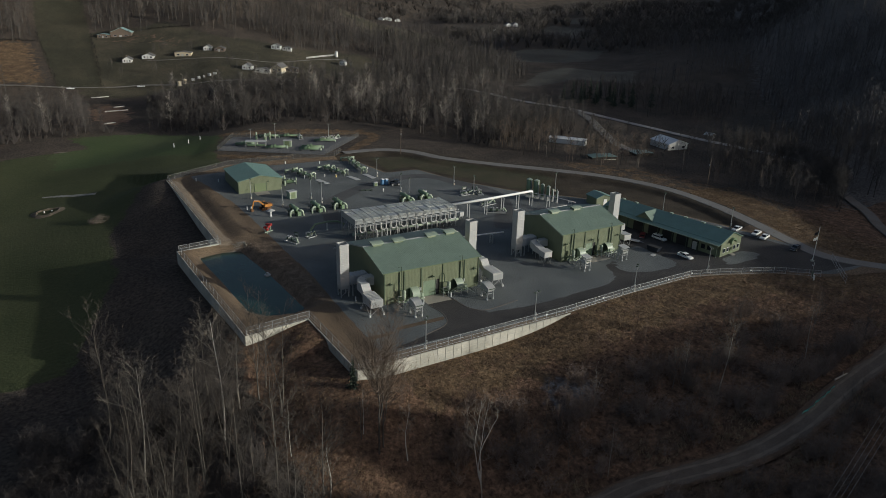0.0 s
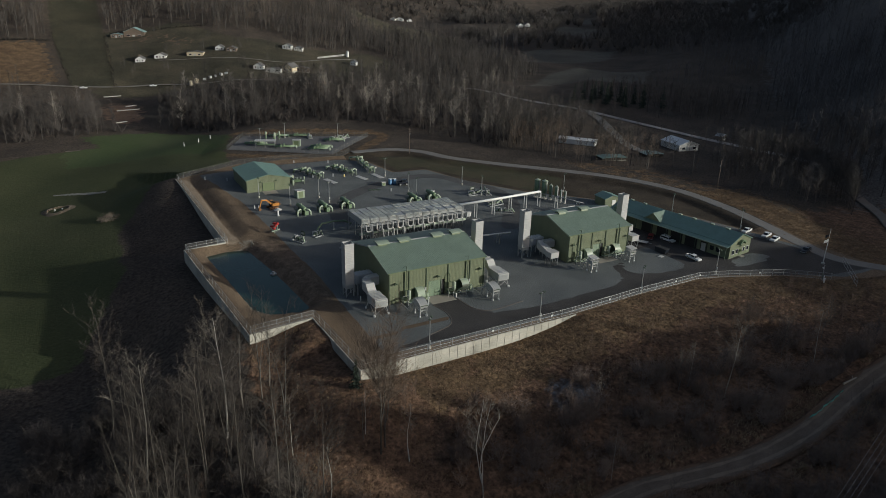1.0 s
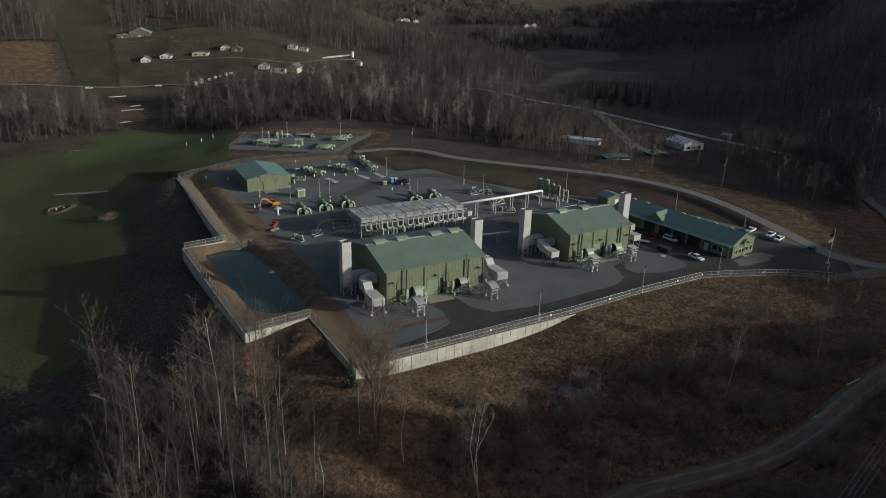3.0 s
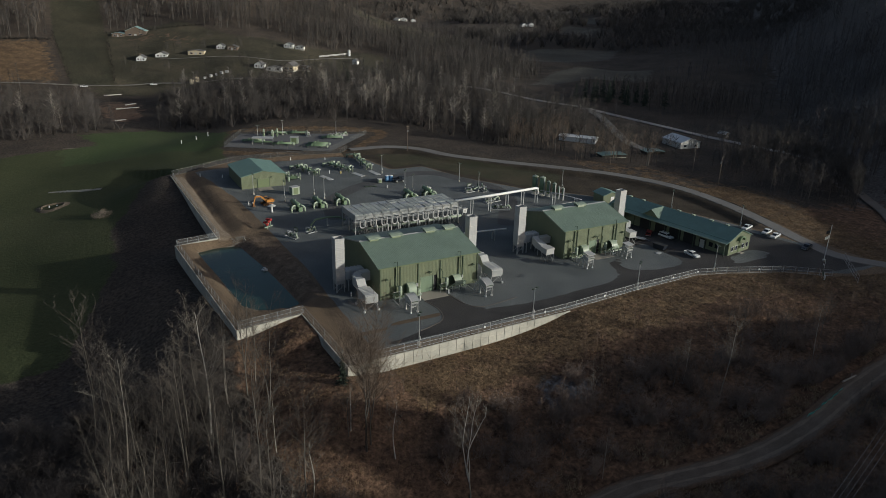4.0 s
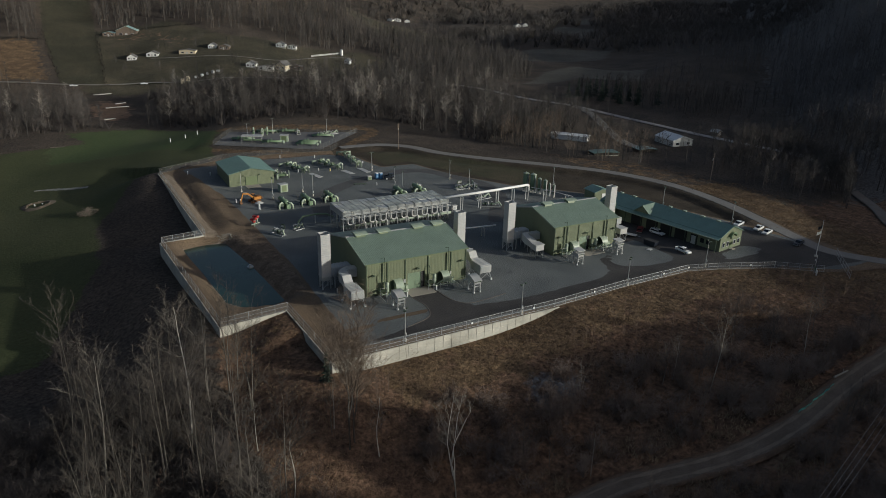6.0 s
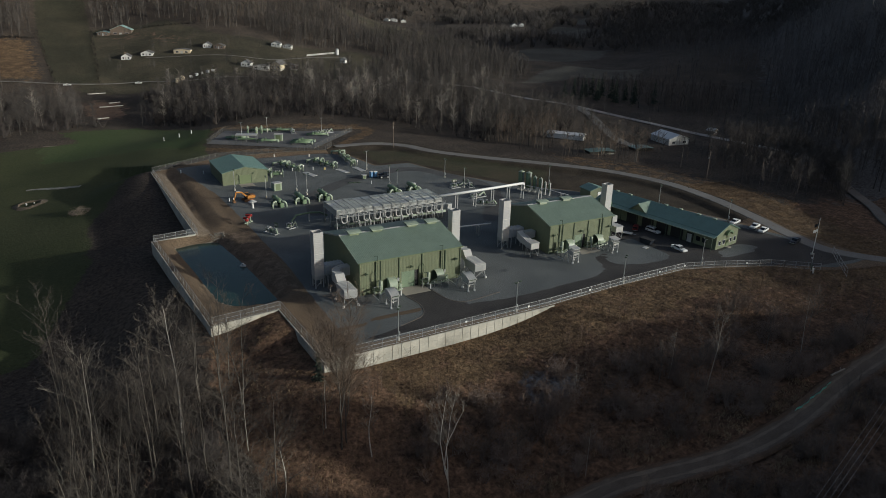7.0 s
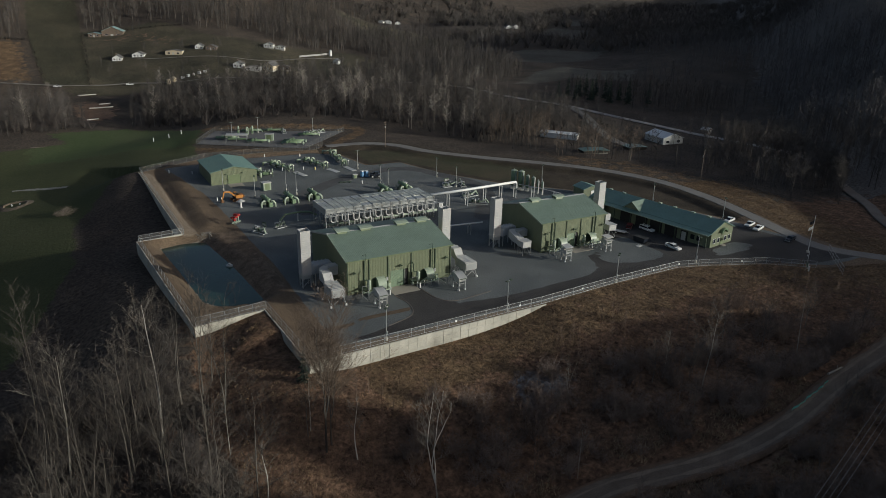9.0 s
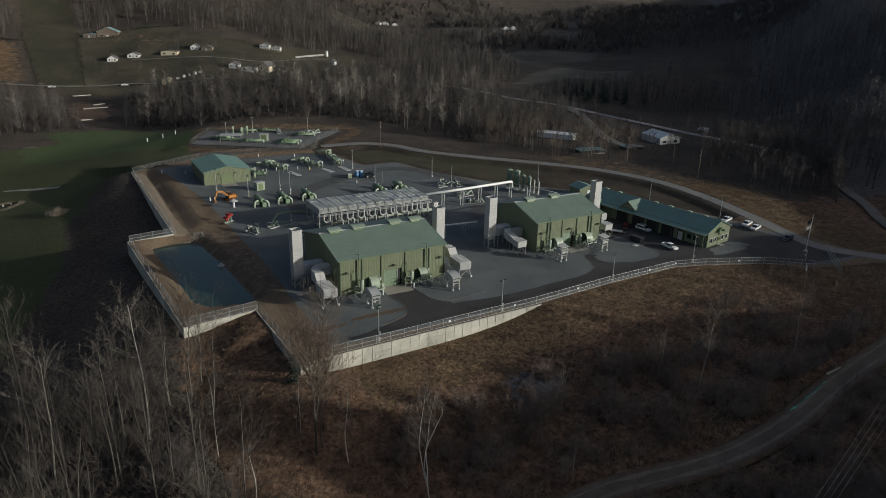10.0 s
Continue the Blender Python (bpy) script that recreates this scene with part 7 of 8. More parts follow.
# ---------------------------------------------------------------- vehicles
def wheel(parent, x, y, r=0.4, w=0.26):
    wl = part("wheel", tube(bmesh.new(), (x, y - w / 2, r), (x, y + w / 2, r), r, 14), M_DARK, parent, "black tyre")
    s = 1 if y > 0 else -1
    part("rim", tube(bmesh.new(), (x, y + s * w / 2, r), (x, y + s * (w / 2 + 0.015), r), r * 0.6, 10), M_GALV, wl, "pale steel rim")


def pickup(m, paint, label, bed=True, rack=False):
    """Front at +x."""
    v = thing("pickup_truck" if bed else "van", m, label, "pickup truck" if bed else "van", "parked vehicles")
    bm = prism(bmesh.new(), [(-2.9, 0.45), (2.85, 0.45), (2.9, 0.9), (2.75, 1.05), (1.3, 1.12), (-2.9, 1.12)], -0.98, 0.98, "y")
    bmesh.ops.bevel(bm, geom=bm.edges[:], offset=0.06, segments=2, affect="EDGES")
    part("body", bm, paint, v)
    back = -1.0 if bed else -2.8
    bm = prism(bmesh.new(), [(back, 1.08), (1.35, 1.08), (0.7, 1.82), (back + 0.12, 1.86)], -0.86, 0.86, "y")
    bmesh.ops.bevel(bm, geom=bm.edges[:], offset=0.07, segments=2, affect="EDGES")
    part("cab", bm, paint, v)
    part("windscreen", prism(bmesh.new(), [(1.32, 1.14), (1.35, 1.17), (0.76, 1.8), (0.73, 1.77)], -0.76, 0.76, "y"), M_GLASS, v)
    for y in (-0.875, 0.865):
        part("side_window", prism(bmesh.new(), [(back + 0.25, 1.2), (1.1, 1.2), (0.62, 1.74), (back + 0.3, 1.74)], y, y + 0.01, "y"), M_GLASS, v)
    part("rear_window", B(back - 0.01 if not bed else back + 0.02, -0.7, 1.25, back + 0.06, 0.7, 1.72), M_GLASS, v)
    if bed:
        part("bed_liner", B(-2.75, -0.8, 1.0, -1.1, 0.8, 1.127), M_DARK, v, "dark load bed")
        for y in (-0.95, 0.83):
            part("bed_side", B(-2.85, y, 1.1, -1.02, y + 0.12, 1.3, 0.02), paint, v)
        part("tailgate", B(-2.9, -0.85, 1.05, -2.8, 0.85, 1.3, 0.02), paint, v)
    if rack:
        for x in (-2.2, -0.8, 0.4):
            part("rack_bar", B(x, -0.85, 1.9, x + 0.08, 0.85, 2.05), M_GALV, v)
        for y in (-0.8, 0.75):
            part("rack_rail", B(-2.4, y, 2.02, 0.7, y + 0.06, 2.1), M_WHITE, v)
    part("bumper", B(2.85, -0.9, 0.42, 2.98, 0.9, 0.66, 0.03), M_GALV, v)
    part("bumper", B(-3.0, -0.9, 0.45, -2.88, 0.9, 0.66, 0.03), M_GALV, v)
    for y in (-0.75, 0.55):
        part("headlight", B(2.86, y, 0.72, 2.92, y + 0.22, 0.9), M_DIRTY_WHITE, v)
        part("tail_light", B(-2.92, y, 0.75, -2.89, y + 0.18, 0.98), M_RED, v)
    for x in (-1.85, 1.8):
        for y in (-0.86, 0.86):
            wheel(v, x, y)
    v.scale = (0.8, 0.8, 0.8)
    return v


pickup(pose(89.6, -9.3, 0, 0, 0, -90), M_WHITE, "white pickup truck parked before the office")
pickup(pose(94.2, 5.0, 0, 0, 0, -84), M_WHITE, "white van with a roof rack near the office", False, True)
pickup(pose(123.8, 0.6, 0, 0, 0, 195), M_WHITE, "white pickup truck parked at the gravel road")
pickup(pose(126.0, -4.9, 0, 0, 0, 197), M_WHITE, "white pickup truck parked beside another")
pickup(pose(125.2, -8.5, 0, 0, 0, 197), M_WHITE, "white pickup truck parked at the end of a row")
pickup(pose(125.4, -18.9, 0, 0, 0, 195), M_DARK_PAINT, "dark blue pickup truck parked near the flagpole")
pickup(pose(91.4, 9.2, 0, 0, 0, 40), surface("dark_red_car_paint", (0.14, 0.015, 0.015), 0.35), "red car parked in the shade of the office", False)
tr = thing("flat_trailer", pose(85.4, 7.4, 0, 0, 0, -60), "low pale flat trailer on asphalt", "trailer")
part("deck", B(-2.2, -0.9, 0.5, 2.2, 0.9, 0.65, 0.02), M_DIRTY_WHITE, tr)
part("drawbar", tube(bmesh.new(), (2.2, 0, 0.5), (3.4, 0, 0.45), 0.06, 5), M_GALV, tr)
for y in (-0.95, 0.95):
    wheel(tr, -0.3, y, 0.32, 0.2)
dk = thing("dumpster", pose(85.6, -1.2, 0, 0, 0, -80), "dark steel waste container on asphalt", "dumpster")
part("bin", prism(bmesh.new(), [(-1.6, 0.1), (1.6, 0.1), (1.9, 1.4), (-1.9, 1.4)], -0.9, 0.9, "y"), M_DARK_PAINT, dk)
part("lid", B(-1.9, -0.95, 1.4, 1.9, 0.95, 1.47), M_DARK, dk)
pl = thing("pallet", pose(82.6, -3.8, 0, 0, 0, 20), "pale wooden pallet lying on gravel", "pallet")
part("boards", B(-0.9, -0.6, 0.0, 0.9, 0.6, 0.14, 0.02), M_DIRTY_WHITE, pl)
tlh = thing("telehandler", pose(47.6, 92.0, 0, 0, 0, 170), "dark telescopic loader parked on gravel", "loader")
part("chassis", B(-1.8, -0.9, 0.5, 1.8, 0.9, 1.3, 0.08), M_DARK_PAINT, tlh)
part("cab", B(-0.9, -0.1, 1.3, 0.5, 0.85, 2.3, 0.1), M_GLASS, tlh)
part("boom", prism(bmesh.new(), [(-1.8, 1.7), (2.4, 1.1), (2.4, 1.4), (-1.8, 2.1)], -0.7, -0.3, "y"), M_DARK_PAINT, tlh)
for x in (-1.2, 1.2):
    for y in (-0.95, 0.95):
        wheel(tlh, x, y, 0.55, 0.35)


# ---------------------------------------------------------------- lights, flag, gate, lines
def light_pole(m, h=7.0, heads=2):
    p = thing("light_pole", m, "slim galvanised yard light pole with small lamps", "light pole", "yard lights")
    part("pole", tube(bmesh.new(), (0, 0, 0.35), (0, 0, h), 0.11, 8, 0.07), M_GALV, p)
    part("footing", tube(bmesh.new(), (0, 0, 0), (0, 0, 0.7), 0.3, 10), M_CONCRETE, p)
    part("crossarm", B(-0.7, -0.05, h - 0.1, 0.7, 0.05, h, 0.01), M_GALV, p)
    for x in (-0.7, 0.7):
        part("lamp_head", B(x - 0.28, -0.35, h - 0.05, x + 0.28, 0.2, h + 0.17, 0.04), M_DARK_TRIM, p, "dark lamp head")
    part("box", B(-0.2, -0.3, 1.2, 0.2, -0.08, 1.9, 0.02), M_GALV, p)
    return p


lp = light_pole(pose(27.2, -22.0, 0, 0, 0, 20))
for x, y in ((59.4, -20.2), (-1.1, -22.6), (86.9, -19.4), (-5.0, 96.0), (2.2, 83.8), (13.7, 88.3), (15.2, 82.0), (46.7, 106.2), (45.2, 82.3),
             (45.0, 75.5), (68.1, 83.6), (67.8, 69.1), (100.6, 63.7), (115.6, 24.2), (123.0, 2.5)):
    copy_thing(lp, pose(x, y, float(yard(np.array(x), np.array(y))), 0, 0, (x * 37) % 90))
for x, y in ((18, 181), (32, 190), (55, 180)):
    copy_thing(lp, pose(x, y, -0.2))

fp = thing("flagpole", pose(121.2, -27.2, 0), "white flagpole with two small drooping flags", "flagpole")
part("pole", tube(bmesh.new(), (0, 0, 0), (0, 0, 10.2), 0.09, 8, 0.05), M_WHITE, fp)
part("ball", tube(bmesh.new(), (0, 0, 10.2), (0, 0, 10.4), 0.1, 8), M_GALV, fp)
part("base", tube(bmesh.new(), (0, 0, 0), (0, 0, 0.4), 0.5, 10), M_CONCRETE, fp)
for z, mat_ in ((9.0, M_DARK_PAINT), (7.4, M_WHITE)):
    bm = bmesh.new()
    cols = [[bm.verts.new((-0.1 - 1.5 * i / 6, 0.16 * math.sin(i * 1.4), z - j * 0.85 - 0.3 * (i / 6) ** 2)) for j in range(2)] for i in range(7)]
    for a, b in zip(cols, cols[1:]):
        bm.faces.new((a[0], a[1], b[1], b[0]))
    bmesh.ops.solidify(bm, geom=bm.faces[:], thickness=0.02)
    part("flag", bm, mat_, fp, "plain dark flag" if mat_ is M_DARK_PAINT else "plain white flag")
gp = thing("gate_keypad", pose(109.0, -35.0, 0, 0, 0, 40), "gate control post with two white bollards", "gate post")
part("post", tube(bmesh.new(), (0, 0, 0), (0, 0, 4.6), 0.07, 6), M_GALV, gp)
part("arm", tube(bmesh.new(), (0, 0, 3.4), (1.6, 0, 3.2), 0.05, 5), M_GALV, gp)
part("camera_box", B(1.4, -0.15, 3.05, 1.9, 0.15, 3.3, 0.03), M_DIRTY_WHITE, gp)
for x in (-1.0, 0.9):
    part("bollard", tube(bmesh.new(), (x, -0.5, 0), (x, -0.5, 1.3), 0.18, 8), M_WHITE, gp)
part("sign_board", B(-1.3, -0.1, 0.9, 1.2, 0.0, 2.2), M_DARK_TRIM, gp)
fence([(127.5, -28.9), (121, -35), (114.8, -41.0)], 1.9, 2.6, zero, "galvanised chain-link entrance gate", (0.06, 0.5, 1.0), "entrance gate")

for x, y, h, z in ((73, 138.5, 11, 0.0), (157, 41, 11, 0.4), (150, 92, 9, -1.3)):
    u = thing("utility_pole", pose(x, y, z, 0, 0, 30), "weathered wooden utility pole with crossarms", "utility pole", "utility poles")
    part("pole", tube(bmesh.new(), (0, 0, -0.5), (0, 0, h), 0.16, 8, 0.1), M_BARN, u)
    for k in (0.6, 1.5):
        part("crossarm", B(-1.1, -0.06, h - k, 1.1, 0.06, h - k + 0.12), M_BARN, u)
    part("transformer", tube(bmesh.new(), (0.3, 0.2, h - 3.0), (0.3, 0.2, h - 2.2), 0.25, 8), M_GALV, u)
wires = thing("power_line", pose(0, 0, 0), "thin parallel overhead power cables above the bank", "power line")
for k in range(4):
    a, b = Vector((2 + k * 0.6, -99.9 - k * 0.4, 6)), Vector((120 + k * 0.4, -64 - k * 0.9, 8))
    pts = [a.lerp(b, t) - Vector((0, 0, 6.5 * t * (1 - t))) for t in np.linspace(0, 1, 21)]
    part("cable", pipe(bmesh.new(), pts, 0.017, 4), M_WIRE, wires)

aer = thing("pond_float", pose(-17.8, 33.4, -2.0), "small pale pump float on the pond", "pump float")
part("float", tube(bmesh.new(), (0, 0, -0.1), (0, 0, 0.3), 0.8, 12), M_GALV, aer)
part("pump", tube(bmesh.new(), (0, 0, 0.3), (0, 0, 0.8), 0.3, 8), M_DIRTY_WHITE, aer)

sf = thing("silt_fence", pose(0, 0, 0), "torn teal silt fence along the road", "silt fence")
bm = bmesh.new()
pts = curve_points([(55.2, -70.3), (58.4, -70.0), (61.4, -69.4), (65, -68.9), (68.3, -68.1)], 0.6)
zz = ground(np.array([p[0] for p in pts]), np.array([p[1] for p in pts]))
rows = [[bm.verts.new((x, y + 0.12 * math.sin(i * 1.7), z + h)) for h in (-0.1, 0.42 + 0.15 * math.sin(i * 0.9))] for i, ((x, y), z) in enumerate(zip(pts, zz))]
for a, b in zip(rows, rows[1:]):
    bm.faces.new((a[0], a[1], b[1], b[0]))
bmesh.ops.solidify(bm, geom=bm.faces[:], thickness=0.03)
part("fabric", bm, M_TEAL, sf)
z = float(ground(np.array(72.6), np.array(-66.8)))
lg = thing("log", pose(72.6, -66.8, z + 0.2, 0, 0, 4), "pale bare log lying by the road", "log")
part("stem", tube(bmesh.new(), (-2.4, 0, 0), (2.4, 0, 0.05), 0.2, 8, 0.13), M_PALE_BARK, lg)
part("branch", tube(bmesh.new(), (0.8, 0, 0.1), (1.6, 0.5, 0.4), 0.07, 5), M_PALE_BARK, lg)

for x, y in ((-17.2, 125.6), (20.7, 139.3), (33.5, 134.1), (20.4, 114.5), (28.0, 113.2), (12.2, 110.7), (40.1, 86.2), (-8.2, 84.0), (-9.4, 84.6), (-5.0, 4.9), (8.6, -3.6), (16.4, -3.0), (62.6, 0.2), (70.2, 0.9), (-10, 122)):
    bo = thing("bollard", pose(x, y, float(yard(np.array(x), np.array(y)))), "short white steel bollard on the gravel", "bollard", "yard bollards")
    part("post", tube(bmesh.new(), (0, 0, -0.1), (0, 0, 1.1), 0.15, 10), M_WHITE, bo)
    part("cap", tube(bmesh.new(), (0, 0, 1.1), (0, 0, 1.2), 0.16, 10, 0.05), M_WHITE, bo)
br = thing("barrel", pose(31.9, 111.6, 0), "yellow steel barrel beside the meter runs", "barrel")
part("shell", tube(bmesh.new(), (0, 0, 0), (0, 0, 1.0), 0.34, 14), surface("yellow_paint", (0.5, 0.4, 0.16), 0.5), br)
part("lid", tube(bmesh.new(), (0, 0, 1.0), (0, 0, 1.04), 0.36, 14), M_DIRTY_WHITE, br)
for i, (x, y) in enumerate(((33.8, 90.4), (35.2, 90.0), (36.7, 89.6))):
    pl = thing("pallet", pose(x, y, 0, 0, 0, i * 17), "dark wooden pallet lying on gravel", "pallet", "dark pallets")
    for k in range(4):
        part("board", B(-0.6, -0.5 + k * 0.28, 0.12, 0.6, -0.32 + k * 0.28, 0.2), M_DARK_TRIM, pl)
    for k in (-0.5, 0, 0.5):
        part("bearer", B(k - 0.06, -0.5, 0, k + 0.06, 0.52, 0.117), M_DARK_TRIM, pl)


# ---------------------------------------------------------------- pipeline station behind the yard
def station_header(m, n, label):
    h = thing("pipe_header", m, label, "pipework", "station pipework")
    for i in range(n):
        part("pipe", tube(bmesh.new(), (0, i * 1.1, 0.8), (9, i * 1.1, 0.8), 0.15, 8), M_GREEN, h, "", True)
        part("elbow", pipe(bmesh.new(), [(9, i * 1.1, 0.8), (9.6, i * 1.1, 0.7), (9.9, i * 1.1, 0)], 0.17, 8), M_PALE_GREEN, h, "", True)
        part("valve", B(2.6 + (i % 2) * 1.2, i * 1.1 - 0.3, 0.5, 3.3 + (i % 2) * 1.2, i * 1.1 + 0.3, 1.5, 0.06), M_GREEN, h)
    for x in (1, 7):
        part("support", B(x - 0.1, -0.4, 0, x + 0.1, n * 1.1 - 0.7, 0.55), M_DARK_TRIM, h)
    return h


hd = station_header(pose(33.5, 160.5, -0.2, 0, 0, -25), 4, "row of thin green pipes on low supports")
copy_thing(hd, pose(34, 191, -0.2, 0, 0, -22))
copy_thing(hd, pose(10.5, 180.5, -0.2, 0, 0, -20))
for x, y, t in ((36, 164.5, -25), (21, 169.5, -22), (25, 194, -22), (46, 175, -20)):
    copy_thing(hd, pose(x, y, -0.2, 0, 0, t))
for x, y, t in ((23, 190, 70), (29, 188.5, 70), (26, 186, 60)):
    s = thing("pipe_loop", pose(x, y, -0.2, 0, 0, t), "tall pale green inverted pipe loop", "pipework", "station pipework")
    part("loop", pipe(bmesh.new(), [(-1.2, 0, 0), (-1.2, 0, 2.2)] + arc((0, 0, 2.2), 1.2, 180, 0) + [(1.2, 0, 0)], 0.32, 9), M_PALE_GREEN, s, "", True)
    part("valve", B(-1.6, -0.4, 0.6, -0.8, 0.4, 1.6, 0.08), M_GREEN, s)
pipe_skid(pose(57.5, 179, -0.2, 0, 0, 20), "pale pipe skid on the station gravel", False)
pipe_skid(pose(53, 178, -0.2, 0, 0, 15), "pale pipe skid with valves on station gravel", False)
pipe_skid(pose(43, 186, -0.2, 0, 0, 80), "small upright pipework on station gravel", False)
cabinet(pose(31.8, 170.6, -0.2, 0, 0, -25), 3.4, 2.6, 2.8, M_PALE_GREEN, "pale green control cabinet inside the station")
sh = thing("open_shelter", pose(18.6, 174.6, -0.2, 0, 0, -22), "open shelter with flat pale roof over meters", "shelter")
part("roof", B(-4.6, -2.0, 2.7, 4.6, 2.0, 2.95, 0.04), M_DIRTY_WHITE, sh)
for x in (-4.3, 0, 4.3):
    for y in (-1.8, 1.8):
        part("post", B(x - 0.08, y - 0.08, 0, x + 0.08, y + 0.08, 2.7), M_GALV, sh)
part("meter_pipe", tube(bmesh.new(), (-4, 0, 0.9), (4, 0, 0.9), 0.4, 8), M_GREEN, sh)


# ---------------------------------------------------------------- farms and sheds beyond
def on_land(x, y):
    return float(ground(np.array(float(x)), np.array(float(y)))) - 0.1


def house(x, y, w, d, eave, rise, turn, wall, roof, label, category="house", chimney=False, plain=False):
    h = simple_house("house" if category == "house" else category.replace(" ", "_"), pose(x, y, on_land(x, y), 0, 0, turn), w, d, eave, rise, wall, roof, label, category, "valley houses", chimney=chimney,
                     openings=() if plain else ((w * 0.15, w * 0.3, 0.9, 2.0, "front", "window"), (w * 0.42, w * 0.55, 0, 2.0, "front", "door"), (w * 0.7, w * 0.85, 0.9, 2.0, "front", "window")))
    part("foundation", B(0.02, 0.02, -1.5, w - 0.02, d - 0.02, -0.005), M_CONCRETE, h)
    return h


house(-5, 449, 6.6, 8, 2.4, 2.0, -15, M_WHITE, M_GREY_ROOF, "white gabled farmhouse with dark roof", chimney=True)
house(9, 451, 8.5, 8, 2.3, 1.8, -20, M_WHITE, M_GREY_ROOF, "white farmhouse with wide gable and grey roof")
house(32, 446, 12, 8, 2.9, 0.8, -22, M_TAN, M_GREY_ROOF, "long cream farm shed with dark roof", "farm shed")
house(55, 452, 6, 8, 2.5, 1.8, -20, M_WHITE, M_GREY_ROOF, "small white cottage with dark roof")
house(62, 447, 8, 7, 2.3, 1.6, -25, M_BARN, M_GREY_ROOF, "dark brown low house under trees")
house(78, 392, 11, 5, 2.6, 0.8, -28, M_DIRTY_WHITE, M_GREY_ROOF, "low off-white trailer home", "trailer home")
house(92, 396, 8, 12, 3.0, 2.6, -40, M_TAN, M_GREY_ROOF, "tan farmhouse with steep grey roof")
house(103, 398, 10, 6, 2.2, 1.0, -25, M_BARN, M_GREY_ROOF, "open dark farm shed", "farm shed")
house(71, 399, 7, 6, 2.6, 2.0, -30, M_WHITE, M_GREY_ROOF, "small white house beside the road", chimney=True)
house(109, 452, 7.5, 6, 2.4, 1.7, -30, M_WHITE, M_GREY_ROOF, "white farmhouse with porch on the hill")
house(118, 450, 7, 5, 2.2, 1.0, -30, M_WHITE, M_GREY_ROOF, "low white annex on the hill")
house(155, 417, 4.5, 5, 2.6, 1.6, -40, M_WHITE, M_GREY_ROOF, "small white shed at the wood edge", "farm shed")
bn = house(-5, 515, 16, 10, 4.2, 3.4, -18, M_BARN, M_TEAL_ROOF, "weathered barn with pale teal metal roof", "barn")
house(-15, 516, 9, 8, 2.6, 1.0, -18, M_BARN, M_TEAL_ROOF, "low lean-to with teal metal roof", "barn")
for x, y, w, k in ((462, 1012, 9, 40), (474, 1014, 13, 30), (498, 1018, 9, 20), (515, 734, 9, 20), (579, 793, 8, 10), (597, 800, 8, 10)):
    house(x, y, w, 9, 3.5, 2.6, -k, M_WHITE, M_GREY_ROOF, "far white farmhouse in the valley")
house(200.4, 101.5, 11.5, 14, 3.0, 1.9, -8, M_DIRTY_WHITE, M_TIN, "long shed with pale tin roof", "shed")
house(168, 125.5, 5.5, 18, 2.4, 0.7, 38, M_WHITE, M_WHITE, "low shed with broken pale tin roof", "shed", plain=True)
house(243, 112, 4, 4, 2.2, 1.0, 10, M_BARN, M_GALV, "small pale roadside hut", "shed")
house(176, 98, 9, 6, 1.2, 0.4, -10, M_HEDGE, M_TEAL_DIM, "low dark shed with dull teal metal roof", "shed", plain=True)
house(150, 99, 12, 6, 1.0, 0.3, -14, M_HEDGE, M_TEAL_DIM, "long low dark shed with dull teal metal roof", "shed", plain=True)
so = thing("silo", pose(164.6, 448, on_land(164.6, 448)), "short white farm silo", "silo")
part("shell", tube(bmesh.new(), (0, 0, -1), (0, 0, 4.6), 1.2, 14), M_WHITE, so)
part("cap", tube(bmesh.new(), (0, 0, 4.6), (0, 0, 5.4), 1.25, 14, 0.2), M_GALV, so)
wf = thing("board_fence", pose(132, 431, on_land(140, 436), 0, 0, 31), "long white board fence in the pasture", "fence")
for k in range(14):
    part("post", B(k * 3 - 0.12, -0.1, -1.2, k * 3 + 0.12, 0.1, 1.4), M_DIRTY_WHITE, wf)
for z in (0.3, 0.75, 1.2):
    part("board", B(0, -0.13, z - 0.12, 39, -0.1, z + 0.18), M_DIRTY_WHITE, wf)
for x, y in ((24, 389), (28, 391)):
    t = thing("round_tank", pose(x, y, on_land(x, y)), "round cream tank by the road", "tank", "cream tanks")
    part("shell", tube(bmesh.new(), (0, 0, -0.5), (0, 0, 2.6), 1.5, 12), M_TAN, t)
    part("top", tube(bmesh.new(), (0, 0, 2.6), (0, 0, 3.1), 1.5, 12, 0.4), M_TAN, t)
for i, x in enumerate((34, 38, 42, 46, 50)):
    y = 392 + i * 0.8
    c = thing("scrap_heap", pose(x, y, on_land(x, y), 0, 0, i * 40), "pale scrap and boxes by the road", "scrap", "roadside scrap")
    part("box", B(-1.2, -0.7, 0, 1.2, 0.7, 1.5 + 0.3 * (i % 2), 0.1), M_GALV, c)
for x, y in ((-44, 399), (0, 400)):
    pickup(pose(x, y, on_land(x, y) + 0.1, 0, 0, -10), M_WHITE, "white pickup truck on the valley road")

M_FIELD_STONE = surface("brown_field_stone", (0.17, 0.14, 0.11), 0.9, vary=0.3)
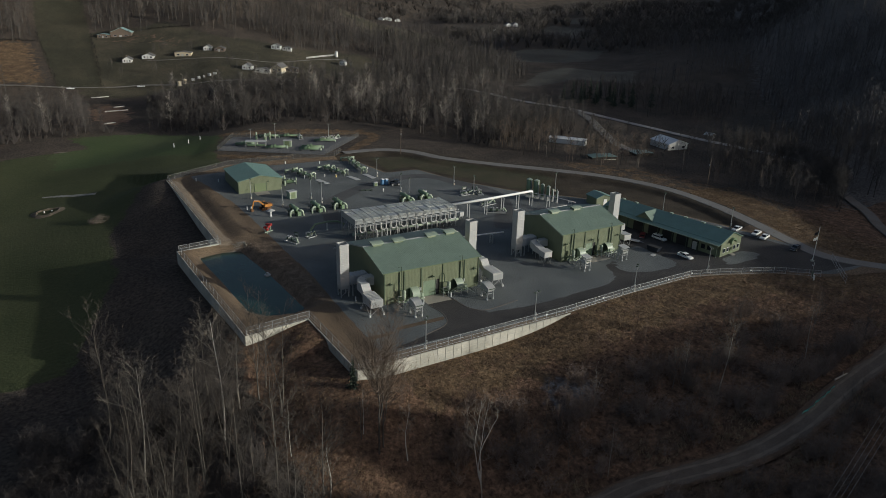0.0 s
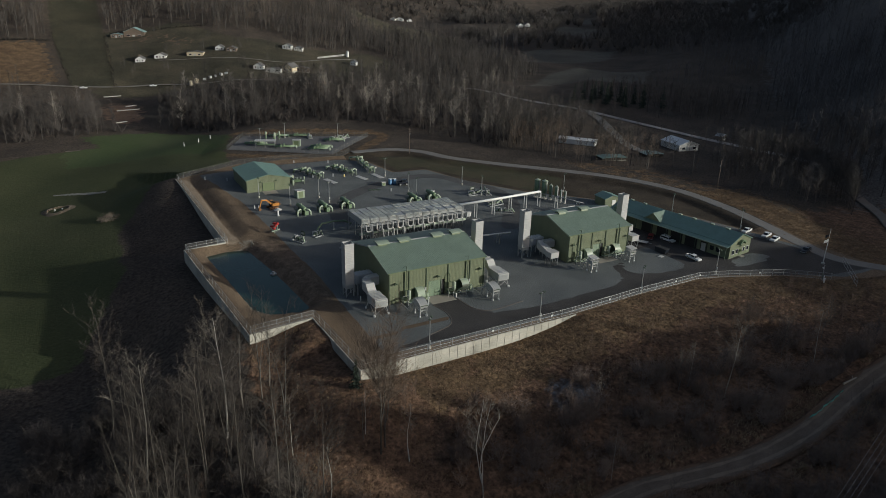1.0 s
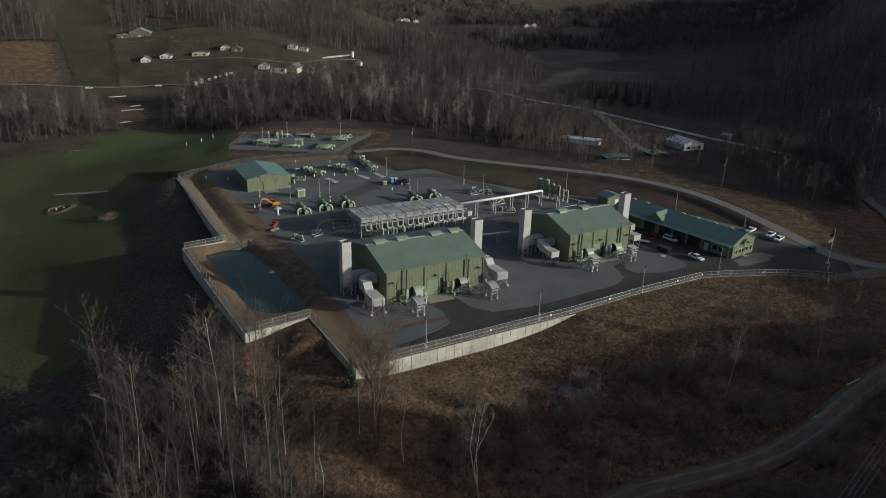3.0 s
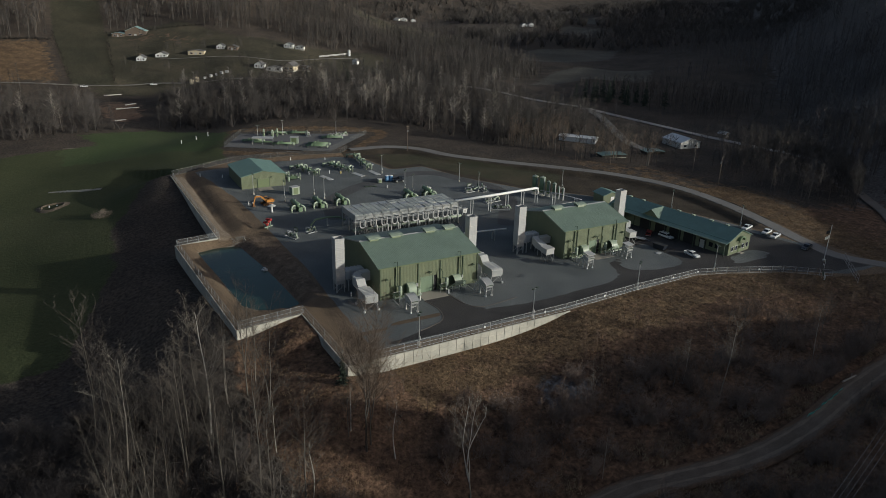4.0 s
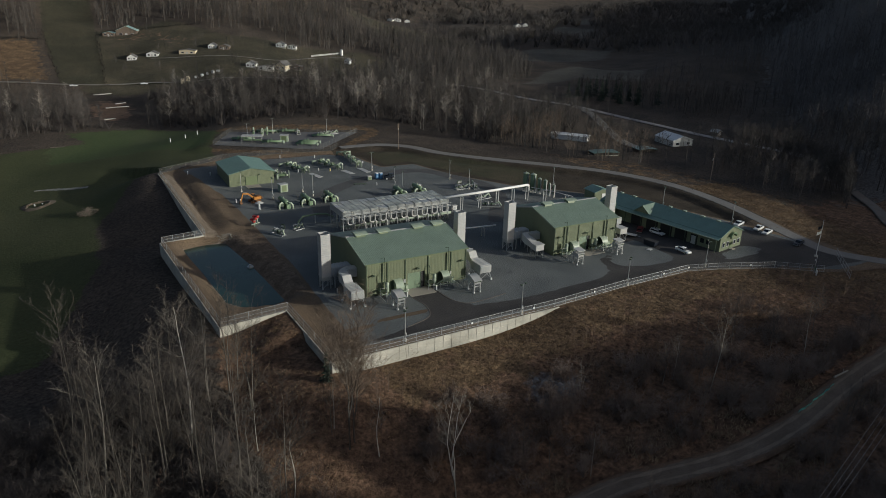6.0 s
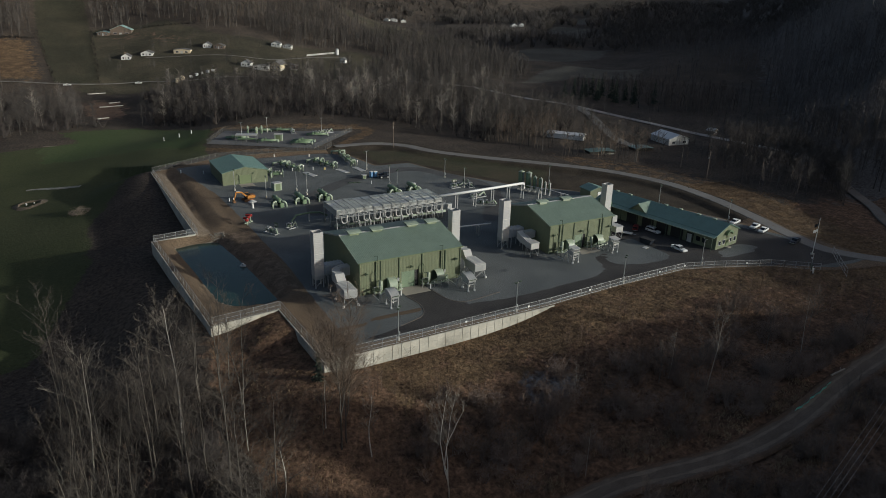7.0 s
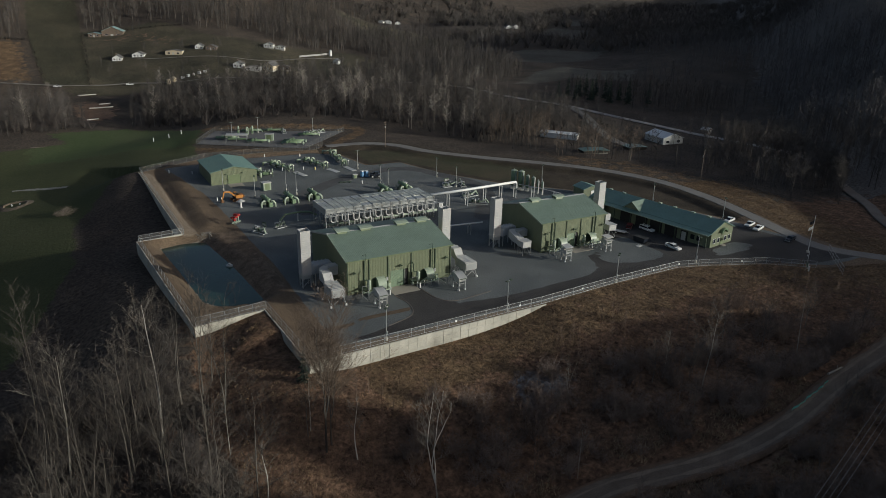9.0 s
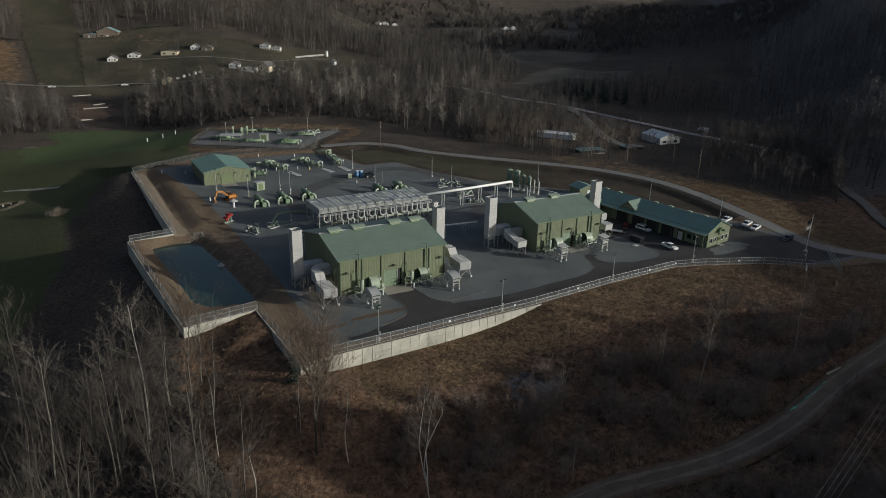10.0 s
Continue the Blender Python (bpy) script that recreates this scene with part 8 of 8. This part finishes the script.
# spring hole and flat stones in the field
M_MOUND = surface("tan_dug_earth", (0.115, 0.09, 0.06), 0.95, vary=0.35, big=0.3, bump=0.06, bump_scale=3)
M_FIELD_GRIT = surface("pale_field_gravel", (0.24, 0.235, 0.21), 0.95, vary=0.3, big=0.4, bump=0.05, bump_scale=4)
rng = random.Random(9)
so = thing("spring_pit", pose(-66.6, 145.8, on_land(-66.6, 145.8)), "dug pit with a tan earth rim and pale pipes", "pit")
bm = bmesh.new()
rings = []
for rad, high in ((1.0, 0.12), (0.8, 0.45), (0.66, 0.6), (0.5, -0.5), (0.2, -0.6)):
    loop = []
    for i in range(28):
        a = 2 * math.pi * i / 28
        k = rad * (1 + 0.09 * math.sin(3 * a + 1) + rng.uniform(-0.05, 0.05))
        x, y = 5.7 * k * math.cos(a), 5.2 * k * math.sin(a)
        rise = on_land(-66.6 + x, 145.8 + y) - on_land(-66.6, 145.8)
        loop.append(bm.verts.new((x, y, rise + high * (rng.uniform(0.75, 1.2) if high > 0.3 else 1))))
    rings.append(loop)
for lo, hi in zip(rings, rings[1:]):
    for i in range(28):
        bm.faces.new((lo[i], lo[(i + 1) % 28], hi[(i + 1) % 28], hi[i]))
bm.faces.new(rings[-1])
part("rim", bm, M_MOUND, so, "tan dug earth rim")
for x in (-0.9, 1.6):
    part("pipe", tube(bmesh.new(), (x, 0.4, -0.8), (x, 0.4, 0.7), 0.26, 10), M_DIRTY_WHITE, so, "pale upright pipe")
for i in range(16):
    a = rng.uniform(0, 6.283)
    x, y = 4.2 * math.cos(a), 3.8 * math.sin(a)
    z = on_land(-66.6 + x, 145.8 + y) - on_land(-66.6, 145.8) + 0.45
    h = rng.uniform(0.15, 0.32)
    part("stone", B(x - h, y - h * 0.8, z - 0.3, x + h, y + h * 0.8, z + h * 0.5, 0.12), M_FIELD_STONE, so)

# long pale gravel strip in the grass
fs = thing("gravel_strip", pose(0, 0, 0), "long pale strip of loose stone in the grass", "gravel", kind="stuff")
bm = bmesh.new()
lines = [[], [], []]
for i in range(37):
    k = i / 36
    x, y = -67.6 + 18.4 * k, 165.6 - 10.6 * k + 0.4 * math.sin(k * 7)
    wide = (0.28 + 0.7 * smooth01(0, 0.35, k)) * rng.uniform(0.8, 1.2)
    for line, off, h in zip(lines, (-wide, 0, wide), (0.05, 0.3, 0.05)):
        px, py = x + 0.5 * off, y + 0.86 * off
        line.append(bm.verts.new((px, py, on_land(px, py) + 0.1 + h)))
for lo, hi in zip(lines, lines[1:]):
    for i in range(36):
        bm.faces.new((lo[i], lo[i + 1], hi[i + 1], hi[i]))
part("gravel", bm, M_FIELD_GRIT, fs)

# heap of cut branches at the edge of the field
heap = thing("branch_heap", pose(-51, 118.0, on_land(-51, 118.0) + 0.3), "heap of pale dry cut branches in the field", "brush heap")
for i in range(170):
    a, r = rng.uniform(0, 6.283), 3.6 * rng.random() ** 0.6
    c = Vector((r * math.cos(a), r * 0.8 * math.sin(a), rng.uniform(0, 2.3) * (1 - r / 4.4)))
    d = Vector((rng.uniform(-1, 1), rng.uniform(-1, 1), rng.uniform(-0.3, 0.6))).normalized() * rng.uniform(0.6, 1.6)
    part("branch", tube(bmesh.new(), c - d, c + d, rng.uniform(0.03, 0.06), 4, 0.02), M_FIELD_STONE, heap)

fs = thing("field_stone", pose(-58, 230, on_land(-58, 230)), "flat pale stone slab in the field", "stone")
part("slab", B(-3, -0.45, -0.3, 3, 0.45, 0.16, 0.06), M_FIELD_STONE, fs)
for x, y in ((-12, 203.5), (-4.8, 206.8), (1.3, 210.4)):
    mk = thing("marker_post", pose(x, y, on_land(x, y)), "white pipeline marker post in the grass", "marker post", "marker posts")
    part("post", tube(bmesh.new(), (0, 0, -0.3), (0, 0, 1.9), 0.16, 6), M_WHITE, mk)

for x, y, w, t in ((-28, 384, 11, 8), (-24, 325, 13, 6), (-21, 340, 7, 20), (-31, 290, 6, 10)):
    lg = thing("felled_log", pose(x, y, on_land(x, y) + 0.5, 0, 0, t), "long pale felled log on the eroded bank", "log", "felled logs")
    part("stem", tube(bmesh.new(), (-w / 2, 0, 0), (w / 2, 0.4, 0.1), 0.4, 8, 0.25), M_BIRCH, lg)
# riprap at the pond's inlet and along its rim
M_RIPRAP = surface("riprap_stone", (0.2, 0.185, 0.155), 0.9, vary=0.3, each=0.2)
rng = random.Random(31)
shapes = []
for i in range(6):
    bm = bmesh.new()
    bmesh.ops.create_icosphere(bm, subdivisions=1, radius=0.5)
    for v in bm.verts:
        v.co = Vector((v.co.x * rng.uniform(0.7, 1.2), v.co.y * rng.uniform(0.7, 1.2), v.co.z * rng.uniform(0.5, 0.8)))
    me = bpy.data.meshes.new("stone")
    bm.to_mesh(me); bm.free()
    me.materials.append(M_RIPRAP)
    shapes.append(me)
rr = thing("riprap", pose(0, 0, 0), "pale broken stones at the pond edge", "riprap")
spots = [(-19.3 + rng.gauss(0, 1.1), 54.9 + rng.gauss(0, 0.9), rng.uniform(0.2, 0.45)) for i in range(90)]
rim = curve_points(POND[:1] + POND[:-6:-1] + POND[4:5], 0.8)
for x, y in rim + curve_points(POND[4:8], 0.7):
    spots.append((x + rng.uniform(-0.7, 0.7), y + rng.uniform(-0.7, 0.7), rng.uniform(0.25, 0.6)))
for x, y, s in spots:
    o = bpy.data.objects.new("stone", shapes[rng.randrange(6)])
    scene.collection.objects.link(o)
    o.parent = rr
    o.matrix_basis = pose(x, y, float(yard(np.array([x]), np.array([y]))[0]) + 0.1 * s, rng.uniform(-20, 20), rng.uniform(-20, 20), rng.uniform(0, 360))
    o.scale = (s,) * 3
